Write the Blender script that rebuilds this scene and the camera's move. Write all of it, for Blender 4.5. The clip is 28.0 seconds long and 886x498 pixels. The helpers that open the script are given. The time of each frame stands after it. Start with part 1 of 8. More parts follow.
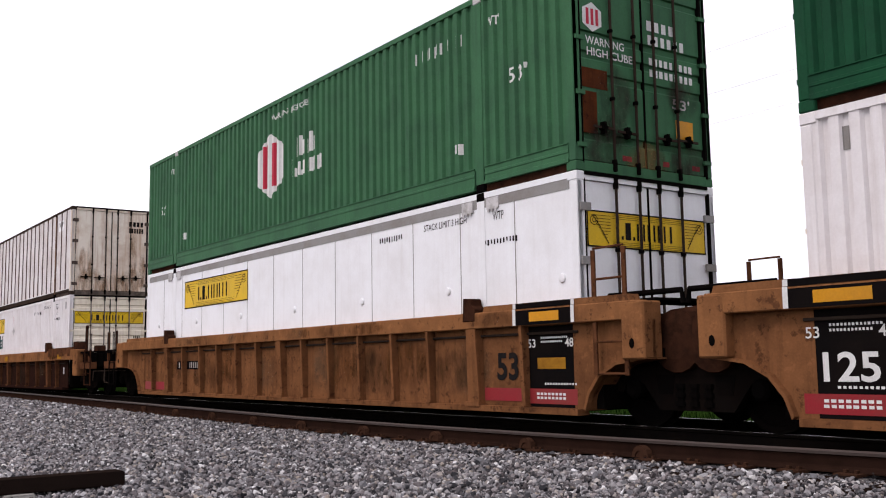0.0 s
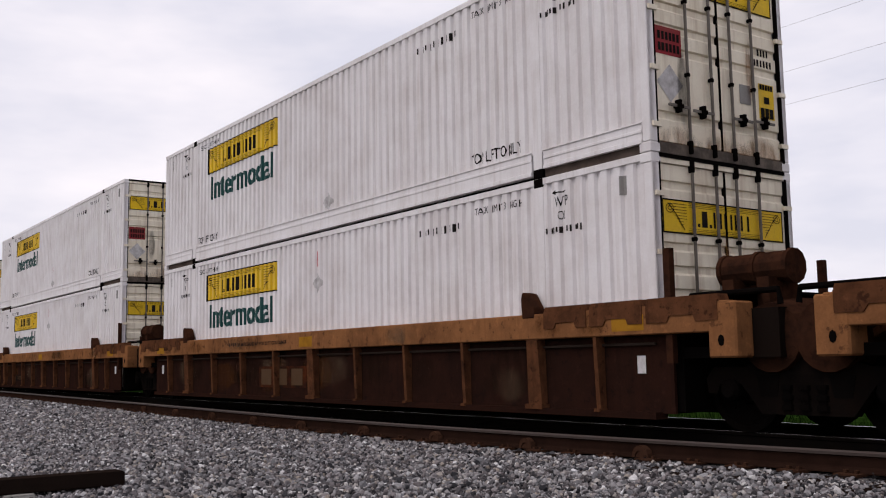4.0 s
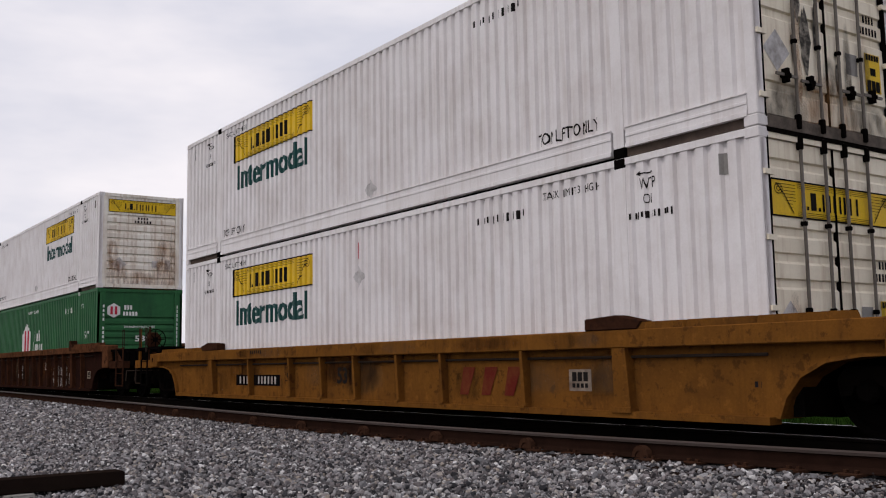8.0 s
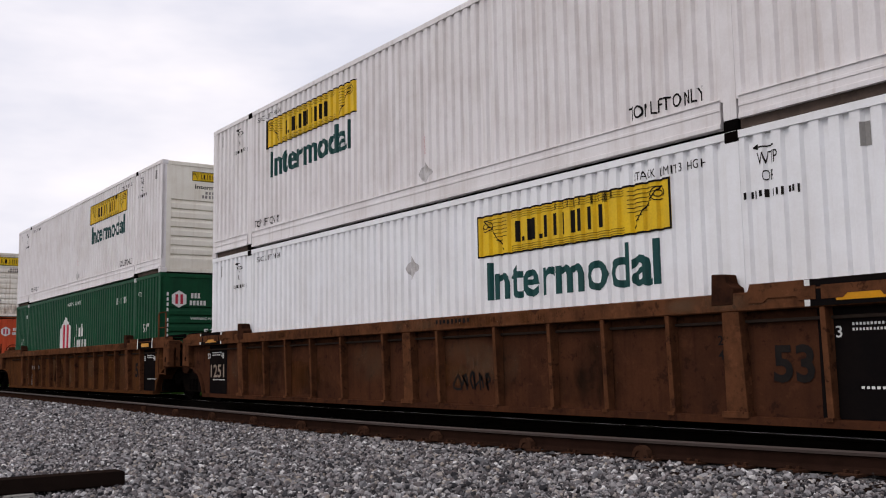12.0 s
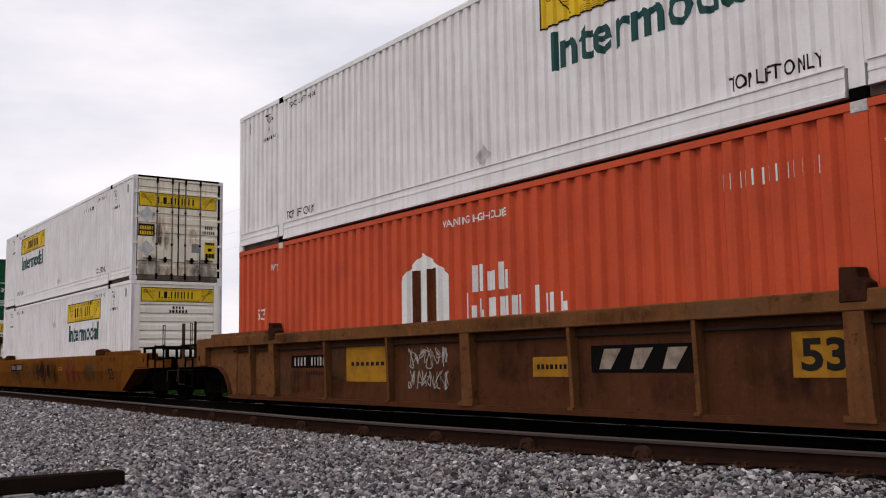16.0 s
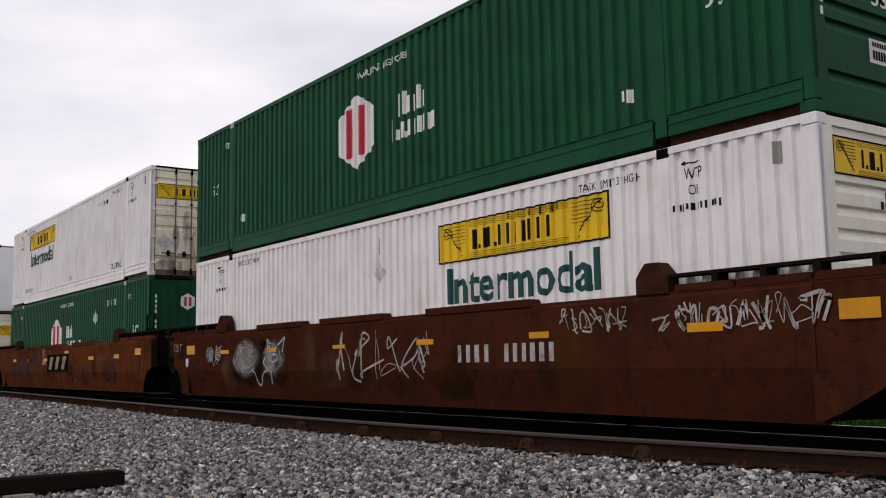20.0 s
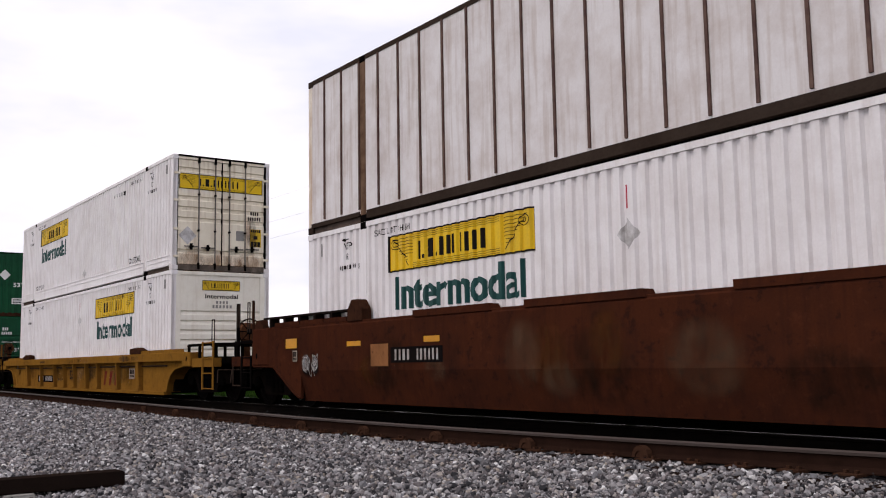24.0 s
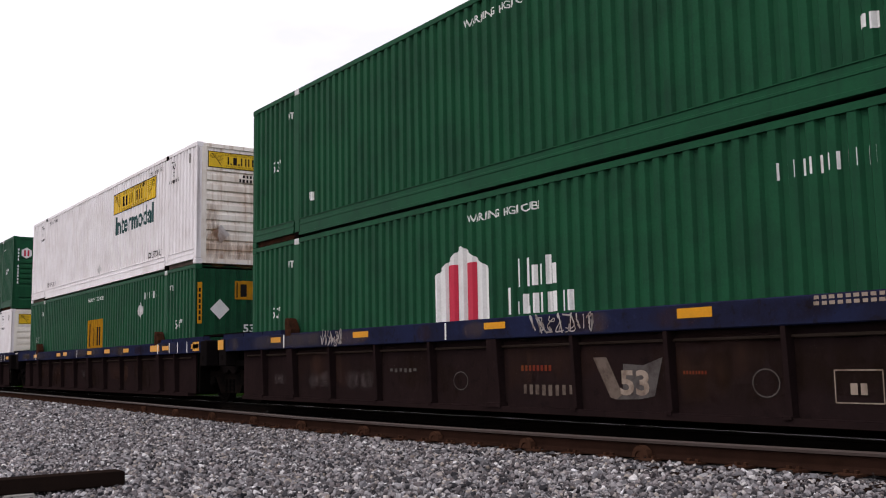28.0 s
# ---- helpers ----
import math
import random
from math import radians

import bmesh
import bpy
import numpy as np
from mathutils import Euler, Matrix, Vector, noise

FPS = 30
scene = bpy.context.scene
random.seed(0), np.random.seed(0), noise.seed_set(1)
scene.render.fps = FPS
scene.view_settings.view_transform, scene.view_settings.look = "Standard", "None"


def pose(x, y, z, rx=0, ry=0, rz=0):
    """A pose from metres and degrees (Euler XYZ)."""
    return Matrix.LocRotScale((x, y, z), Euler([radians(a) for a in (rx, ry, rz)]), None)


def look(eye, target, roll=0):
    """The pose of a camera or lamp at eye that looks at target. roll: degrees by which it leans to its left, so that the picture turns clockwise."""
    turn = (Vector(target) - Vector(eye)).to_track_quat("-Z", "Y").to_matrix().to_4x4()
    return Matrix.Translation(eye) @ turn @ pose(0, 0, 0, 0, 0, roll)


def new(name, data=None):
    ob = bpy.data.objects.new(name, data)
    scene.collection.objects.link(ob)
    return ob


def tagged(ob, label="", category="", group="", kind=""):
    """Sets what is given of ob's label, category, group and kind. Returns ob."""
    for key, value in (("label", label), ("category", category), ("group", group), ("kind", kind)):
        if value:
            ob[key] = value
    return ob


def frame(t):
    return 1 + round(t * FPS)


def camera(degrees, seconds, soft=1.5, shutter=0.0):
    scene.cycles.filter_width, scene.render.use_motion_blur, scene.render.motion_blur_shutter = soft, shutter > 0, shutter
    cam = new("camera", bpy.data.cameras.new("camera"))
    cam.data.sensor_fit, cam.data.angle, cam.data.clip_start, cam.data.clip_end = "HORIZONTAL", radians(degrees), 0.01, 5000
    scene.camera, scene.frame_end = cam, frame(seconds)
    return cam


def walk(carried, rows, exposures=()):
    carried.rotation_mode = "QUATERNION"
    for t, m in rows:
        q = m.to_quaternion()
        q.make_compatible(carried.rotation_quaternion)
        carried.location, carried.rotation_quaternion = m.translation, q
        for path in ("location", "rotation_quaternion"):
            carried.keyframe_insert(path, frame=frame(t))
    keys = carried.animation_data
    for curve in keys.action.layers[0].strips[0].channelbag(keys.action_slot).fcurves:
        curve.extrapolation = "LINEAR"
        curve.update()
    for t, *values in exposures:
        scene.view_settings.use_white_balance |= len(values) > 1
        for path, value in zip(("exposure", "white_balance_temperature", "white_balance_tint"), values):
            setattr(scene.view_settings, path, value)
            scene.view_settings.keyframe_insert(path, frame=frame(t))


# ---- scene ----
# The train runs along +X on a straight track; the tops of its rails lie at z = 0.
cam = camera(48.7, 28.0, soft=1.1)
EYE = Vector((0.0, 0.0, 0.80))
YAW, PITCH, ROLL = radians(54.70), radians(6.615), -0.946
AHEAD = Vector((-math.sin(YAW) * math.cos(PITCH), math.cos(YAW) * math.cos(PITCH), math.sin(PITCH)))
CAM_POSE = look(EYE, EYE + AHEAD * 10, ROLL)
walk(cam, [(0.0, CAM_POSE), (28.0, CAM_POSE)], exposures=[(t, s, 6920 if 14 < t < 23 else 6820, 19.0 if t < 3 else 18.5 if 20.5 < t < 23 or t > 27.5 else 15.2 if 6 < t < 21 else 16.5) for t, s in ((0.0, 0.62), (1.0, 0.58), (2.0, 0.24), (4.5, 0.12), (7.0, 0.14), (9.0, -0.10), (9.6, -0.10), (11.0, 0.24), (12.5, 0.16), (15.0, 0.36), (16.0, 0.15), (17.0, 0.07), (18.0, -0.03), (19.0, -0.01), (20.0, 0.14), (21.0, 0.38), (22.0, 0.48), (24.5, 0.34), (25.0, 0.30), (26.0, -0.07), (27.0, -0.05), (28.0, 0.50))])

SPEED = 11.11            # metres a second
TRACK_Y = 9.63           # middle of the train's track
SECONDS = 28.0

# ---- world and sun: a bright overcast sky ----
world = bpy.data.worlds.new("overcast_sky")
scene.world = world
world.use_nodes = True
wn, wl = world.node_tree.nodes, world.node_tree.links
wn.clear()
w_out = wn.new("ShaderNodeOutputWorld")
w_bg = wn.new("ShaderNodeBackground")
w_sky = wn.new("ShaderNodeTexSky")
w_sky.sky_type, w_sky.sun_disc = "NISHITA", False
w_sky.sun_elevation, w_sky.sun_rotation = radians(52), radians(188)
w_dim = wn.new("ShaderNodeVectorMath")
w_dim.operation = "SCALE"
w_dim.inputs["Scale"].default_value = 0.10
wl.new(w_sky.outputs["Color"], w_dim.inputs[0])
w_co = wn.new("ShaderNodeTexCoord")
w_map = wn.new("ShaderNodeMapping")
w_map.inputs["Scale"].default_value = (1.0, 1.0, 3.2)
wl.new(w_co.outputs["Generated"], w_map.inputs["Vector"])
w_noise = wn.new("ShaderNodeTexNoise")
w_noise.inputs["Scale"].default_value, w_noise.inputs["Detail"].default_value = 2.2, 5.0
w_noise.inputs["Roughness"].default_value = 0.55
wl.new(w_map.outputs["Vector"], w_noise.inputs["Vector"])
w_ramp = wn.new("ShaderNodeValToRGB")
w_ramp.color_ramp.elements[0].position, w_ramp.color_ramp.elements[0].color = 0.40, (0.72, 0.765, 0.875, 1)
w_ramp.color_ramp.elements[1].position, w_ramp.color_ramp.elements[1].color = 0.64, (0.985, 0.995, 1.05, 1)
wl.new(w_noise.outputs["Fac"], w_ramp.inputs["Fac"])
w_mix = wn.new("ShaderNodeMix")
w_mix.data_type = "RGBA"
w_mix.inputs["Factor"].default_value = 0.93
wl.new(w_dim.outputs["Vector"], w_mix.inputs["A"])
wl.new(w_ramp.outputs["Color"], w_mix.inputs["B"])
wl.new(w_mix.outputs["Result"], w_bg.inputs["Color"])
w_bg.inputs["Strength"].default_value = 0.95
wl.new(w_bg.outputs["Background"], w_out.inputs["Surface"])

sun_data = bpy.data.lights.new("sun", "SUN")
sun_data.energy, sun_data.angle, sun_data.color = 0.85, radians(20), (1.0, 0.96, 0.9)
sun = new("sun", sun_data)
sun.matrix_basis = look((-4, -27, 38), (0, 0, 0))


# ---- materials ----
def material(name, colour, rough=0.6, metal=0.0, dirt=(0.12, 0.08, 0.05), dirt_amount=0.25, grain=0.06, scale=1.0,
             bump=0.15, streak=0.0, spec=0.14, chips=0.0):
    """Paint or metal with grain, blotches, and streaks that run down the surface."""
    m = bpy.data.materials.new(name)
    m.use_nodes = True
    n, l = m.node_tree.nodes, m.node_tree.links
    b = n["Principled BSDF"]
    b.inputs["Roughness"].default_value, b.inputs["Metallic"].default_value = rough, metal
    b.inputs["Specular IOR Level"].default_value = spec
    co = n.new("ShaderNodeTexCoord")
    fine = n.new("ShaderNodeTexNoise")
    fine.inputs["Scale"].default_value, fine.inputs["Detail"].default_value = 38.0 * scale, 6.0
    l.new(co.outputs["Object"], fine.inputs["Vector"])
    blot = n.new("ShaderNodeTexNoise")
    blot.inputs["Scale"].default_value, blot.inputs["Detail"].default_value = 1.3 * scale, 7.0
    blot.inputs["Roughness"].default_value = 0.68
    info = n.new("ShaderNodeObjectInfo")
    shift = n.new("ShaderNodeVectorMath")
    shift.operation = "ADD"
    l.new(co.outputs["Object"], shift.inputs[0])
    wide = n.new("ShaderNodeMath")
    wide.operation = "MULTIPLY"
    wide.inputs[1].default_value = 37.0
    l.new(info.outputs["Random"], wide.inputs[0])
    l.new(wide.outputs[0], shift.inputs[1])
    l.new(shift.outputs[0], blot.inputs["Vector"])
    dirt_fac = n.new("ShaderNodeMapRange")
    dirt_fac.inputs["From Min"].default_value, dirt_fac.inputs["From Max"].default_value = 0.42, 0.68
    dirt_fac.inputs["To Max"].default_value = dirt_amount
    l.new(blot.outputs["Fac"], dirt_fac.inputs["Value"])
    base = n.new("ShaderNodeMix")
    base.data_type, base.blend_type = "RGBA", "MULTIPLY"
    base.inputs["Factor"].default_value = 1.0
    base.inputs["A"].default_value = (*colour, 1)
    tone = n.new("ShaderNodeMapRange")
    tone.inputs["From Min"].default_value, tone.inputs["From Max"].default_value = 0.25, 0.75
    tone.inputs["To Min"].default_value, tone.inputs["To Max"].default_value = 1.0 - grain * 2, 1.0 + grain
    l.new(fine.outputs["Fac"], tone.inputs["Value"])
    grey = n.new("ShaderNodeCombineColor")
    for k in ("Red", "Green", "Blue"):
        l.new(tone.outputs["Result"], grey.inputs[k])
    l.new(grey.outputs["Color"], base.inputs["B"])
    mix = n.new("ShaderNodeMix")
    mix.data_type = "RGBA"
    mix.inputs["B"].default_value = (*dirt, 1)
    l.new(base.outputs["Result"], mix.inputs["A"])
    l.new(dirt_fac.outputs["Result"], mix.inputs["Factor"])
    last = mix
    if streak > 0:
        squash = n.new("ShaderNodeMapping")
        squash.inputs["Scale"].default_value = (7.0, 7.0, 0.45)
        l.new(shift.outputs[0], squash.inputs["Vector"])
        run = n.new("ShaderNodeTexNoise")
        run.inputs["Scale"].default_value, run.inputs["Detail"].default_value = 1.6, 5.0
        l.new(squash.outputs["Vector"], run.inputs["Vector"])
        run_fac = n.new("ShaderNodeMapRange")
        run_fac.inputs["From Min"].default_value, run_fac.inputs["From Max"].default_value = 0.51, 0.74
        run_fac.inputs["To Max"].default_value = streak
        l.new(run.outputs["Fac"], run_fac.inputs["Value"])
        last = n.new("ShaderNodeMix")
        last.data_type = "RGBA"
        last.inputs["B"].default_value = (*dirt, 1)
        l.new(mix.outputs["Result"], last.inputs["A"])
        l.new(run_fac.outputs["Result"], last.inputs["Factor"])
    if chips > 0:
        # scratches, scabs of rust and lighter rubbed spots
        spot = n.new("ShaderNodeTexNoise")
        spot.inputs["Scale"].default_value, spot.inputs["Detail"].default_value = 5.5, 9.0
        spot.inputs["Roughness"].default_value = 0.72
        l.new(shift.outputs[0], spot.inputs["Vector"])
        for lo, hi, amount, col in ((0.565, 0.62, chips, dirt), (0.43, 0.36, chips * 0.35, tuple(min(1.0, c * 1.9) for c in colour))):
            mask = n.new("ShaderNodeMapRange")
            mask.inputs["From Min"].default_value, mask.inputs["From Max"].default_value = lo, hi
            mask.inputs["To Max"].default_value = amount
            l.new(spot.outputs["Fac"], mask.inputs["Value"])
            over = n.new("ShaderNodeMix")
            over.data_type = "RGBA"
            over.inputs["B"].default_value = (*col, 1)
            l.new(last.outputs["Result"], over.inputs["A"])
            l.new(mask.outputs["Result"], over.inputs["Factor"])
            last = over
    l.new(last.outputs["Result"], b.inputs["Base Color"])
    if bump > 0:
        bm_node = n.new("ShaderNodeBump")
        bm_node.inputs["Strength"].default_value, bm_node.inputs["Distance"].default_value = bump, 0.01
        l.new(fine.outputs["Fac"], bm_node.inputs["Height"])
        l.new(bm_node.outputs["Normal"], b.inputs["Normal"])
    return m


WHITE = material("white_paint", (0.79, 0.762, 0.765), 0.55, dirt=(0.40, 0.32, 0.28), dirt_amount=0.26, streak=0.28, grain=0.02, bump=0.05)
WHITE_STAINED = material("stained_white_paint", (0.82, 0.775, 0.70), 0.55, dirt=(0.36, 0.21, 0.11), dirt_amount=0.40, streak=0.6, grain=0.02, bump=0.04)
SMUDGE = material("black_soot_smudge", (0.045, 0.04, 0.036), 0.8, dirt=(0.45, 0.40, 0.34), dirt_amount=0.9, scale=6)
WHITE_NEW = material("fresh_white_paint", (0.84, 0.85, 0.87), 0.45, dirt=(0.5, 0.46, 0.42), dirt_amount=0.22, streak=0.12, grain=0.015, bump=0.03)
WHITE_OLD = material("worn_white_paint", (0.72, 0.69, 0.69), 0.6, dirt=(0.27, 0.15, 0.08), dirt_amount=0.32, streak=0.38, grain=0.02, bump=0.05)
DOOR_WHITE = material("dirty_white_door_paint", (0.86, 0.785, 0.64), 0.55, dirt=(0.40, 0.27, 0.16), dirt_amount=0.24, streak=0.42, grain=0.02, bump=0.04)
DOOR_CREAM = material("rust_stained_cream_paint", (0.78, 0.71, 0.61), 0.6, dirt=(0.38, 0.19, 0.085), dirt_amount=0.5, streak=0.6, grain=0.02, bump=0.04)
GREEN = material("green_paint", (0.030, 0.127, 0.050), 0.5, dirt=(0.02, 0.05, 0.03), dirt_amount=0.5, streak=0.35, spec=0.04)
# green paint made paler to put the veil of haze into it
GREEN_HAZED = material("haze_lightened_green_paint", (0.048, 0.150, 0.072), 0.55, dirt=(0.03, 0.07, 0.045), dirt_amount=0.5, streak=0.35, spec=0.04)
GREEN_DARK = material("dark_green_paint", (0.0099, 0.0726, 0.0330), 0.5, dirt=(0.01, 0.03, 0.02), dirt_amount=0.5, streak=0.3, spec=0.04)
ORANGE = material("orange_paint", (0.56, 0.085, 0.035), 0.55, dirt=(0.3, 0.05, 0.03), dirt_amount=0.4, streak=0.3, spec=0.04)
TAN = material("tan_car_paint", (0.200, 0.085, 0.036), 0.7, dirt=(0.04, 0.017, 0.010), dirt_amount=0.55, streak=0.35, chips=0.65, spec=0.0)
TAN_CHORD = material("tan_chord_paint", (0.258, 0.112, 0.046), 0.7, dirt=(0.05, 0.021, 0.013), dirt_amount=0.6, streak=0.2, chips=0.65, spec=0.0)
BROWN_MID = material("mid_brown_car_paint", (0.068, 0.0265, 0.0138), 0.75, dirt=(0.018, 0.009, 0.007), dirt_amount=0.6, streak=0.4, chips=0.65, spec=0.0)
BROWN_TAN = material("tan_brown_car_paint", (0.0845, 0.0336, 0.0131), 0.75, dirt=(0.035, 0.016, 0.010), dirt_amount=0.6, streak=0.4, chips=0.65, spec=0.0)
BROWN_GOLD = material("golden_brown_car_paint", (0.086, 0.0315, 0.0165), 0.72, dirt=(0.045, 0.019, 0.008), dirt_amount=0.6, streak=0.45, chips=0.65, spec=0.0)
BROWN = material("brown_car_paint", (0.0265, 0.0112, 0.0078), 0.75, dirt=(0.012, 0.007, 0.006), dirt_amount=0.6, streak=0.4, chips=0.65, spec=0.0)
RUST_BROWN = material("rust_brown_car_paint", (0.102, 0.031, 0.0125), 0.72, dirt=(0.02, 0.009, 0.007), dirt_amount=0.6, streak=0.45, chips=0.65, spec=0.0)
RUST_DULL = material("dull_rust_car_paint", (0.056, 0.0168, 0.0084), 0.72, dirt=(0.02, 0.009, 0.007), dirt_amount=0.6, streak=0.45, chips=0.65, spec=0.0)
YELLOW_CAR = material("yellow_car_paint", (0.178, 0.072, 0.015), 0.65, dirt=(0.06, 0.026, 0.010), dirt_amount=0.5, streak=0.35, chips=0.65, spec=0.0)
YELLOW_BRIGHT = material("bright_yellow_car_paint", (0.215, 0.100, 0.017), 0.65, dirt=(0.09, 0.04, 0.012), dirt_amount=0.4, streak=0.25, chips=0.4, spec=0.0)
ORANGE_CAR = material("orange_brown_car_paint", (0.1466, 0.0518, 0.0103), 0.65, dirt=(0.07, 0.026, 0.010), dirt_amount=0.5, streak=0.3, chips=0.65, spec=0.0)
BLUE_CAR = material("dark_blue_car_paint", (0.0150, 0.0190, 0.0470), 0.6, dirt=(0.012, 0.010, 0.012), dirt_amount=0.5, streak=0.3, chips=0.65, spec=0.0)
PURPLE_CAR = material("grimy_purple_brown_paint", (0.0185, 0.0112, 0.0110), 0.75, dirt=(0.010, 0.007, 0.007), dirt_amount=0.5, streak=0.35, chips=0.65, spec=0.0)
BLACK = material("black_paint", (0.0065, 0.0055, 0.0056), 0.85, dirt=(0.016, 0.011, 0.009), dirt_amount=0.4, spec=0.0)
# grime taken nearly to black; on underside parts this includes their shade
GRIME_SHADE = material("black_grimy_shaded_steel", (0.004, 0.0034, 0.0032), 0.9, dirt=(0.007, 0.0045, 0.0035), dirt_amount=0.4, spec=0.0)
DOOR_ROD = material("grimy_rod_steel", (0.17, 0.15, 0.13), 0.55, dirt=(0.07, 0.05, 0.04), dirt_amount=0.6)
WALK_BLUE = material("faded_blue_overspray", (0.045, 0.026, 0.024), 0.8, dirt=(0.09, 0.03, 0.016), dirt_amount=0.9, spec=0.0)
# soot, with under-car shade in the same dark tone
TRUCK_STEEL = material("sooty_shaded_cast_steel", (0.0062, 0.0049, 0.0043), 0.8, dirt=(0.010, 0.006, 0.0045), dirt_amount=0.6, scale=3, spec=0.0)
STEEL = material("dark_worn_steel", (0.011, 0.0078, 0.0065), 0.7, metal=0.0, dirt=(0.012, 0.007, 0.005), dirt_amount=0.6, spec=0.0)
SHINY = material("polished_rail_steel", (0.55, 0.54, 0.53), 0.25, metal=1.0, dirt=(0.3, 0.28, 0.26), dirt_amount=0.3)
RUSTY = material("rusty_rail_steel", (0.0230, 0.0115, 0.0081), 0.85, dirt=(0.010, 0.0055, 0.004), dirt_amount=0.6, scale=3, spec=0.0)
SIGN_YELLOW = material("sign_yellow_paint", (0.78, 0.50, 0.015), 0.5, dirt=(0.4, 0.25, 0.05), dirt_amount=0.35, streak=0.15)
REFLECT_YELLOW = material("yellow_reflector_sheet", (0.62, 0.27, 0.008), 0.4, dirt=(0.3, 0.15, 0.03), dirt_amount=0.4)
SIGN_GOLD = material("gold_sign_paint", (0.42, 0.20, 0.012), 0.6, dirt=(0.2, 0.09, 0.02), dirt_amount=0.5, scale=4, spec=0.0)
INK = material("black_lettering", (0.014, 0.013, 0.013), 0.75, dirt_amount=0.1, spec=0.0)
INK_GREEN = material("green_lettering", (0.009, 0.062, 0.060), 0.6, dirt_amount=0.1)
INK_WHITE = material("white_lettering", (0.72, 0.72, 0.70), 0.6, dirt=(0.3, 0.3, 0.28), dirt_amount=0.3)
INK_RED = material("red_lettering", (0.50, 0.03, 0.06), 0.6, dirt_amount=0.1)
RED_BAND = material("red_band_paint", (0.27, 0.016, 0.024), 0.6, dirt_amount=0.3)
RED_FADED = material("faded_red_paint", (0.125, 0.020, 0.014), 0.75, dirt=(0.16, 0.06, 0.02), dirt_amount=0.7, scale=3, spec=0.0)
CHALK_LOGO = material("worn_tan_lettering", (0.30, 0.24, 0.19), 0.75, dirt=(0.06, 0.03, 0.02), dirt_amount=0.7, scale=4, spec=0.0)
WORN_TAN = material("worn_brown_lettering", (0.135, 0.105, 0.085), 0.8, dirt=(0.04, 0.025, 0.02), dirt_amount=0.8, scale=5, spec=0.0)
PATCH_YELLOW = material("patch_yellow_paint", (0.36, 0.17, 0.02), 0.65, dirt=(0.12, 0.05, 0.015), dirt_amount=0.6, scale=2, spec=0.0)
FADED_GREY = material("grey_smeared_paint", (0.09, 0.08, 0.075), 0.8, dirt=(0.03, 0.022, 0.02), dirt_amount=0.8, scale=4, spec=0.0)
FADED = material("faded_lettering", (0.082, 0.046, 0.026), 0.8, dirt_amount=0.3, spec=0.0)
CHALK = material("white_spray_paint", (0.42, 0.40, 0.38), 0.8, dirt=(0.15, 0.08, 0.06), dirt_amount=0.8, scale=6, spec=0.0)
PLACARD = material("pale_placard_metal", (0.60, 0.58, 0.58), 0.6, dirt=(0.2, 0.18, 0.16), dirt_amount=0.7, scale=5)
WIRE = material("pale_wire", (0.6, 0.6, 0.62), 0.6)
RUST_TAN = material("rusty_tan_steel", (0.116, 0.0470, 0.0225), 0.8, dirt=(0.022, 0.010, 0.007), dirt_amount=0.7, scale=2.5, streak=0.3, chips=0.7, spec=0.0)
HAZE = material("sooty_spray_haze", (0.022, 0.011, 0.008), 0.8, dirt=(0.085, 0.022, 0.008), dirt_amount=0.9, scale=2.5, spec=0.0)
RUST_IRON = material("dark_rusty_iron", (0.0460, 0.0190, 0.0109), 0.85, dirt=(0.015, 0.008, 0.006), dirt_amount=0.8, scale=4, chips=0.5, spec=0.0)
PIPE = material("dark_pipe_steel", (0.045, 0.032, 0.025), 0.6, dirt=(0.02, 0.012, 0.009), dirt_amount=0.6, spec=0.0)
POST_DARK = material("dark_brown_post_paint", (0.085, 0.050, 0.045), 0.7, dirt=(0.20, 0.13, 0.10), dirt_amount=0.6, scale=3, streak=0.4, spec=0.0)
POST_RUST = material("rusty_tan_post_paint", (0.17, 0.105, 0.07), 0.7, dirt=(0.06, 0.028, 0.016), dirt_amount=0.8, scale=3, streak=0.4, spec=0.0)
GASKET = material("grey_steel", (0.28, 0.27, 0.26), 0.55, dirt_amount=0.4)
WOOD_OLD = material("weathered_tie_wood", (0.016, 0.0105, 0.0085), 0.95, dirt=(0.010, 0.007, 0.006), dirt_amount=0.6, scale=3, bump=0.5, spec=0.0)
CONCRETE = material("old_concrete", (0.32, 0.31, 0.29), 0.9, dirt=(0.15, 0.14, 0.12), dirt_amount=0.5, scale=2, bump=0.4)


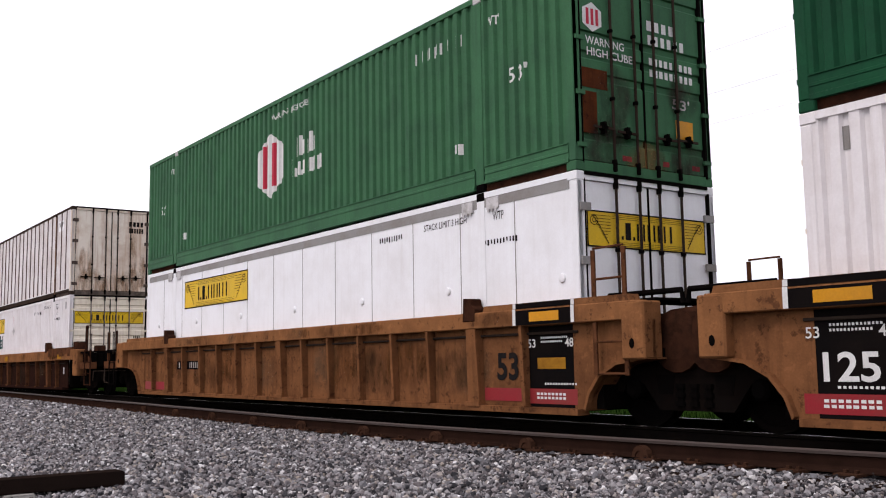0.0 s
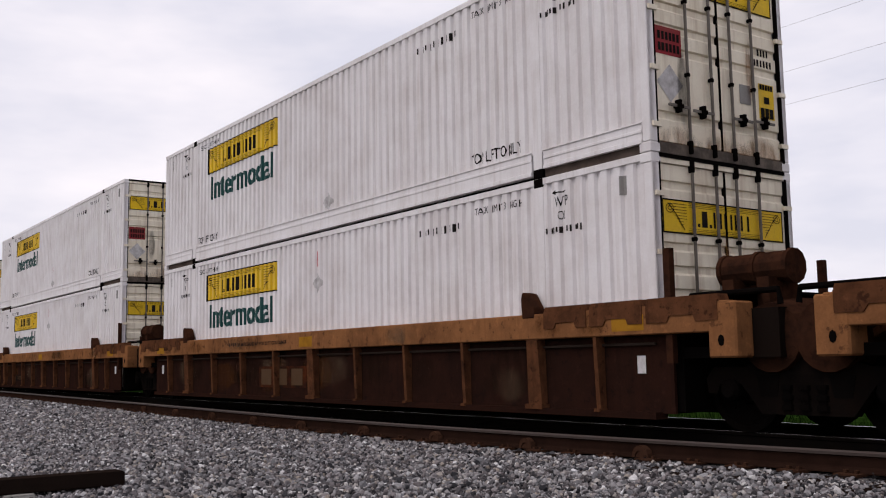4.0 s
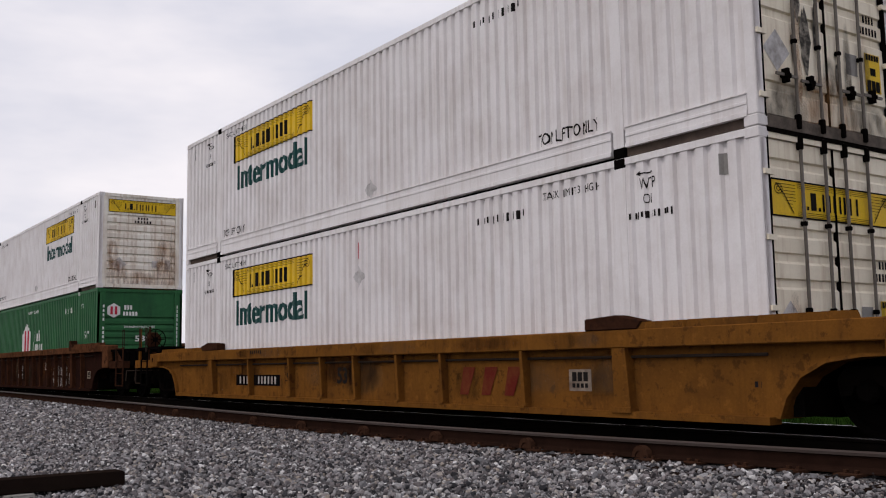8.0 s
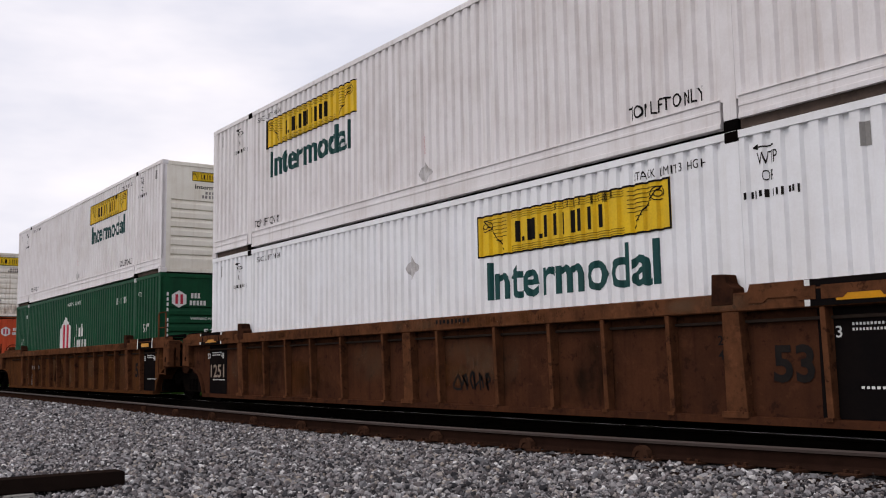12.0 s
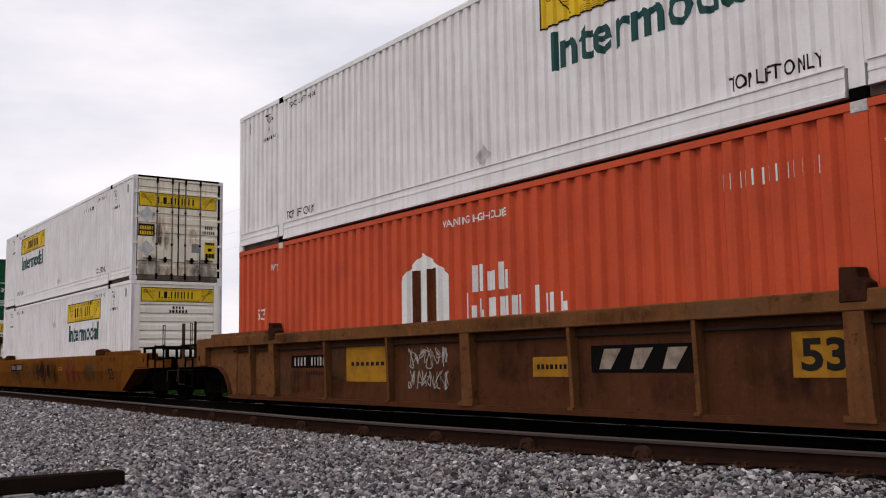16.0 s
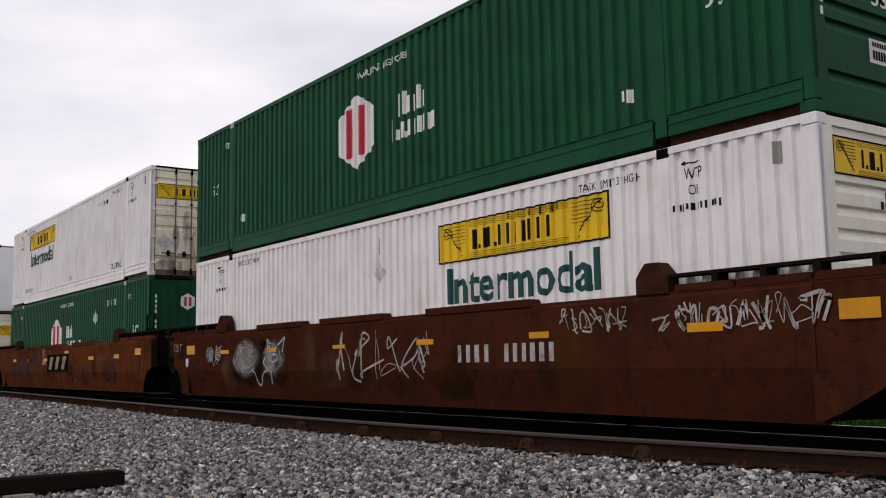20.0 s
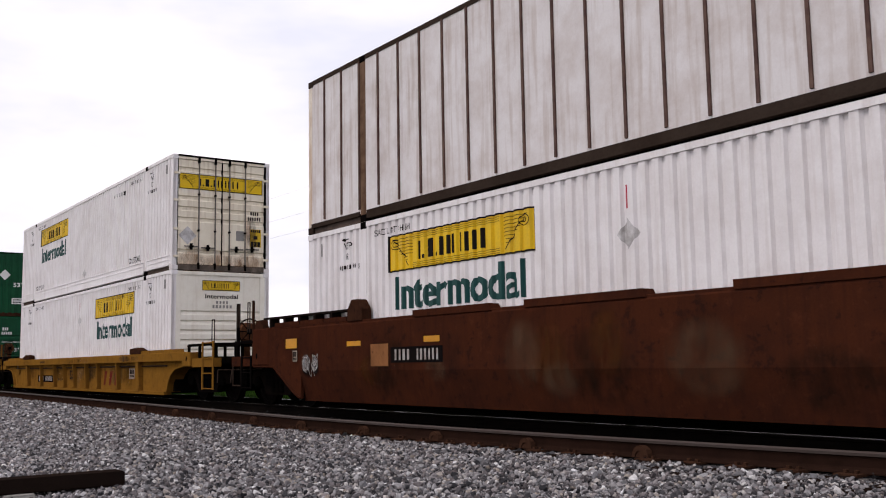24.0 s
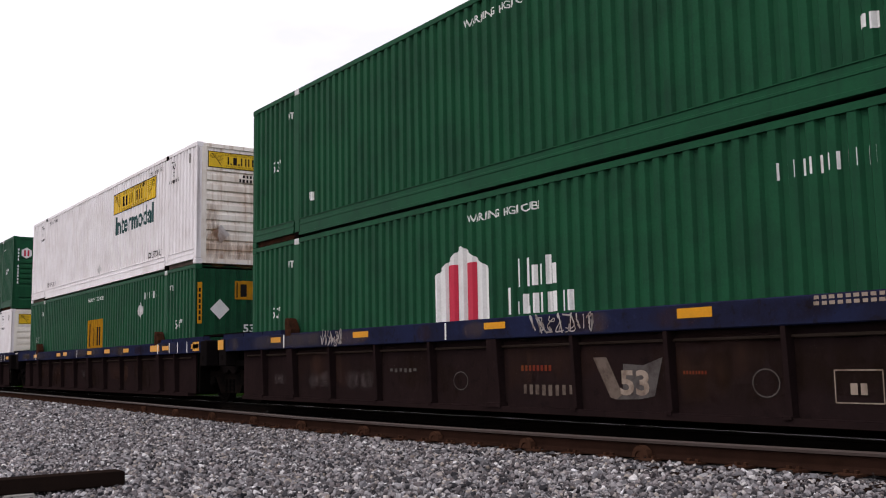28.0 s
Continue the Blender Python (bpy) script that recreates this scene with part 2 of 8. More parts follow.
def stone_material(name, island, tone=1.0):
    m = bpy.data.materials.new(name)
    m.use_nodes = True
    n, l = m.node_tree.nodes, m.node_tree.links
    b = n["Principled BSDF"]
    b.inputs["Roughness"].default_value = 0.95
    b.inputs["Specular IOR Level"].default_value = 0.0
    ramp = n.new("ShaderNodeValToRGB")
    e = ramp.color_ramp.elements
    e[0].position, e[0].color = 0.0, (0.026, 0.026, 0.029, 1)
    e[1].position, e[1].color = 1.0, (0.68, 0.68, 0.69, 1)
    for pos, col in ((0.15, (0.068, 0.067, 0.071, 1)), (0.3, (0.115, 0.10, 0.10, 1)), (0.45, (0.16, 0.16, 0.168, 1)), (0.6, (0.23, 0.205, 0.205, 1)), (0.75, (0.275, 0.27, 0.275, 1)), (0.85, (0.37, 0.36, 0.365, 1)), (0.9, (0.30, 0.255, 0.215, 1))):
        k = e.new(pos)
        k.color = col
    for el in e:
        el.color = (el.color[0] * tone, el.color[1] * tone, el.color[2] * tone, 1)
    if island:
        g = n.new("ShaderNodeNewGeometry")
        l.new(g.outputs["Random Per Island"], ramp.inputs["Fac"])
    else:
        co = n.new("ShaderNodeTexCoord")
        v = n.new("ShaderNodeTexVoronoi")
        v.inputs["Scale"].default_value = 17.0
        l.new(co.outputs["Object"], v.inputs["Vector"])
        sep = n.new("ShaderNodeSeparateColor")
        l.new(v.outputs["Color"], sep.inputs["Color"])
        l.new(sep.outputs["Red"], ramp.inputs["Fac"])
        bu = n.new("ShaderNodeBump")
        bu.inputs["Strength"].default_value, bu.inputs["Distance"].default_value, bu.invert = 1.0, 0.05, True
        l.new(v.outputs["Distance"], bu.inputs["Height"])
        l.new(bu.outputs["Normal"], b.inputs["Normal"])
    co2 = n.new("ShaderNodeTexCoord")
    f = n.new("ShaderNodeTexNoise")
    f.inputs["Scale"].default_value, f.inputs["Detail"].default_value = 60.0, 5.0
    l.new(co2.outputs["Object"], f.inputs["Vector"])
    mr = n.new("ShaderNodeMapRange")
    mr.inputs["To Min"].default_value, mr.inputs["To Max"].default_value = 0.65, 1.3
    l.new(f.outputs["Fac"], mr.inputs["Value"])
    mul = n.new("ShaderNodeVectorMath")
    mul.operation = "SCALE"
    l.new(ramp.outputs["Color"], mul.inputs[0])
    l.new(mr.outputs["Result"], mul.inputs["Scale"])
    l.new(mul.outputs["Vector"], b.inputs["Base Color"])
    return m


STONE = stone_material("ballast_stone", True, 0.95)
BALLAST = stone_material("ballast_bed", False, 0.42)
UNDERFRAME = material("dull_brown_underframe", (0.115, 0.085, 0.07), 0.8, dirt=(0.03, 0.022, 0.018), dirt_amount=0.7, scale=2, spec=0.0)
DOOR_SILL = material("grimy_door_sill", (0.07, 0.055, 0.045), 0.7, dirt=(0.25, 0.2, 0.16), dirt_amount=0.5, scale=4)
NOSE_CREAM = material("cream_white_paint", (0.83, 0.79, 0.70), 0.55, dirt=(0.52, 0.42, 0.30), dirt_amount=0.30, streak=0.25, grain=0.02, bump=0.04)
# rail steel darkened to black for the shade under the train
RAIL_SHADED = material("shaded_black_rail", (0.006, 0.005, 0.0045), 0.8, dirt=(0.012, 0.008, 0.006), dirt_amount=0.5, scale=3, spec=0.0)
# lighter than the rail, to paint the lit line along its head
RAIL_WORN_LIT = material("worn_rail_head_highlight", (0.060, 0.046, 0.041), 0.6, dirt=(0.05, 0.03, 0.022), dirt_amount=0.5, scale=4)


def stain_material(name, colour, across, strength=0.8, streaky=5.0):
    """Dirt that fades out towards the edges of its patch; across: the patch's level axis (0: x, 1: y)."""
    m = bpy.data.materials.new(name)
    m.use_nodes = True
    n, l = m.node_tree.nodes, m.node_tree.links
    b = n["Principled BSDF"]
    b.inputs["Base Color"].default_value = (*colour, 1)
    b.inputs["Roughness"].default_value = 0.85
    b.inputs["Specular IOR Level"].default_value = 0.0
    co = n.new("ShaderNodeTexCoord")
    sep = n.new("ShaderNodeSeparateXYZ")
    l.new(co.outputs["Generated"], sep.inputs[0])

    def math_node(op, *args):
        k = n.new("ShaderNodeMath")
        k.operation = op
        for i, a in enumerate(args):
            if isinstance(a, (int, float)):
                k.inputs[i].default_value = a
            else:
                l.new(a, k.inputs[i])
        return k.outputs[0]

    def off_centre(v):
        return math_node("POWER", math_node("ABSOLUTE", math_node("SUBTRACT", math_node("MULTIPLY", v, 2.0), 1.0)), 2.0)

    info = n.new("ShaderNodeObjectInfo")
    shift = n.new("ShaderNodeVectorMath")
    shift.operation = "ADD"
    l.new(co.outputs["Object"], shift.inputs[0])
    l.new(math_node("MULTIPLY", info.outputs["Random"], 53.0), shift.inputs[1])
    squash = n.new("ShaderNodeMapping")
    squash.inputs["Scale"].default_value = (streaky, streaky, 1.2)
    l.new(shift.outputs[0], squash.inputs["Vector"])
    noise = n.new("ShaderNodeTexNoise")
    noise.inputs["Scale"].default_value, noise.inputs["Detail"].default_value = 1.7, 6.0
    noise.inputs["Roughness"].default_value = 0.65
    l.new(squash.outputs["Vector"], noise.inputs["Vector"])
    rough = n.new("ShaderNodeMapRange")
    rough.inputs["From Min"].default_value, rough.inputs["From Max"].default_value = 0.36, 0.66
    l.new(noise.outputs["Fac"], rough.inputs["Value"])
    r = math_node("ADD", off_centre(sep.outputs[across]), off_centre(sep.outputs[2]))
    a = math_node("MINIMUM", math_node("MULTIPLY", math_node("MAXIMUM", math_node("SUBTRACT", 1.0, r), 0.0), 1.7), 1.0)
    a = math_node("MULTIPLY", math_node("MULTIPLY", a, rough.outputs["Result"]), strength)
    l.new(a, b.inputs["Alpha"])
    return m


END_RUST = stain_material("rust_run_stain", (0.31, 0.145, 0.055), 1, 0.62)
END_SOOT = stain_material("soot_stain", (0.05, 0.04, 0.034), 1, 0.75, 2.2)
SIDE_GRIME = stain_material("side_grime_stain", (0.020, 0.012, 0.008), 0, 0.42, 3.0)
SIDE_RUST = stain_material("side_rust_stain", (0.10, 0.036, 0.011), 0, 0.5, 5.0)
SPRAY_WHITE = stain_material("soft_white_spray", (0.44, 0.42, 0.41), 0, 0.5, 1.6)
SPRAY_DARK = stain_material("soft_black_spray", (0.012, 0.009, 0.008), 0, 1.0, 1.6)
SIDE_PALE = stain_material("side_dust_stain", (0.17, 0.11, 0.068), 0, 0.3, 2.0)
SIDE_FAINT = stain_material("faint_rust_stain", (0.060, 0.030, 0.020), 0, 0.35, 4.0)
SMEAR_GREY = stain_material("grey_smear_stain", (0.085, 0.070, 0.068), 0, 0.42, 1.8)
# ballast stone toned far down: oil, plus the shade under the train
OILY_SHADED = stone_material("oily_shaded_ballast_stone", True, 0.10)
GRASS = material("grass", (0.0078, 0.0225, 0.0029), 0.9, dirt=(0.02, 0.04, 0.008), dirt_amount=0.7, scale=2, bump=0.6, grain=0.3, spec=0.0)


# ---- building helpers ----
def box(bm, x0, x1, y0, y1, z0, z1):
    v = [bm.verts.new(p) for p in ((x0, y0, z0), (x1, y0, z0), (x1, y1, z0), (x0, y1, z0), (x0, y0, z1), (x1, y0, z1), (x1, y1, z1), (x0, y1, z1))]
    for f in ((3, 2, 1, 0), (4, 5, 6, 7), (0, 1, 5, 4), (1, 2, 6, 5), (2, 3, 7, 6), (3, 0, 4, 7)):
        bm.faces.new([v[i] for i in f])
    return bm


def prism(bm, pts, axis, a, b):
    """A polygon pulled from a to b along an axis; pts hold the two other coordinates in the order x, y, z without that axis."""
    def at(p, d):
        q = list(p)
        q.insert(axis, d)
        return q
    lo = [bm.verts.new(at(p, a)) for p in pts]
    hi = [bm.verts.new(at(p, b)) for p in pts]
    k = len(pts)
    bm.faces.new(lo), bm.faces.new(hi[::-1])
    for i in range(k):
        bm.faces.new((lo[i], hi[i], hi[(i + 1) % k], lo[(i + 1) % k]))
    return bm


def rod(bm, p, q, r, sides=8):
    p, q = Vector(p), Vector(q)
    d = (q - p).normalized()
    u = d.orthogonal().normalized()
    w = d.cross(u)
    ring = [[bm.verts.new(c + (u * math.cos(2 * math.pi * i / sides) + w * math.sin(2 * math.pi * i / sides)) * r) for i in range(sides)] for c in (p, q)]
    for i in range(sides):
        j = (i + 1) % sides
        bm.faces.new((ring[0][i], ring[0][j], ring[1][j], ring[1][i]))
    bm.faces.new(ring[0][::-1]), bm.faces.new(ring[1])
    return bm


def tube(bm, pts, r, sides=6):
    """A bent round bar through points."""
    pts = [Vector(p) for p in pts]
    rings = []
    for i, p in enumerate(pts):
        d = (pts[min(i + 1, len(pts) - 1)] - pts[max(i - 1, 0)]).normalized()
        u = d.cross(Vector((0.013, 0.971, 0.237))).normalized()
        w = d.cross(u)
        rings.append([bm.verts.new(p + (u * math.cos(2 * math.pi * k / sides) + w * math.sin(2 * math.pi * k / sides)) * r) for k in range(sides)])
    for a, b in zip(rings, rings[1:]):
        for k in range(sides):
            bm.faces.new((a[k], a[(k + 1) % sides], b[(k + 1) % sides], b[k]))
    bm.faces.new(rings[0][::-1]), bm.faces.new(rings[-1])
    return bm


def lathe(bm, profile, axis_point, sides=24):
    """Turns (y, r) pairs about the Y axis through axis_point (x, z)."""
    cx, cz = axis_point
    rings = [[bm.verts.new((cx + r * math.cos(2 * math.pi * i / sides), y, cz + r * math.sin(2 * math.pi * i / sides))) for i in range(sides)] for y, r in profile]
    for a, b in zip(rings, rings[1:]):
        for i in range(sides):
            j = (i + 1) % sides
            bm.faces.new((a[i], b[i], b[j], a[j]))
    bm.faces.new(rings[0]), bm.faces.new(rings[-1][::-1])
    return bm


def mesh_of(name, bm, mat):
    bmesh.ops.recalc_face_normals(bm, faces=bm.faces)
    me = bpy.data.meshes.new(name)
    bm.to_mesh(me)
    bm.free()
    me.materials.append(mat)
    return me


SHARED = {}


def shared(key, name, mat, make):
    """One mesh for all parts that look alike."""
    k = (key, mat.name)
    if k not in SHARED:
        bm = bmesh.new()
        make(bm)
        SHARED[k] = mesh_of(name, bm, mat)
    return SHARED[k]


def part(name, bm, mat, parent, label="", at=None):
    me = bm if isinstance(bm, bpy.types.Mesh) else mesh_of(name, bm, mat)
    ob = new(name, me)
    ob.parent = parent
    if at is not None:
        ob.matrix_basis = at
    if label:
        ob["label"] = label
    return ob


def thing(name, label, category, group="", kind=""):
    return tagged(new(name), label, category, group, kind)


MOVING = []      # (thing, x at the start, y, z, turn)
SPINNING = []    # (wheelset, x at the start, local place)


def rides(ob, x, y, z, rz=0):
    ob.matrix_basis = pose(x, y, z, 0, 0, rz)
    MOVING.append((ob, x, y, z, rz))
    return ob


# ---- lettering ----
LETTERS = {}


def lettering(text, bold=0.0):
    """The flat outline of a text, 1 high, from x = 0, in the XZ plane: points and faces."""
    key = (text, bold)
    if key not in LETTERS:
        cu = bpy.data.curves.new("lettering", "FONT")
        cu.body, cu.size, cu.offset = text, 1.0, bold
        cu.resolution_u = 3
        ob = new("lettering", cu)
        bpy.context.view_layer.update()
        me = bpy.data.meshes.new_from_object(ob.evaluated_get(bpy.context.evaluated_depsgraph_get()))
        bpy.data.objects.remove(ob)
        bpy.data.curves.remove(cu)
        pts = [tuple(v.co[:2]) for v in me.vertices]
        x0, y0 = min(p[0] for p in pts), min(p[1] for p in pts)
        x1, y1 = max(p[0] for p in pts), max(p[1] for p in pts)
        LETTERS[key] = ([((p[0] - x0) / (x1 - x0), (p[1] - y0) / (y1 - y0)) for p in pts], [tuple(f.vertices) for f in me.polygons])
        bpy.data.meshes.remove(me)
    return LETTERS[key]


def write(bm, text, x0, x1, z0, z1, bold=0.0, y=0.0):
    pts, faces = lettering(text, bold)
    v = [bm.verts.new((x0 + p[0] * (x1 - x0), y, z0 + p[1] * (z1 - z0))) for p in pts]
    for f in faces:
        try:
            bm.faces.new([v[i] for i in f])
        except ValueError:
            pass
    return bm


def patch(bm, pts, y=0.0):
    bm.faces.new([bm.verts.new((p[0], y, p[1])) for p in pts])
    return bm


def rect(bm, x0, x1, z0, z1, y=0.0):
    return patch(bm, ((x0, z0), (x1, z0), (x1, z1), (x0, z1)), y)


def bars(bm, x0, x1, z0, z1, count, gap=0.3, y=0.0, seed=1, tall=0.0):
    """Unreadable writing: bars of its size."""
    rnd = random.Random(seed)
    w = (x1 - x0) / count
    for i in range(count):
        a = x0 + w * (i + gap / 2 * rnd.uniform(0.6, 1.3))
        rect(bm, a, x0 + w * (i + 1 - gap / 2), z0 + rnd.uniform(0, tall) * (z1 - z0), z1, y)
    return bm


def stroke(bm, pts, width, y=0.0):
    """A painted line through points."""
    for (ax, az), (bx, bz) in zip(pts, pts[1:]):
        dx, dz = bx - ax, bz - az
        d = math.hypot(dx, dz) or 1.0
        nx, nz = -dz / d * width / 2, dx / d * width / 2
        patch(bm, ((ax + nx, az + nz), (ax - nx, az - nz), (bx - nx, bz - nz), (bx + nx, bz + nz)), y)
    return bm


def tag_line(bm, x0, x1, z0, z1, width, seed, y=0.0):
    """A line of loose spray-can strokes, with no letters in it."""
    rnd = random.Random(seed)
    x, h = x0, z1 - z0
    while x < x1 - 0.15 * h:
        w = min(x1 - x, h * rnd.uniform(0.45, 0.95))
        knots = [(x + w * rnd.uniform(0.0, 1.0), z0 + h * rnd.choice((rnd.uniform(0.0, 0.25), rnd.uniform(0.75, 1.0), rnd.uniform(0.3, 0.7)))) for _ in range(rnd.randint(4, 6))]
        pts = []
        for i in range(len(knots) - 1):
            a, b, c, d = knots[max(i - 1, 0)], knots[i], knots[i + 1], knots[min(i + 2, len(knots) - 1)]
            for t in (0.0, 0.25, 0.5, 0.75):
                pts.append(tuple(0.5 * (2 * b[k] + (c[k] - a[k]) * t + (2 * a[k] - 5 * b[k] + 4 * c[k] - d[k]) * t * t + (3 * b[k] - a[k] - 3 * c[k] + d[k]) * t ** 3) for k in (0, 1)))
        stroke(bm, pts + [knots[-1]], width * rnd.uniform(0.7, 1.3), y)
        x += w * rnd.uniform(0.75, 1.05)
    return bm


# ---- containers: 16.15 m long, 2.59 m wide, 2.89 m high; the near side is -y, the leading end +x ----
LONG, WIDE, TALL = 16.154, 2.591, 2.886
HX, HY = LONG / 2, WIDE / 2
POST = 6.096             # where the lifting posts stand, from the middle


def profile_of(pitch, depth, ridge, flank):
    """Points (x, inset) of a corrugated wall between end posts and lifting posts; ridge: the share that stands proud."""
    pts = [(-HX, 0.0)]
    for a, b in ((-HX + 0.14, -POST - 0.10), (-POST + 0.10, POST - 0.10), (POST + 0.10, HX - 0.14)):
        k = max(1, round((b - a) / pitch))
        p = (b - a) / k
        f = flank / p
        for i in range(k):
            x = a + i * p
            for q, d in ((0.0, 0.0), (ridge / 2, 0.0), (ridge / 2 + f, depth), (1 - ridge / 2 - f, depth), (1 - ridge / 2, 0.0)):
                pts.append((x + q * p, d))
        pts.append((b, 0.0))
    pts.append((HX, 0.0))
    out = [pts[0]]
    for q in pts[1:]:
        if q[0] > out[-1][0] + 1e-4:
            out.append(q)
    return out


WALLS = {"ribbed": profile_of(0.205, 0.040, 0.50, 0.026), "deep": profile_of(0.222, 0.045, 0.42, 0.032), "broad": profile_of(0.285, 0.05, 0.42, 0.05), "plain": [(-HX, 0.0), (HX, 0.0)]}


def inset(style, x):
    xs, ys = zip(*WALLS[style])
    return float(np.interp(x, xs, ys))


def side_wall(bm, style, z0, z1, side):
    """side -1: near, +1: far."""
    rows = [(x, d) for x, d in WALLS[style]]
    def y(d):
        return side * (HY - 0.012 - d)
    def back(d):
        return side * (HY - 0.075)
    grid = [[bm.verts.new((x, yy, z)) for yy, z in ((y(d), z0), (y(d), z1), (back(d), z1), (back(d), z0))] for x, d in rows]
    for a, b in zip(grid, grid[1:]):
        for i in range(4):
            j = (i + 1) % 4
            bm.faces.new((a[i], a[j], b[j], b[i]))
    bm.faces.new(grid[0]), bm.faces.new(grid[-1][::-1])


def follow(bm, style, lift, side=-1):
    """Lays flat lettering (drawn in XZ) on the corrugated wall; on the far side it is turned to read from there."""
    if style != "plain" and bm.verts:
        lo, hi = min(v.co.x for v in bm.verts), max(v.co.x for v in bm.verts)
        for x, _ in WALLS[style]:
            if lo < x < hi:
                bmesh.ops.bisect_plane(bm, geom=bm.verts[:] + bm.edges[:] + bm.faces[:], dist=1e-5, plane_co=(x, 0, 0), plane_no=(1, 0, 0))
    for v in bm.verts:
        v.co.y = side * (HY - 0.012 - inset(style, v.co.x) + lift)
    return bm


def sign_shapes(x0, x1, z0, z1):
    """The yellow name board: panel, border and marks; the name is shown as plain blocks."""
    w, h = x1 - x0, z1 - z0
    panel, ink = bmesh.new(), bmesh.new()
    rect(panel, x0, x1, z0, z1)
    t = 0.03 * h + 0.006
    for a in ((x0, x1, z1 - t, z1), (x0, x1, z0, z0 + t), (x0, x0 + t, z0 + t, z1 - t), (x1 - t, x1, z0 + t, z1 - t)):
        rect(ink, *a)
    # the name as plain upright bars, two to a wide letter
    zc0, zc1 = z0 + 0.25 * h, z0 + 0.73 * h
    x = x0 + 0.225 * w
    stem = 0.0165 * w
    for k in (0.036, 0.0, 0.052, 0.0, 0.068, 0.066, 0.068, 0.05):
        if k == 0.0:
            rect(ink, x - 0.012 * w, x + 0.006 * w, zc0, zc0 + 0.10 * h)
            x += 0.022 * w
            continue
        if k < 0.051:
            a = x + k * w / 2 - stem / 2
            rect(ink, a, a + stem * 1.1, zc0, zc1)
        elif k < 0.06:
            rect(ink, x, x + k * w * 0.86, zc0, zc1)
        else:
            rect(ink, x, x + stem, zc0, zc1)
            rect(ink, x + k * w - stem, x + k * w, zc0, zc1)
        x += (k + 0.021) * w
    thin = 0.010 * h + 0.002
    for s in (0, 1):
        def px(f):
            return x0 + f * w if s == 0 else x1 - f * w
        for i in range(8):
            f = i / 7
            stroke(ink, [(px(0.035 + 0.10 * f), z1 - (0.13 + 0.085 * i) * h), (px(0.185 if i < 6 else 0.16), z1 - (0.13 + 0.085 * i) * h)], thin, -0.0002 * i)
        stroke(ink, [(px(0.045), z1 - 0.14 * h), (px(0.10), z1 - 0.42 * h), (px(0.165), z0 + 0.12 * h)], 0.022 * h + 0.003, -0.002)
        for rx, rz in ((0.030, 0.13), (0.014, 0.06)):
            loop = [(px(0.055 + rx * math.cos(a)), z1 - 0.27 * h - rz * h * math.sin(a)) for a in [k * math.pi / 6 for k in range(13)]]
            stroke(ink, loop, 0.018 * h + 0.002, -0.003)
    for i in range(3):
        stroke(ink, [(x0 + 0.2 * w, z1 - (0.085 + 0.05 * i) * h), (x1 - 0.2 * w, z1 - (0.085 + 0.05 * i) * h)], thin * 0.7)
        stroke(ink, [(x0 + 0.2 * w, z0 + (0.07 + 0.05 * i) * h), (x1 - 0.2 * w, z0 + (0.07 + 0.05 * i) * h)], thin * 0.7)
    return panel, ink


def on_side(ob, key, name, mat, draw, style, lift, label="", side=-1):
    """Paints a shape on the near wall of a container."""
    k = (key, style, lift, mat.name, side)
    if k not in SHARED:
        bm = bmesh.new()
        draw(bm)
        SHARED[k] = mesh_of(name, follow(bm, style, lift, side), mat)
    made = part(name, SHARED[k], mat, ob, label)
    if name == "painted_mark":
        made["kind"] = "stuff"
    return made


def sign_on_side(ob, style, x0, x1, z0, z1, side=-1):
    key = ("sign", round(x0, 2), round(x1, 2), round(z0, 2), style, side)
    if key not in SHARED:
        panel, ink = sign_shapes(x0, x1, z0, z1)
        SHARED[key] = (mesh_of("name_board", follow(panel, style, 0.004, side), SIGN_YELLOW), mesh_of("board_ink", follow(ink, style, 0.008, side), INK))
    board = part("name_board", SHARED[key][0], SIGN_YELLOW, ob, "yellow painted board with black blocks and scrolls")
    part("board_ink", SHARED[key][1], INK, board, "black painted marks")


def hexagon(cx, cz, w, h):
    return [(cx - w / 2, cz - h * 0.25), (cx, cz - h / 2), (cx + w / 2, cz - h * 0.25), (cx + w / 2, cz + h * 0.25), (cx, cz + h / 2), (cx - w / 2, cz + h * 0.25)]


def emblem_on_side(ob, style, cx, cz, w, h, plain=False):
    """White hexagon with plain red bars, and white blocks beside it."""
    on_side(ob, ("hex", cx, cz, w), "emblem", INK_WHITE, lambda bm: patch(bm, hexagon(cx, cz, w, h)), style, 0.004, "white painted hexagon emblem")
    for a in (-0.27, 0.08):
        on_side(ob, ("hexred", cx, cz, w, a), "emblem_mark", RUST_BROWN if plain else INK_RED, lambda bm: rect(bm, cx + a * w, cx + (a + 0.18) * w, cz - 0.33 * h, cz + 0.33 * h), style, 0.008, "red painted bar")


def blocks_on_side(ob, style, key, x0, x1, z0, z1, count, mat, seed=1, gap=0.3, tall=0.35):
    on_side(ob, (key, x0, x1, z0, z1, count, seed), "painted_mark", mat, lambda bm: bars(bm, x0, x1, z0, z1, count, gap, seed=seed, tall=tall), style, 0.004)


def words_on_side(ob, style, text, x0, x1, z0, z1, mat, bold=0.0):
    on_side(ob, ("words", text, round(x0, 3), round(x1, 3), round(z0, 3)), "lettering", mat, lambda bm: write(bm, text, x0, x1, z0, z1, bold), style, 0.004, "painted words")


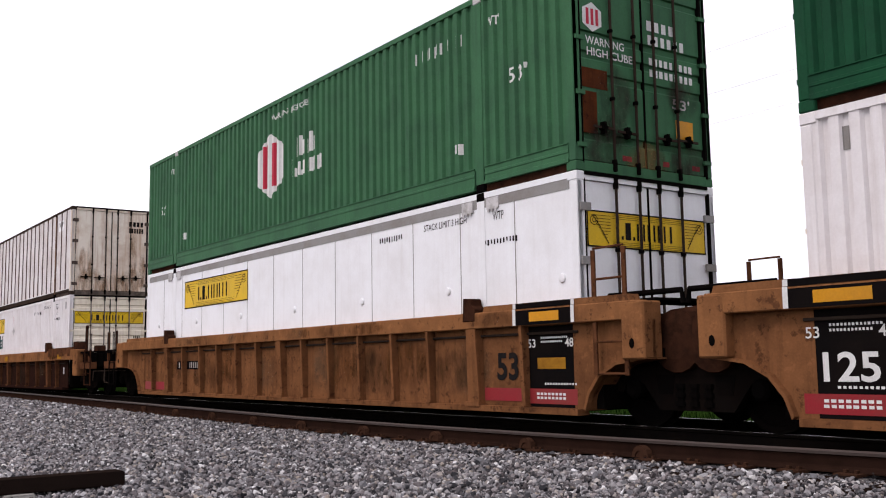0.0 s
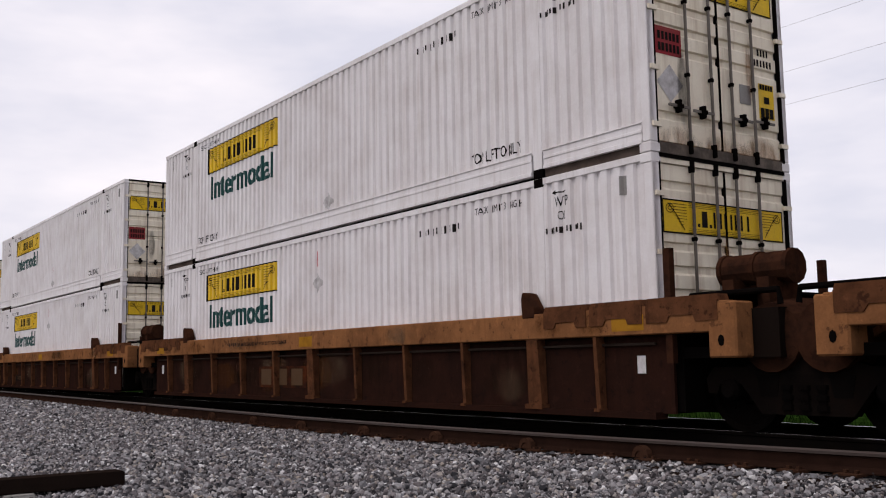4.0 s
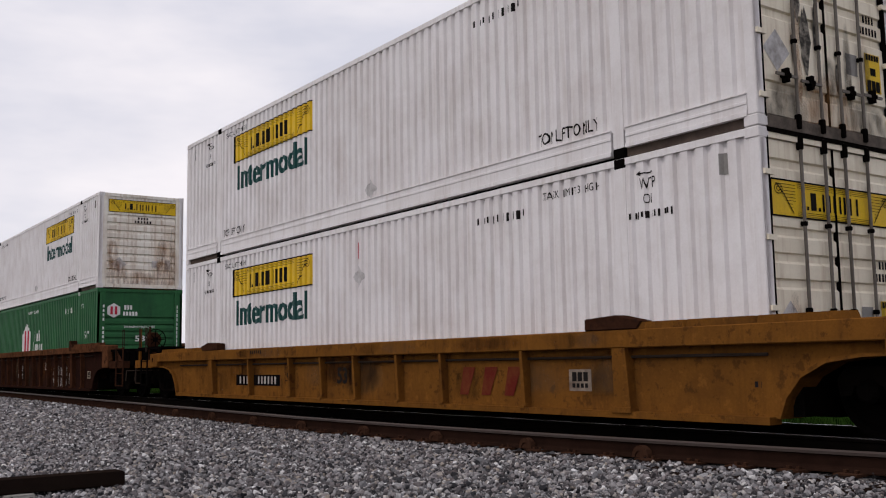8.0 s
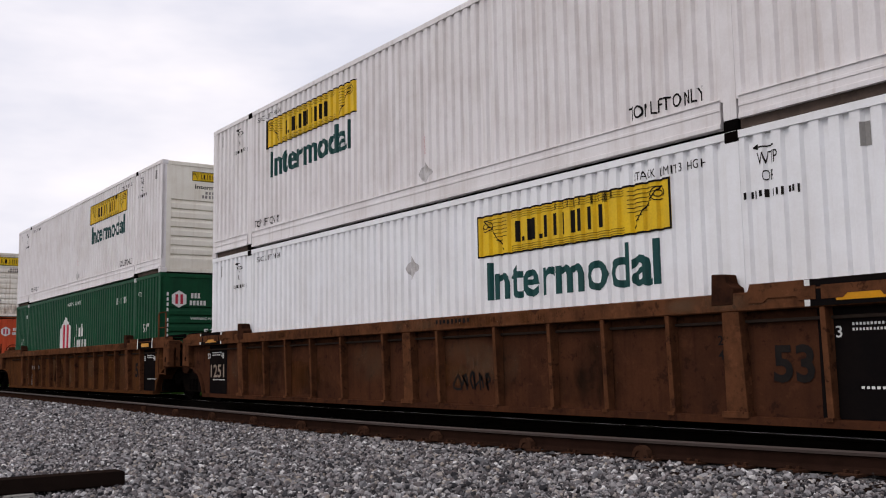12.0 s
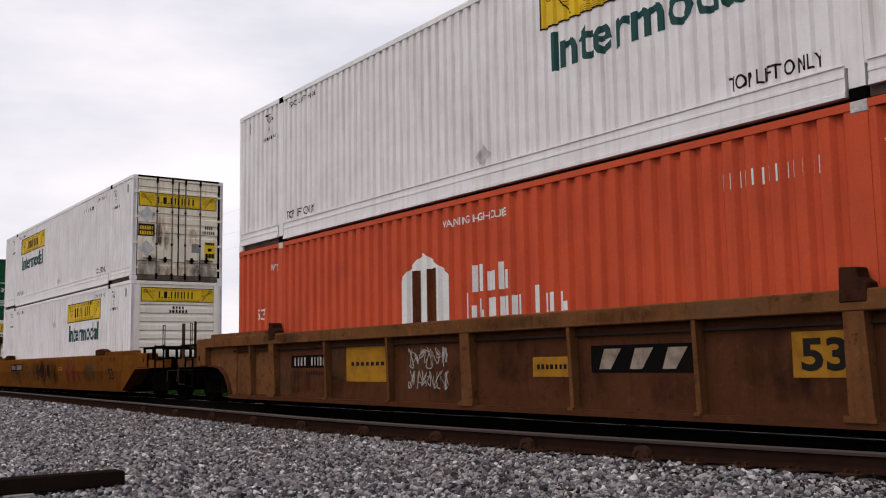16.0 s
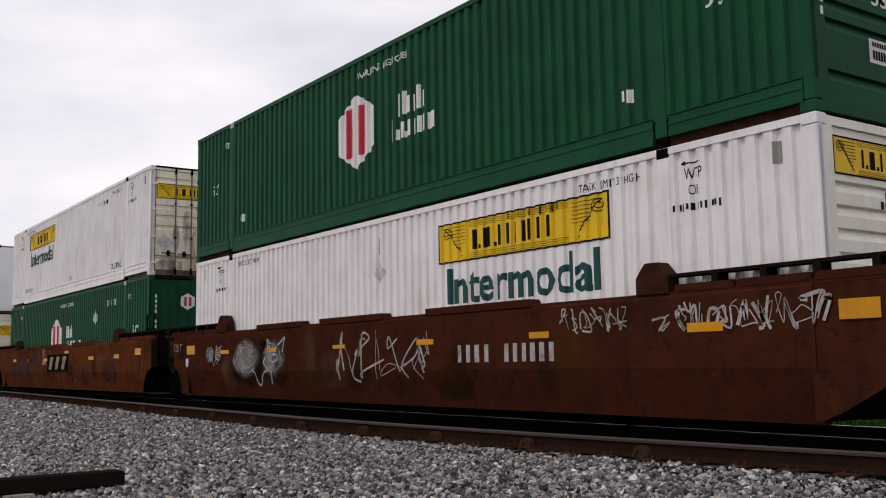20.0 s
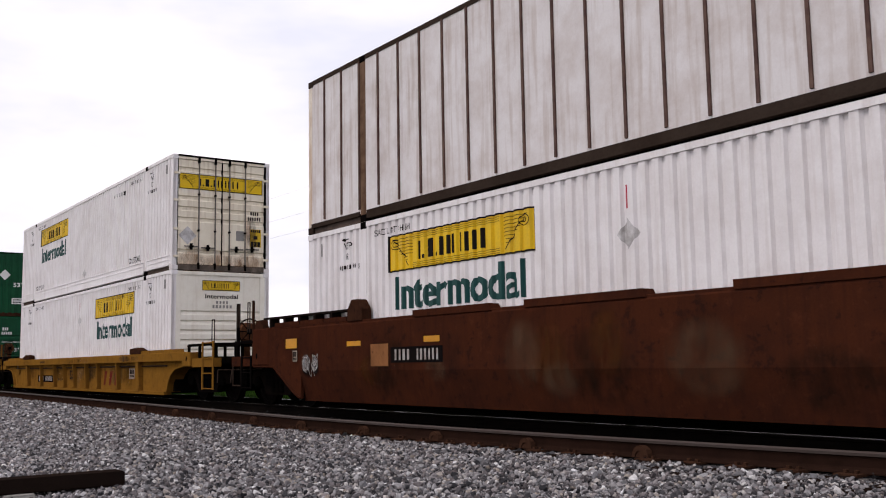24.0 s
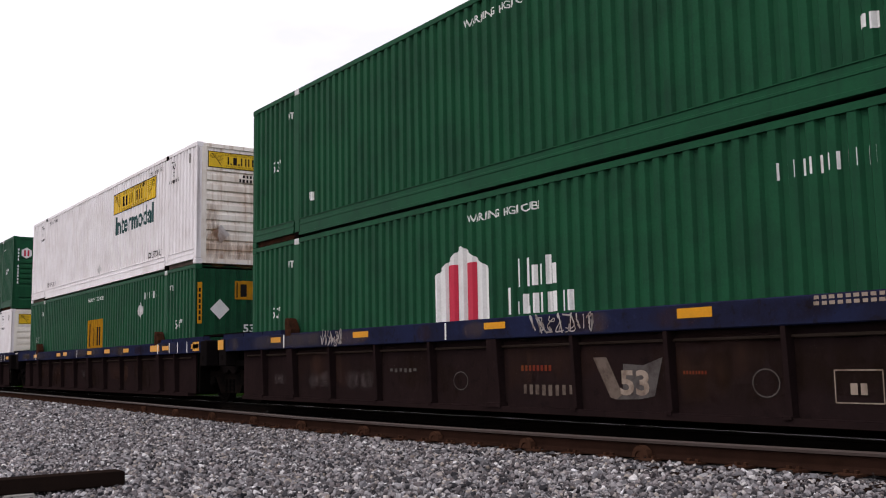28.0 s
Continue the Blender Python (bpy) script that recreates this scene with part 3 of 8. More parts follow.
def frame_parts(ob, wall, rail, lift_mat=None, corner=None, low_rail=False):
    """Corner posts, rails, castings, roof, floor and walls shared by all containers."""
    for sx in (-1, 1):
        for sy in (-1, 1):
            def post(bm, sx=sx, sy=sy):
                xa, xb = sorted((sx * (HX - 0.13), sx * HX))
                ya, yb = sorted((sy * (HY - 0.13), sy * HY))
                box(bm, xa, xb, ya, yb, 0.12, TALL - 0.12)
                bmesh.ops.bevel(bm, geom=bm.edges[:], offset=0.012, segments=1, affect="EDGES")
            part("corner_post", shared(("corner", sx, sy), "corner_post", corner or rail, post), rail, ob)
            for z in (0.0, TALL - 0.12):
                for cx, nm in ((HX, "corner_casting"), (POST + 0.09, "stacking_casting")):
                    def cast(bm, sx=sx, sy=sy, z=z, cx=cx):
                        xa, xb = sorted((sx * (cx - 0.18), sx * (cx + 0.003)))
                        ya, yb = sorted((sy * (HY - 0.16), sy * (HY + 0.004)))
                        box(bm, xa, xb, ya, yb, z, z + 0.118)
                        bmesh.ops.bevel(bm, geom=bm.edges[:], offset=0.01, segments=1, affect="EDGES")
                        yc = sy * (HY + 0.005)
                        xm = (xa + xb) / 2
                        box(bm, xm - 0.035, xm + 0.035, min(yc, yc - sy * 0.02), max(yc, yc - sy * 0.02), z + 0.035, z + 0.085)
                    part(nm, shared((nm, sx, sy, z), nm, (PLACARD if z > 1 and wall in (GREEN, GREEN_HAZED, GREEN_DARK, ORANGE) else GRIME_SHADE) if nm == "stacking_casting" else rail, cast), rail, ob)
            def lift(bm, sx=sx, sy=sy):
                xa, xb = sorted((sx * (POST - 0.085), sx * (POST + 0.085)))
                ya, yb = sorted((sy * (HY - 0.08), sy * (HY - 0.004)))
                box(bm, xa, xb, ya, yb, 0.12, TALL - 0.12)
            part("lifting_post", shared(("lift", sx, sy), "lifting_post", lift_mat or wall, lift), wall, ob)
    for sy in (-1, 1):
        def top(bm, sy=sy):
            ya, yb = sorted((sy * (HY - 0.07), sy * (HY - 0.002)))
            box(bm, -HX + 0.13, HX - 0.13, ya, yb, TALL - 0.085, TALL - 0.004)
        part("top_rail", shared(("top", sy), "top_rail", rail, top), rail, ob)
        def low(bm, sy=sy):
            if low_rail:
                prism(bm, [(sy * (HY - 0.10), z0), (sy * (HY + 0.006), z0), (sy * (HY + 0.006), 0.185), (sy * (HY - 0.10), 0.185)], 0, xa, xb)
                return
            out = [(0.013, z0), (0.013, z0 + 0.05), (0.0, z0 + 0.055), (0.0, 0.235), (0.008, 0.24), (0.008, 0.27), (0.0, 0.275), (0.0, 0.345), (0.014, 0.35), (0.014, 0.363)]
            prism(bm, [(sy * (HY - 0.10), z0)] + [(sy * (HY + a), z) for a, z in out] + [(sy * (HY - 0.10), 0.363)], 0, xa, xb)
        for xa, xb, z0 in ((-HX + 0.13, -POST - 0.12, 0.11), (-POST + 0.12, POST - 0.12, 0.045), (POST + 0.12, HX - 0.13, 0.11)):
            part("bottom_rail", shared(("low", sy, xa, low_rail), "bottom_rail", rail, low), rail, ob)
    part("roof", shared("roof", "roof", wall, lambda bm: [box(bm, -HX + 0.1, HX - 0.1, -HY + 0.06, HY - 0.06, TALL - 0.05, TALL - 0.02)] + [box(bm, -HX + 0.3 + i * 0.42, -HX + 0.5 + i * 0.42, -HY + 0.12, HY - 0.12, TALL - 0.022, TALL - 0.006) for i in range(37)]), wall, ob)
    part("floor_frame", shared("floorframe", "floor_frame", GRIME_SHADE, lambda bm: box(bm, -POST + 0.1, POST - 0.1, -HY + 0.11, HY - 0.11, 0.012, 0.16)), GRIME_SHADE, ob, "black grimy steel cross members")
    # end recesses get a dull brown that stands for their shade
    for sx in (-1, 1):
        xa, xb = sorted((sx * (POST + 0.1), sx * (HX - 0.05)))
        part("tunnel_frame", shared(("tunnel", sx), "tunnel_frame", RUST_IRON if wall in (GREEN, GREEN_HAZED, GREEN_DARK) else UNDERFRAME, lambda bm: box(bm, xa, xb, -HY + 0.045, HY - 0.045, 0.012, 0.16)), UNDERFRAME, ob, "steel end underframe, recess shade put into its dull brown")


def end_blank(bm, sx, y0=-HY + 0.12, y1=HY - 0.12, z0=0.1, z1=TALL - 0.1, inset_by=0.05):
    xa, xb = sorted((sx * (HX - inset_by - 0.05), sx * (HX - inset_by)))
    box(bm, xa, xb, y0, y1, z0, z1)


def put_on_end(bm, x, lead=1):
    """Turns a drawing in XZ (x: 0 at the near edge to WIDE) onto the leading or trailing end."""
    for v in bm.verts:
        u, z, lift = v.co.x, v.co.z, -v.co.y
        v.co = Vector((lead * (x + lift), -HY + u if lead > 0 else HY - u, z))
    return bm


GROOVES = (2.52, 1.80, 1.53, 1.26, 0.46)


def span(lead, a, b):
    """Two x places, in order, counted from the container's end face."""
    return sorted((lead * (HX + a), lead * (HX + b)))


def end_doors(ob, leaf_mat, rod_mat, lead=1, flat=False, hinge_mat=None):
    """Two door leaves with pressed grooves, locking rods in black keepers, hinges and handles."""
    xa, xb = span(lead, -0.12, 0.0)
    pale = leaf_mat in (DOOR_WHITE, DOOR_CREAM, WHITE_NEW)
    part("door_sill", shared(("dsill", lead), "door_sill", DOOR_SILL if pale else leaf_mat, lambda bm: box(bm, xa, xb, -HY + 0.13, HY - 0.13, 0.0, 0.13)), leaf_mat, ob)
    part("door_header", shared(("dhead", lead), "door_header", leaf_mat, lambda bm: box(bm, xa, xb, -HY + 0.13, HY - 0.13, TALL - 0.11, TALL - 0.05)), leaf_mat, ob)
    ta, tb = span(lead, -0.12, 0.012)
    part("header_edge", shared(("dtop", lead), "header_edge", GRIME_SHADE if pale else leaf_mat, lambda bm: box(bm, ta, tb, -HY + 0.13, HY - 0.13, TALL - 0.05, TALL - 0.004)), leaf_mat, ob, "dark roof edge over the doors")
    for s, w in ((-1, 0.018), (1, 0.05)):
        ya, yb = sorted((s * (HY - 0.126 - 0.014), s * (HY - 0.126 + w - 0.018)))
        ea, eb = span(lead, -0.05, 0.006)
        part("edge_seal", shared(("edge", lead, s), "edge_seal", GRIME_SHADE, lambda bm: box(bm, ea, eb, ya, yb, 0.1, TALL - 0.1)), GRIME_SHADE, ob, "black rubber edge seal")
    part("door_gasket", shared(("gask", lead), "door_gasket", GRIME_SHADE, lambda bm: end_blank(bm, lead, -HY + 0.125, HY - 0.125, 0.12, TALL - 0.12, 0.07)), GRIME_SHADE, ob, "black rubber gasket")
    ca, cb = span(lead, -0.07, -0.016)
    part("centre_seal", shared(("cseal", lead), "centre_seal", GRIME_SHADE, lambda bm: box(bm, ca, cb, -0.0155, 0.0155, 0.13, TALL - 0.12)), GRIME_SHADE, ob, "black rubber seal between the doors")
    for s in (-1, 1):
        def leaf(bm, s=s):
            ya, yb = (-HY + 0.143, -0.016) if s < 0 else (0.016, HY - 0.143)
            x = HX - 0.027
            pts = [(x - 0.05, 0.15), (x, 0.15)]
            for z in (() if flat else GROOVES[::-1]):
                pts += [(x, z - 0.06), (x - 0.030, z - 0.03), (x - 0.030, z + 0.045), (x, z + 0.06)]
            pts += [(x, TALL - 0.12), (x - 0.05, TALL - 0.12)]
            prism(bm, [(lead * p[0], p[1]) for p in pts], 1, ya, yb)
        door = part("door_leaf", shared(("leaf", s, lead, flat), "door_leaf", leaf_mat, leaf), leaf_mat, ob)
        for off in (0.19, 0.62):
            y = s * off
            part("lock_rod", shared(("bar", s, off, lead), "lock_rod", rod_mat, lambda bm: rod(bm, (lead * (HX + 0.012), y, 0.05), (lead * (HX + 0.012), y, TALL - 0.03), 0.019)), rod_mat, door, "steel locking rod")
            for z, h, w in ((0.03, 0.16, 0.026), (TALL - 0.19, 0.16, 0.026), (1.88, 0.05, 0.026), (0.97, 0.05, 0.026)):
                ka, kb = span(lead, -0.03, 0.04)
                def keeper(bm):
                    box(bm, ka, kb, y - w, y + w, z, z + h)
                    bmesh.ops.bevel(bm, geom=bm.edges[:], offset=0.010, segments=1, affect="EDGES")
                part("rod_keeper", shared(("keeper", s, off, lead, z), "rod_keeper", GRIME_SHADE, keeper), GRIME_SHADE, door, "black rod keeper")
            def handle(bm):
                z = 0.57 if off > 0.5 else 0.55
                ya, yb = sorted((y, y + s * 0.37))
                ha, hb = span(lead, 0.018, 0.04)
                box(bm, ha, hb, ya, yb, z, z + 0.03)
            def hub(bm):
                z = 0.57 if off > 0.5 else 0.55
                ha, hb = span(lead, -0.02, 0.055)
                ym = y + s * 0.19
                box(bm, ha, hb, ym - 0.022, ym + 0.022, z - 0.06, z + 0.09)
                box(bm, ha, hb, ym - 0.05, ym + 0.05, z - 0.01, z + 0.04)
            part("door_handle", shared(("handle", s, off, lead), "door_handle", rod_mat, handle), rod_mat, door)
            part("handle_catch", shared(("catch", s, off, lead), "handle_catch", GRIME_SHADE, hub), GRIME_SHADE, door, "black handle catch")
        for z in (0.30, 0.98, 1.70, 2.38):
            wide = 0.10 if hinge_mat else 0.065
            def hinge(bm, s=s, z=z):
                y = s * (HY - 0.11)
                ha, hb = span(lead, -0.02, 0.028)
                box(bm, ha, hb, y - wide, y + 0.075, z, z + (0.10 if hinge_mat else 0.055)) if s > 0 else box(bm, ha, hb, y - 0.075, y + wide, z, z + (0.10 if hinge_mat else 0.055))
            part("hinge", shared(("hinge", s, z, lead, bool(hinge_mat)), "hinge", hinge_mat or leaf_mat, hinge), rod_mat, door)


def end_nose(ob, mat, lead=1, grooves=(2.22, 1.985, 1.75, 1.515, 1.28, 1.045, 0.81, 0.575, 0.34), upright=False):
    """The closed end: a sheet with lying grooves set into a frame, or upright folds."""
    def sheet(bm):
        x = HX - 0.035
        if upright:
            pts = []
            k = 9
            for i in range(k):
                a = -HY + 0.12 + (WIDE - 0.24) * i / k
                p = (WIDE - 0.24) / k
                pts += [(lead * x, a), (lead * x, a + 0.4 * p), (lead * (x - 0.04), a + 0.55 * p), (lead * (x - 0.04), a + 0.85 * p)]
            pts += [(lead * x, HY - 0.12), (lead * (x - 0.1), HY - 0.12), (lead * (x - 0.1), -HY + 0.12)]
            prism(bm, pts, 2, 0.14, TALL - 0.1)
            return
        pts = [(lead * (x - 0.12), 0.1), (lead * x, 0.1)]
        for z in sorted(grooves):
            # a crease under an overhanging fold
            pts += [(lead * x, z - 0.10), (lead * (x - 0.045), z - 0.012), (lead * (x - 0.045), z), (lead * x, z + 0.014)]
        pts += [(lead * x, TALL - 0.09), (lead * (x - 0.12), TALL - 0.09)]
        prism(bm, pts, 1, -HY + 0.24, HY - 0.24)
    part("end_sheet", shared(("nose", lead, grooves, upright), "end_sheet", mat, sheet), mat, ob)
    if not upright:
        for s in (-1, 1):
            ya, yb = sorted((s * (HY - 0.245), s * (HY - 0.12)))
            ca, cb = span(lead, -0.1, -0.004)
            part("end_frame", shared(("cheeks", lead, s), "end_frame", mat, lambda bm: box(bm, ca, cb, ya, yb, 0.02, TALL - 0.02)), mat, ob)
        for z0, z1 in ((0.02, 0.13), (TALL - 0.11, TALL - 0.02)):
            ca, cb = span(lead, -0.1, -0.006)
            part("end_frame", shared(("lintel", lead, z0), "end_frame", mat, lambda bm: box(bm, ca, cb, -HY + 0.245, HY - 0.245, z0, z1)), mat, ob)


def on_end(ob, key, name, mat, draw, lift, label="", lead=1):
    k = (key, "end", mat.name, lead, lift)
    if k not in SHARED:
        bm = bmesh.new()
        draw(bm)
        SHARED[k] = mesh_of(name, put_on_end(bm, HX + lift, lead), mat)
    made = part(name, SHARED[k], mat, ob, label)
    if name == "painted_mark":
        made["kind"] = "stuff"
    return made


def sign_on_end(ob, u0, u1, z0, z1, lift=0.004, lead=1):
    key = ("endsign", u0, u1, z0, z1, lift, lead)
    if key not in SHARED:
        panel, ink = sign_shapes(u0, u1, z0, z1)
        SHARED[key] = (mesh_of("name_board", put_on_end(panel, HX + lift, lead), SIGN_YELLOW), mesh_of("board_ink", put_on_end(ink, HX + lift + 0.004, lead), INK))
    board = part("name_board", SHARED[key][0], SIGN_YELLOW, ob, "yellow painted board with black blocks and scrolls")
    part("board_ink", SHARED[key][1], INK, board, "black painted marks")


def end_stain(ob, key, mat, u0, u1, z0, z1, lift=-0.019, lead=1):
    on_end(ob, ("stain", key, u0, z0), "stain", mat, lambda bm: rect(bm, u0, u1, z0, z1), lift, "dirt stain", lead)["kind"] = "stuff"


def stains(ob, seed, lift=-0.0215):
    """Rust and soot on the doors: along the sill, and in runs below the hinges and rods."""
    rnd = random.Random(seed)
    dirty = seed in (8, 11, 15, 18)
    for k, (u0, u1) in enumerate(((0.12, 0.9), (0.75, 1.9), (1.6, 2.48))):
        end_stain(ob, (seed, k), END_SOOT if dirty and k != 1 else END_RUST, u0, u1, -0.13, (0.60 if dirty else 0.40) + rnd.uniform(-0.1, 0.15), -0.0160 + 0.0008 * k)
    for k in range(5 if dirty else 2):
        u = rnd.uniform(0.2, 2.2)
        z = rnd.uniform(0.25, 1.0)
        end_stain(ob, (seed, "run", k), END_RUST if k % 2 else END_SOOT, u, u + rnd.uniform(0.12, 0.3), z, z + rnd.uniform(0.5, 1.1), -0.0130 + 0.0008 * k)
    if seed == 8:
        def soot(bm):
            for u, z, w, h in ((0.92, 1.05, 0.10, 0.42), (0.80, 1.45, 0.06, 0.25), (1.12, 1.22, 0.05, 0.3), (0.7, 0.95, 0.05, 0.2), (1.5, 0.7, 0.05, 0.22)):
                patch(bm, [(u + w * math.cos(k * math.pi / 9) * rnd.uniform(0.6, 1.1), z + h * math.sin(k * math.pi / 9) * rnd.uniform(0.7, 1.0)) for k in range(18)], -0.0006)
        on_end(ob, "soot", "stain", SMUDGE, soot, lift + 0.001, "black soot smudges")["kind"] = "stuff"


def white_container(label, end, upper, wall=WHITE, style="ribbed", board=True, small_sign=False, seed=0, door_mat=DOOR_WHITE):
    """end: what leads, 'doors' or 'nose'. The board stands 2.8 to 6.4 m from the nose."""
    ob = thing("shipping_container", label, "container", "stacked containers")
    frame_parts(ob, wall, wall)
    for s in (-1, 1):
        part("side_wall", shared(("wall", style, s), "side_wall", wall, lambda bm: side_wall(bm, style, 0.33, TALL - 0.06, s)), wall, ob)
    x0, x1 = (HX - 6.42, HX - 2.85) if end == "nose" else (-HX + 2.75, -HX + 6.35)
    if board:
        sign_on_side(ob, style, x0, x1, 1.96, 2.55)
        words_on_side(ob, style, "Intermodal", x0 + 0.2, x1 - 0.2, 1.35, 1.88, INK_GREEN, 0.022)
    rnd = random.Random(seed)
    if upper:
        words_on_side(ob, style, "TOP LIFT ONLY", 4.62, 5.75, 0.42, 0.58, INK, 0.009)
        words_on_side(ob, style, "TOP LIFT ONLY", -5.86, -4.72, 0.42, 0.57, INK, 0.009)
    for a in (6.40, -6.79):
        words_on_side(ob, style, "WTP", a, a + 0.24, 2.47, 2.60, INK)
        on_side(ob, ("arrow", a), "painted_arrow", INK, lambda bm: (stroke(bm, [(a - 0.02, 2.655), (a + 0.2, 2.655)], 0.016), patch(bm, ((a - 0.06, 2.655), (a + 0.02, 2.625), (a + 0.02, 2.685)), -0.0005)), style, 0.004)
        words_on_side(ob, style, "OR", a + 0.05, a + 0.18, 2.30, 2.41, INK)
        blocks_on_side(ob, style, "pin", a - 0.2, a + 0.5, 2.12, 2.21, 11, INK, 3, 0.55)
    words_on_side(ob, style, "STACK LIMIT 3 HIGH", 4.66, 5.72, 2.58, 2.68, INK)
    words_on_side(ob, style, "STACK LIMIT 3 HIGH", -5.75, -4.7, 2.60, 2.70, INK)
    blocks_on_side(ob, style, "id", 3.25, 4.35, 2.40, 2.53, 10, INK, 5, 0.62)
    for a in (-POST - 1.55, POST + 1.45):
        on_side(ob, ("vent", a), "vent_cover", GASKET, lambda bm: rect(bm, a, a + 0.09, 2.45, 2.68), style, 0.006, "small grey vent cover")
    zc = 0.52 if upper else 1.98
    dx = 0.35 if upper else -0.05
    on_side(ob, ("diamond", zc), "placard_holder", PLACARD, lambda bm: patch(bm, ((dx, zc - 0.19), (dx + 0.17, zc), (dx, zc + 0.19), (dx - 0.17, zc))), style, 0.004, "worn diamond placard holder")
    if seed % 2:
        on_side(ob, ("redtick", zc), "red_tag", INK_RED, lambda bm: rect(bm, dx - 0.02, dx + 0.02, zc + 0.3, zc + 0.58), style, 0.004, "red painted tag")
    if end == "doors":
        end_doors(ob, door_mat, DOOR_ROD)
        if upper:
            sign_on_end(ob, 0.17, 2.40, 2.03, 2.42, -0.022)
        else:
            sign_on_end(ob, 0.17, 2.40, 1.96, 2.36, -0.022)
        if seed in (1, 4, 15):
            plate = INK if seed == 15 else RED_BAND
            on_end(ob, ("plate", seed), "notice_plate", plate, lambda bm: rect(bm, 0.17, 0.62, 1.20, 1.54), -0.022, "painted notice plate")
            on_end(ob, ("plateink", seed), "painted_mark", SIGN_YELLOW if seed == 15 else INK, lambda bm: (bars(bm, 0.20, 0.59, 1.38, 1.48, 6, 0.3), bars(bm, 0.20, 0.59, 1.24, 1.34, 6, 0.3, seed=2)), -0.018)
        for zc in ((0.86, 1.80) if seed == 15 else (0.86,)):
            on_end(ob, ("doordia", zc), "placard_holder", PLACARD, lambda bm: patch(bm, ((0.40, zc - 0.23), (0.63, zc), (0.40, zc + 0.23), (0.17, zc))), -0.022, "worn diamond placard holder")
        on_end(ob, "yplate", "notice_plate", SIGN_YELLOW, lambda bm: rect(bm, 2.06, 2.37, 0.66, 1.12), -0.022, "yellow and black notice plate")
        on_end(ob, "yplateink", "painted_mark", INK, lambda bm: (bars(bm, 2.08, 2.35, 1.04, 1.11, 5, 0.2), rect(bm, 2.16, 2.27, 0.86, 0.95), bars(bm, 2.08, 2.35, 0.67, 0.80, 3, 0.15, seed=4)), -0.018)
        on_end(ob, "greyplate", "notice_plate", GASKET, lambda bm: rect(bm, 1.68, 1.90, 0.80, 1.05), -0.022, "small grey notice plate")
        on_end(ob, "idblocks", "painted_mark", INK, lambda bm: (bars(bm, 2.06, 2.30, 1.48, 1.57, 4, 0.4), bars(bm, 1.98, 2.36, 1.34, 1.43, 6, 0.4, seed=2)), -0.022)
        stains(ob, seed)
        end_nose(ob, wall, -1)
    else:
        if small_sign:
            end_nose(ob, NOSE_CREAM, 1, (1.88, 1.645, 1.41, 1.175, 0.94, 0.705, 0.47))
        else:
            end_nose(ob, WHITE_STAINED if seed in (10, 14, 22) else NOSE_CREAM, 1)
        if small_sign:
            sign_on_end(ob, 0.80, 1.80, 2.40, 2.65, -0.030)
            on_end(ob, "intermodal", "lettering", INK, lambda bm: write(bm, "Intermodal", 0.88, 1.75, 2.20, 2.31, 0.02), -0.030, "painted word")
        else:
            sign_on_end(ob, 0.28, 2.36, 2.30, 2.69, -0.030)
        zi = 1.99 if small_sign else 2.03
        on_end(ob, ("noseid", zi), "painted_mark", GASKET if small_sign else INK, lambda bm: (bars(bm, 1.15, 1.5, zi + 0.08, zi + 0.15, 4, 0.4), bars(bm, 1.05, 1.6, zi - 0.03, zi + 0.05, 6, 0.4, seed=2)), -0.030)
        if seed in (10, 14, 22):
            for k, (u0, u1, z0, z1) in enumerate(((0.2, 0.9, -0.1, 0.9), (0.8, 1.7, -0.1, 0.6), (1.5, 2.45, -0.15, 1.0), (1.75, 2.1, 0.6, 1.6), (2.15, 2.42, 0.3, 2.1), (0.25, 0.6, 0.5, 1.5))):
                end_stain(ob, (seed, k), END_RUST, u0, u1, z0, z1, -0.027 + 0.0008 * k)
            on_end(ob, "nosedia", "placard_holder", PLACARD, lambda bm: patch(bm, ((0.62, 0.50), (0.84, 0.72), (0.62, 0.94), (0.40, 0.72))), -0.030, "worn diamond placard holder")
            on_end(ob, "noseplates", "notice_plate", PLACARD, lambda bm: (rect(bm, 2.02, 2.2, 0.60, 0.90), rect(bm, 1.62, 1.80, 0.66, 0.86)), -0.030, "pale notice plates")
        end_doors(ob, door_mat, GRIME_SHADE, -1)
    return ob


def name_blocks(ob, style, x, ink, z_up, z_low, more=False):
    """A two-line name shown as plain upright blocks with rounded counters left out."""
    def shapes(bm):
        def pair(a, w, z, tall, second):
            rect(bm, x + a, x + a + 0.075, z, z + tall)
            rect(bm, x + a + w - 0.075, x + a + w, z, z + second)
        for a, w, tall, second in ((0.20, 0.25, 0.38, 0.38), (0.52, 0.20, 0.27, 0.27), (0.79, 0.21, 0.38, 0.26)):
            pair(a, w, z_up, tall, second)
        for a, w, tall, second in ((0.0, 0.25, 0.36, 0.17), (0.33, 0.13, 0.26, 0.10), (0.53, 0.20, 0.26, 0.26), (0.80, 0.20, 0.26, 0.26), (1.07, 0.20, 0.26, 0.26)):
            pair(a, w, z_low, tall, second)
        if more:
            rect(bm, x + 1.56, x + 1.64, z_low, z_low + 0.36)
            pair(1.72, 0.20, z_low, 0.25, 0.25)
            pair(2.0, 0.17, z_low, 0.25, 0.12)
    on_side(ob, ("name", x, z_up, more), "painted_mark", ink, shapes, style, 0.004)


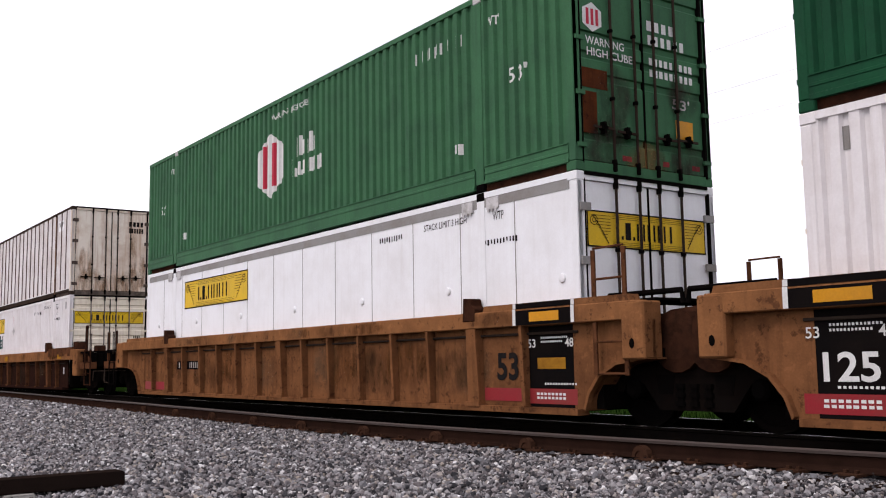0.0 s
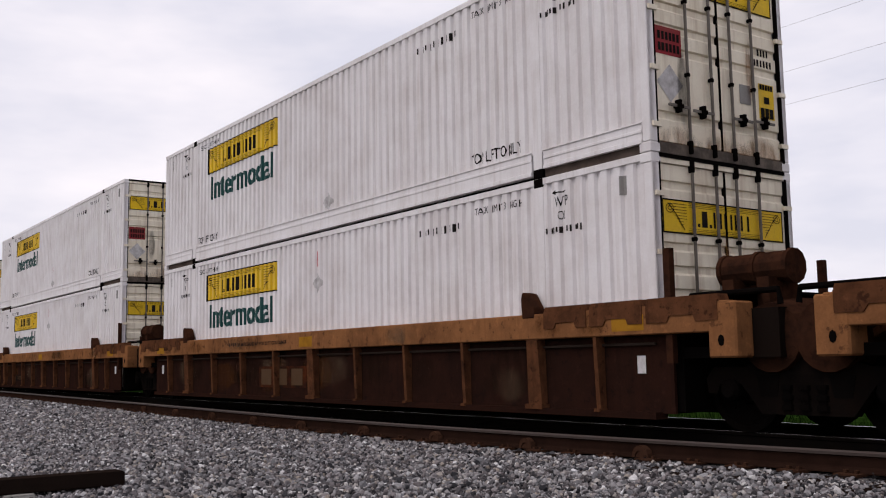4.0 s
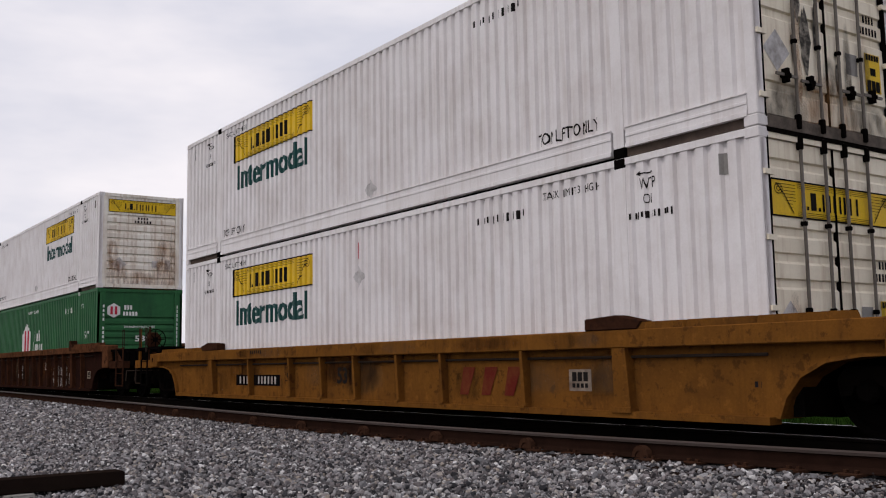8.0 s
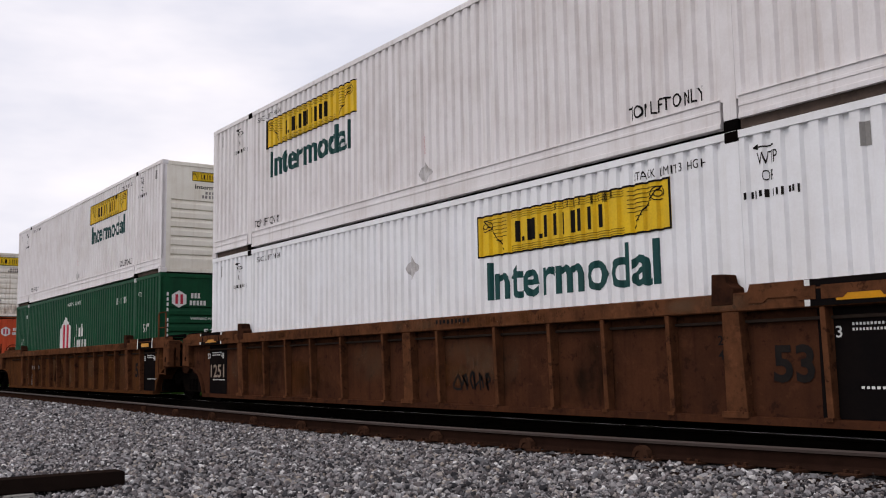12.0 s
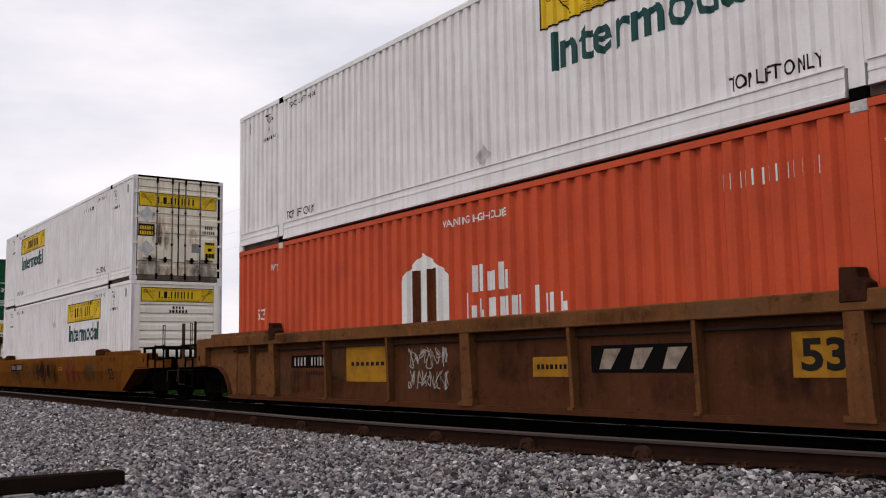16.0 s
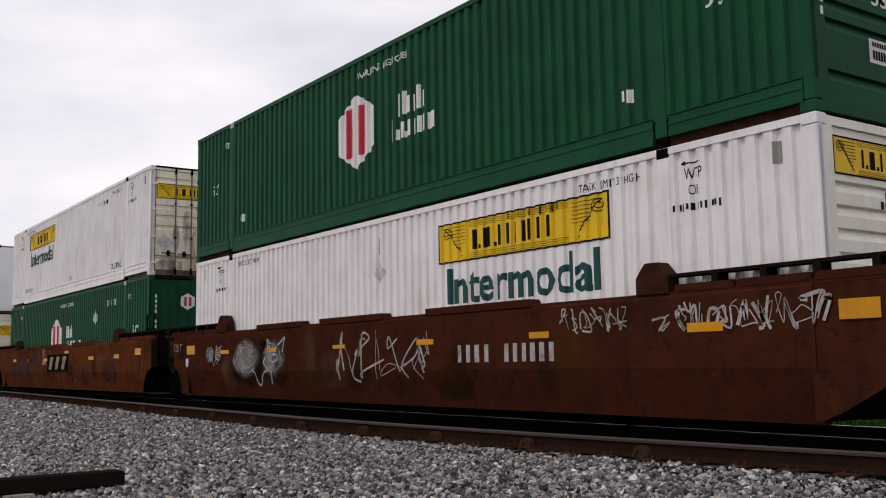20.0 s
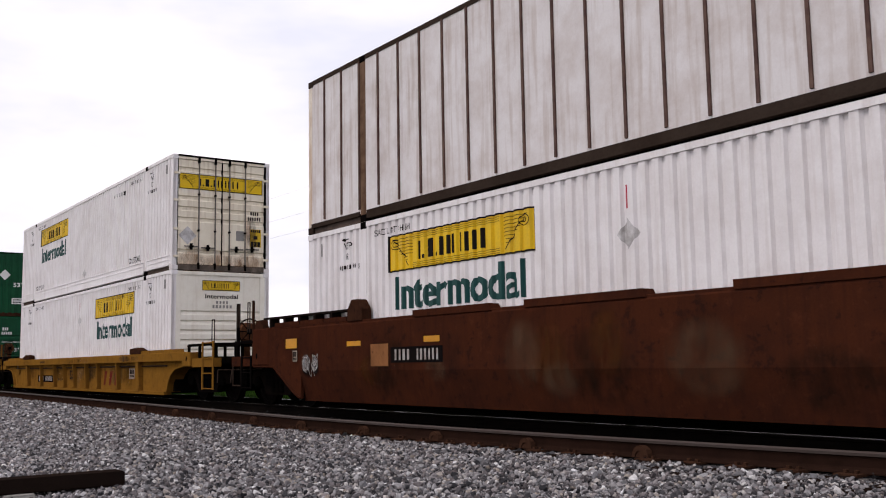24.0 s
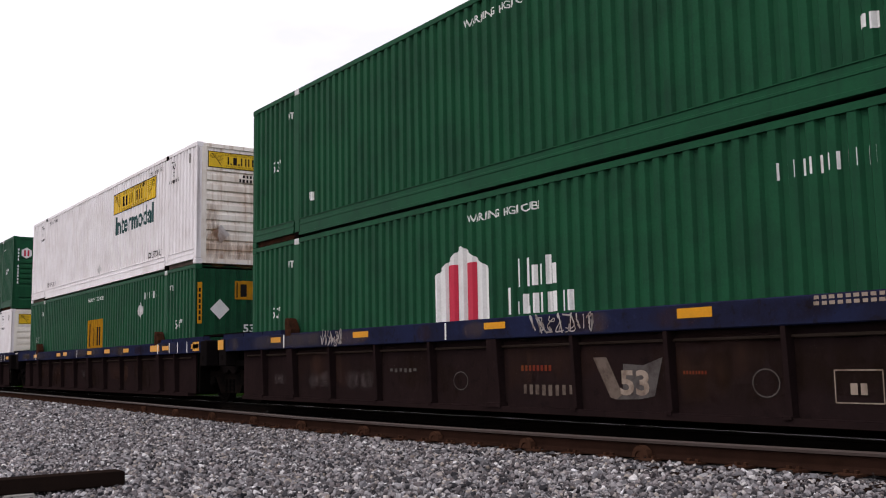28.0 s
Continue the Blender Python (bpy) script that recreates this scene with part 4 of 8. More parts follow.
def green_container(label, end, wall=GREEN, style="deep", seed=0, emblem="side", ink=INK_WHITE, diamonds=0, stripes=0.0):
    ob = thing("shipping_container", label, "container", "stacked containers")
    frame_parts(ob, wall, wall)
    style = "broad" if wall is ORANGE else style
    for s in (-1, 1):
        part("side_wall", shared(("wall", style, s), "side_wall", wall, lambda bm: side_wall(bm, style, 0.33, TALL - 0.06, s)), wall, ob)
    words_on_side(ob, style, "53'", 6.77, 7.14, 1.42, 1.64, ink, 0.010)
    words_on_side(ob, style, "WTP", 6.30, 6.60, 2.36, 2.49, ink, 0.012)
    words_on_side(ob, style, "53'", -7.18, -6.81, 1.42, 1.64, ink, 0.010)
    words_on_side(ob, style, "WTP", -6.54, -6.24, 2.36, 2.49, ink, 0.012)
    words_on_side(ob, style, "WARNING HIGH CUBE", -0.72, 0.85, 2.50, 2.61, ink, 0.012)
    for a in (5.45, -5.68):
        blocks_on_side(ob, style, ("mark", a), a, a + 0.22, 0.63, 0.80, 2, ink, 12, 0.3)
    if emblem != "old":
        blocks_on_side(ob, style, "gid", 4.45, 5.70, 2.27, 2.45, 13, ink, 7, 0.9, 0.1)
    if emblem == "side":
        emblem_on_side(ob, style, -0.80 if end == "doors" else -0.78, 1.60, 1.20, 1.32)
        name_blocks(ob, style, 0.10 if end == "doors" else 0.32, ink, 1.58, 1.20)
    elif emblem == "low":
        emblem_on_side(ob, style, -0.9, 1.42, 1.30, 1.54)
        name_blocks(ob, style, 0.15, ink, 1.50, 1.14)
    elif emblem == "inc":
        emblem_on_side(ob, style, -1.2, 1.42, 1.35, 1.54, ink == INK_WHITE and wall is ORANGE)
        name_blocks(ob, style, -0.15, ink, 1.50, 1.14, True)
    if diamonds:
        on_side(ob, ("dia", diamonds), "placard_holder", PLACARD, lambda bm: patch(bm, ((diamonds, 1.75), (diamonds + 0.22, 2.0), (diamonds, 2.25), (diamonds - 0.22, 2.0))), style, 0.004, "pale diamond placard holder")
    if end == "doors":
        end_doors(ob, wall, PIPE)
        on_end(ob, "brownplate", "notice_plate", RUST_BROWN, lambda bm: (rect(bm, 0.17, 0.62, 1.1, 1.36), rect(bm, 0.17, 0.42, 0.5, 1.05)), -0.021, "faded brown notice plate")
        end_nose(ob, wall, -1)
        on_end(ob, "hexdoor", "emblem", INK_WHITE, lambda bm: patch(bm, hexagon(0.38, 2.05, 0.34, 0.40)), -0.020, "white painted hexagon emblem")
        on_end(ob, "hexdoorbars", "emblem_mark", INK_RED, lambda bm: [rect(bm, 0.38 + a, 0.38 + a + 0.05, 1.94, 2.16) for a in (-0.11, -0.025, 0.06)], -0.016)
        on_end(ob, "doorid", "painted_mark", INK_WHITE, lambda bm: (bars(bm, 1.38, 1.95, 2.06, 2.20, 4, 0.4), bars(bm, 1.38, 2.15, 1.86, 2.00, 6, 0.4, seed=2), bars(bm, 1.4, 2.3, 1.58, 1.68, 9, 0.4, seed=5), bars(bm, 1.4, 2.3, 1.42, 1.52, 9, 0.4, seed=6)), -0.020)
        on_end(ob, "doorwarn", "lettering", INK_WHITE, lambda bm: (write(bm, "WARNING", 0.25, 0.95, 1.68, 1.79, 0.012), write(bm, "HIGH CUBE", 0.27, 1.10, 1.53, 1.64, 0.012)), -0.020, "painted words")
        for k, (u0, u1, z0, z1) in enumerate(((0.15, 1.0, -0.1, 0.7), (0.35, 1.1, 0.4, 1.5), (1.5, 2.5, -0.1, 0.7), (1.7, 2.4, 0.9, 1.5), (0.9, 1.7, -0.1, 0.5))):
            end_stain(ob, ("g", k), END_SOOT if k != 4 else END_RUST, u0, u1, z0, z1, -0.015 + 0.0008 * k)
        on_end(ob, "doortags", "notice_plate", RED_BAND, lambda bm: (rect(bm, 0.85, 1.02, 0.20, 0.27), rect(bm, 1.62, 1.74, 0.20, 0.27), rect(bm, 2.2, 2.36, 0.20, 0.27)), -0.021, "small red and white tags")
        on_end(ob, "door53", "lettering", INK_WHITE, lambda bm: write(bm, "53'", 1.85, 2.2, 1.03, 1.18, 0.015), -0.020, "painted number")
        on_end(ob, "doorplate", "notice_plate", REFLECT_YELLOW, lambda bm: rect(bm, 1.9, 2.25, 0.62, 0.88), -0.020, "orange notice plate")
    else:
        end_nose(ob, wall, 1, (2.02, 1.815, 1.61, 1.405, 1.20, 0.995, 0.46), upright=(end == "upright"))
        if stripes:
            striped_end(ob, stripes)
            end_doors(ob, wall, GRIME_SHADE, -1)
            return ob
        hx = 1.05 if end == "upright" else 0.50
        on_end(ob, ("hexend", hx), "emblem", INK_WHITE, lambda bm: patch(bm, hexagon(hx, 2.22, 0.38, 0.44)), -0.030, "white painted hexagon emblem")
        on_end(ob, ("hexendbars", hx), "emblem_mark", INK_RED, lambda bm: [rect(bm, hx + a, hx + a + 0.07, 2.10, 2.34) for a in (-0.10, 0.03)], -0.026)
        on_end(ob, ("hexname", hx), "painted_mark", INK_WHITE, lambda bm: (bars(bm, hx + 0.30, hx + 0.56, 2.25, 2.38, 3, 0.3), bars(bm, hx + 0.26, hx + 0.72, 2.07, 2.19, 5, 0.3, seed=2)), -0.030)
        if end != "upright":
            on_end(ob, "endwarn", "lettering", INK_WHITE, lambda bm: write(bm, "WARNING HIGH CUBE", 0.80, 1.75, 1.70, 1.77, 0.01), -0.030, "painted words")
            on_end(ob, "endplate", "notice_plate", INK_WHITE, lambda bm: rect(bm, 1.05, 1.55, 0.66, 0.92), -0.030, "white notice plate")
            on_end(ob, "endplateink", "painted_mark", INK, lambda bm: (bars(bm, 1.10, 1.50, 0.84, 0.89, 9, 0.3), bars(bm, 1.10, 1.50, 0.70, 0.80, 8, 0.3, seed=3)), -0.026)
        on_end(ob, "end53", "lettering", INK_WHITE, lambda bm: write(bm, "53'", 1.15, 1.52, 1.30, 1.48, 0.015), -0.030, "painted number")
        on_end(ob, "endid", "painted_mark", INK_WHITE, lambda bm: [rect(bm, 0.165, 0.215, 1.0 + 0.13 * i, 1.085 + 0.13 * i) for i in range(11) if i != 6] + [rect(bm, 2.41, 2.445, 1.0 + 0.13 * i, 1.095 + 0.13 * i) for i in range(11)], 0.003)
        end_doors(ob, wall, GRIME_SHADE, -1)
    return ob


def striped_end(ob, u_mid=0.84):
    """Yellow strips down both edges, a pale diamond, a number and a notice."""
    for u in (0.05, 2.43):
        on_end(ob, ("strip", u), "yellow_strip", REFLECT_YELLOW, lambda bm: rect(bm, u, u + 0.11, 1.5, 2.46), 0.003, "yellow warning strip")
        on_end(ob, ("stripink", u), "painted_mark", INK, lambda bm: [rect(bm, u + 0.03, u + 0.08, 1.58 + 0.13 * i, 1.67 + 0.13 * i) for i in range(6)], 0.007)
    on_end(ob, ("enddia", u_mid), "placard_holder", INK_WHITE, lambda bm: patch(bm, ((u_mid, 1.60), (u_mid + 0.24, 1.84), (u_mid, 2.08), (u_mid - 0.24, 1.84))), -0.030, "white diamond placard holder")
    on_end(ob, "end53b", "lettering", INK_WHITE, lambda bm: write(bm, "53'", 1.2, 1.55, 1.30, 1.50, 0.02), -0.030, "painted number")
    on_end(ob, "endnotice", "notice_plate", INK_WHITE, lambda bm: rect(bm, 1.15, 1.62, 0.54, 0.80), -0.030, "white notice plate")
    on_end(ob, "endnoticeink", "painted_mark", INK, lambda bm: (bars(bm, 1.2, 1.57, 0.70, 0.76, 7, 0.3), bars(bm, 1.2, 1.57, 0.58, 0.65, 6, 0.3, seed=3)), -0.026)
    on_end(ob, "endid2", "painted_mark", INK_WHITE, lambda bm: [rect(bm, 2.12, 2.18, 0.78 + 0.15 * i, 0.89 + 0.15 * i) for i in range(11) if i != 7], -0.030)


def post_container(label, end, seed=0):
    """Sheet-and-post container: smooth white panels between dark upright posts."""
    ob = thing("shipping_container", label, "container", "stacked containers")
    frame_parts(ob, WHITE_OLD, PIPE, POST_RUST, DOOR_CREAM, True)
    for s in (-1, 1):
        part("side_wall", shared(("wall", "plain low", s), "side_wall", WHITE_OLD, lambda bm: side_wall(bm, "plain", 0.15, TALL - 0.06, s)), WHITE_OLD, ob)
        k = 26
        for i in range(1, k):
            x = -HX + LONG * i / k
            mat = POST_DARK
            def stud(bm, s=s):
                ya, yb = sorted((s * (HY - 0.02), s * (HY + 0.012)))
                box(bm, -0.02, 0.02, ya, yb, 0.22, TALL - 0.08)
            part("upright_post", shared(("stud", s), "upright_post", mat, stud), mat, ob, at=Matrix.Translation((x, 0, 0)))
    if end == "doors":
        end_doors(ob, DOOR_CREAM, PIPE, 1, True, UNDERFRAME)
        for k, (u0, u1, z0, z1) in enumerate(((0.1, 1.2, -0.2, 0.9), (0.9, 1.9, -0.2, 0.7), (1.5, 2.5, -0.2, 0.9), (0.5, 0.75, 0.4, 1.9), (1.85, 2.15, 0.4, 2.1), (2.2, 2.45, 0.3, 1.5), (0.25, 0.5, 0.5, 1.6))):
            end_stain(ob, ("p", k), END_RUST, u0, u1, z0, z1, -0.016 + 0.0008 * k)
        end_nose(ob, WHITE_OLD, -1)
        on_end(ob, "pid", "painted_mark", INK, lambda bm: (bars(bm, 1.85, 2.35, 2.32, 2.48, 4, 0.3), bars(bm, 1.85, 2.35, 2.10, 2.26, 6, 0.3, seed=2)), -0.020)
    else:
        def flat(bm):
            end_blank(bm, 1, inset_by=0.02)
        part("end_sheet", shared("flatend", "end_sheet", WHITE_NEW, flat), WHITE_NEW, ob)
        end_doors(ob, DOOR_CREAM, PIPE, -1, True, UNDERFRAME)
    on_side(ob, "pwtp", "notice_plate", WHITE_NEW, lambda bm: rect(bm, POST + 0.35, POST + 0.95, 2.2, 2.55), "plain", 0.004, "white notice plate")
    on_side(ob, "pwtp2", "lettering", INK, lambda bm: write(bm, "WTP", POST + 0.42, POST + 0.9, 2.33, 2.5, 0.015), "plain", 0.008, "painted letters")
    return ob


def smooth_container(label):
    """Smooth fresh white plates with thin seams."""
    ob = thing("shipping_container", label, "container", "stacked containers")
    frame_parts(ob, WHITE_NEW, WHITE_NEW)
    for s in (-1, 1):
        part("side_wall", shared(("wall", "plain", s), "side_wall", WHITE_NEW, lambda bm: side_wall(bm, "plain", 0.33, TALL - 0.06, s)), WHITE_NEW, ob)
        for i in range(1, 13):
            x = -HX + LONG * i / 13
            def seam(bm, s=s):
                ya, yb = sorted((s * (HY - 0.03), s * (HY - 0.009)))
                box(bm, -0.008, 0.008, ya, yb, 0.24, TALL - 0.22)
            part("seam", shared(("seam", s), "seam", GASKET, seam), GASKET, ob, at=Matrix.Translation((x, 0, 0)))
        def strip(bm, s=s):
            ya, yb = sorted((s * (HY - 0.03), s * (HY - 0.006)))
            box(bm, -HX + 0.15, HX - 0.15, ya, yb, TALL - 0.22, TALL - 0.06)
        part("top_strip", shared(("strip", s), "top_strip", GASKET, strip), GASKET, ob, "grey steel top strip")
    sign_on_side(ob, "plain", -5.41, -1.83, 1.86, 2.50)
    words_on_side(ob, "plain", "WTP", 6.36, 6.60, 2.46, 2.58, INK)
    blocks_on_side(ob, "plain", "s1", 6.15, 6.9, 2.12, 2.20, 11, INK, 2, 0.55)
    words_on_side(ob, "plain", "STACK LIMIT 3 HIGH", 4.66, 5.75, 2.50, 2.60, INK)
    blocks_on_side(ob, "plain", "s2", 3.35, 4.06, 2.44, 2.54, 10, INK, 3, 0.55)
    for i in range(13):
        x = -HX + LONG * (i + 0.5) / 13
        if i % 2 == 0:
            part("round_cap", shared("roundcap", "round_cap", WHITE_NEW, lambda bm: lathe(bm, [(-HY - 0.016, 0.03), (-HY - 0.010, 0.055), (-HY + 0.02, 0.065)], (0, 0), 14)), WHITE_NEW, ob, "small round white cap", Matrix.Translation((x + 0.3, 0, 1.55)))
    for x in (POST - 0.30, POST + 0.28, -POST - 0.28, -POST + 0.30):
        part("lift_block", shared("liftblock", "lift_block", PLACARD, lambda bm: (box(bm, -0.13, 0.13, -HY - 0.012, -HY + 0.02, TALL - 0.26, TALL - 0.10), [box(bm, -0.11 + 0.08 * k, -0.07 + 0.08 * k, -HY - 0.016, -HY, TALL - 0.30, TALL - 0.25) for k in range(3)])), PLACARD, ob, "pale ribbed lifting block", Matrix.Translation((x, 0, 0)))
    end_doors(ob, WHITE_NEW, PIPE, 1, True, GASKET)
    sign_on_end(ob, 0.17, 2.40, 1.93, 2.40, -0.022)
    end_nose(ob, WHITE_NEW, -1)
    return ob


# ---- well cars: x = 0 under the middle of the load, z = 0 at the rail tops, near side -y ----
WHEEL_R = 0.46
SIDE = 1.50              # half width over the ribs
NARROW = [0.95, 2.02, 3.1, 4.1, 5.12, 6.16, 7.15, 8.09, 9.1, 10.09, 11.1, 12.08, 13.14, 14.2, 15.24]
EVEN = [0.95, 2.02, 3.03, 4.05, 5.02, 6.06, 7.08, 8.15, 9.2, 10.17, 11.17, 12.15, 13.12, 14.15]
SPLICED = [0.9, 1.95, 2.8, 3.8, 4.75, 5.85, 7.2, 8.0, 8.7, 10.05, 11.15, 12.15, 13.1, 14.2]
MIDDLE = [0.83, 1.97, 3.48, 4.98, 6.48, 8.05, 9.55, 11.08, 12.6, 14.1, 15.3]
BROAD = [1.92, 3.67, 5.5, 6.68, 8.0, 9.15, 10.38, 12.18, 14.15]
STOUT = [0.95, 2.05, 3.9, 5.85, 7.98, 10.04, 12.08, 14.2, 15.19]


def truck(car, x):
    """A two-axle truck under the car, in grimy black steel; its colour includes the under-car shade."""
    base = part("truck", shared("bolster", "bolster", GRIME_SHADE, lambda bm: (box(bm, -0.22, 0.22, -1.05, 1.05, 0.34, 0.62), box(bm, -0.3, 0.3, -0.35, 0.35, 0.60, 0.78))), GRIME_SHADE, car, "grimy black two-axle truck with under-car shade in its colour", Matrix.Translation((x, 0, 0)))
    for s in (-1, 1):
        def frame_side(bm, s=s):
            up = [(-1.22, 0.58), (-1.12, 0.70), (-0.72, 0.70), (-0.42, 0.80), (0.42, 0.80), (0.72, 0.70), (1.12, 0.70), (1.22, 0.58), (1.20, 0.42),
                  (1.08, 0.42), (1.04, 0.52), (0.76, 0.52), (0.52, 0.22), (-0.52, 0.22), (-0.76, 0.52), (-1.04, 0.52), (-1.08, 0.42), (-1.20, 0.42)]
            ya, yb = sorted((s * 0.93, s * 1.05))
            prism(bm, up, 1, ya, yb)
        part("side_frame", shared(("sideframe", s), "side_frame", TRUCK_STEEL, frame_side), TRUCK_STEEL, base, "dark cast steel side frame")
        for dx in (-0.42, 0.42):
            part("frame_window", shared(("fwin", s), "frame_window", GRIME_SHADE, lambda bm: prism(bm, [(-0.10, 0.40), (0.10, 0.40), (0.14, 0.62), (-0.14, 0.62)], 1, min(s * 1.045, s * 1.056), max(s * 1.045, s * 1.056))), GRIME_SHADE, base, "black opening in the side frame", Matrix.Translation((dx, 0, 0)))
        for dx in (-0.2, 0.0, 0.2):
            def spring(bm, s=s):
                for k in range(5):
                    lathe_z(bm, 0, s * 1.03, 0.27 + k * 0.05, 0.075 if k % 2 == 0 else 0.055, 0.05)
            part("spring", shared(("spring", s), "spring", GRIME_SHADE, spring), GRIME_SHADE, base, at=Matrix.Translation((dx, 0, 0)))
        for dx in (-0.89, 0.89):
            part("bearing_cap", shared(("cap", s), "bearing_cap", GRIME_SHADE, lambda bm: lathe(bm, [(s * 0.9, 0.12), (s * 1.08, 0.12), (s * 1.12, 0.08)] if s > 0 else [(s * 1.12, 0.08), (s * 1.08, 0.12), (s * 0.9, 0.12)], (0, 0), 12)), GRIME_SHADE, base, at=Matrix.Translation((dx, 0, WHEEL_R)))
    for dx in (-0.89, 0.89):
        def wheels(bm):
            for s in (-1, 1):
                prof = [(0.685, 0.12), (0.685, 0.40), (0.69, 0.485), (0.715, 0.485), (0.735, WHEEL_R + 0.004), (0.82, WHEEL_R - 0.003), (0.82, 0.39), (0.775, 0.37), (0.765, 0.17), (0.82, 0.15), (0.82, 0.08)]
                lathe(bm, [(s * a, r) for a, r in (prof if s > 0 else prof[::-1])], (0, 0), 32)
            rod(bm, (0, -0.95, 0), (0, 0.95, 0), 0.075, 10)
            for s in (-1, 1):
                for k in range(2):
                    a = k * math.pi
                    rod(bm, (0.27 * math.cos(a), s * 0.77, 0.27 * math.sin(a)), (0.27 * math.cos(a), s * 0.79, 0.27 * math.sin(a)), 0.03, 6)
        w = part("wheelset", shared("wheelset", "wheelset", GRIME_SHADE, wheels), GRIME_SHADE, base, "worn steel wheels on an axle", Matrix.Translation((dx, 0, WHEEL_R)))
        SPINNING.append((w, car, x + dx, dx))


def lathe_z(bm, x, y, z, r, h, sides=8):
    lo = [bm.verts.new((x + r * math.cos(2 * math.pi * i / sides), y + r * math.sin(2 * math.pi * i / sides), z)) for i in range(sides)]
    hi = [bm.verts.new((v.co.x, v.co.y, z + h)) for v in lo]
    bm.faces.new(lo[::-1]), bm.faces.new(hi)
    for i in range(sides):
        bm.faces.new((lo[i], lo[(i + 1) % sides], hi[(i + 1) % sides], hi[i]))


def hand_brake(car, x, z, mat, y=-0.5):
    def stand(bm):
        box(bm, x - 0.05, x + 0.05, y - 0.08, y + 0.08, 0.9, z + 0.12)
        prism(bm, [(x - 0.13, z - 0.16), (x - 0.15, z + 0.05), (x - 0.08, z + 0.16), (x + 0.02, z + 0.20), (x + 0.09, z + 0.13), (x + 0.10, z - 0.12), (x + 0.02, z - 0.22)], 1, y - 0.12, y + 0.12)
    stand_ob = part("brake_stand", (lambda bm: (stand(bm), bm)[1])(bmesh.new()), mat, car, "rusty hand brake housing")
    def ring(bm):
        r, k = 0.28, 24
        for i in range(k):
            a, b = 2 * math.pi * i / k, 2 * math.pi * (i + 1) / k
            rod(bm, (x + 0.2, y + r * math.cos(a), z + r * math.sin(a)), (x + 0.2, y + r * math.cos(b), z + r * math.sin(b)), 0.015, 5)
        for i in range(8):
            a = 2 * math.pi * i / 8
            rod(bm, (x + 0.18, y, z), (x + 0.2, y + r * math.cos(a), z + r * math.sin(a)), 0.011, 5)
        rod(bm, (x + 0.14, y, z), (x + 0.23, y, z), 0.06, 10)
    part("brake_drum", (lambda bm: (rod(bm, (x - 0.02, y, z), (x + 0.13, y, z), 0.19, 18), bm)[1])(bmesh.new()), mat, stand_ob, "round rusty brake gear case")
    part("brake_wheel", (lambda bm: (ring(bm), bm)[1])(bmesh.new()), GRIME_SHADE, stand_ob, "black spoked brake wheel")


def ladder(car, x, s, z0, z1, mat, width=0.55, step=0.36):
    """Two flat stiles and round rungs, hung on the car's side."""
    for dx in (-width / 2, width / 2):
        part("ladder_stile", shared(("stile", z0, z1), "ladder_stile", mat, lambda bm: box(bm, -0.03, 0.03, -0.012, 0.012, z0, z1)), mat, car, at=Matrix.Translation((x + dx, s * 1.46, 0)))
    for i in range(int((z1 - z0) / step) + 1):
        part("ladder_rung", shared(("rung", width), "ladder_rung", mat, lambda bm: rod(bm, (-width / 2, 0, 0), (width / 2, 0, 0), 0.014, 6)), mat, car, at=Matrix.Translation((x, s * 1.46, z0 + 0.02 + i * step)))


def grab_iron(car, x, s, z0, z1, mat, w=0.14, y=1.44):
    def loop(bm):
        rod(bm, (x, s * y, z0), (x, s * y, z1), 0.012, 6)
        rod(bm, (x, s * y, z1), (x + w, s * y, z1), 0.012, 6)
        rod(bm, (x + w, s * y, z1), (x + w, s * y, z0), 0.012, 6)
    part("grab_iron", (lambda bm: (loop(bm), bm)[1])(bmesh.new()), mat, car, "bent steel grab iron")


ROUND_ARCH = [(8.25, 0.2), (8.33, 0.40), (8.5, 0.60), (8.78, 0.74), (9.15, 0.79)]
STEEP_ARCH = [(8.40, 0.2), (8.48, 0.45), (8.66, 0.68), (9.15, 0.82)]
SLANT_ARCH = [(8.08, 0.2), (8.30, 0.29), (8.72, 0.52), (9.15, 0.76)]


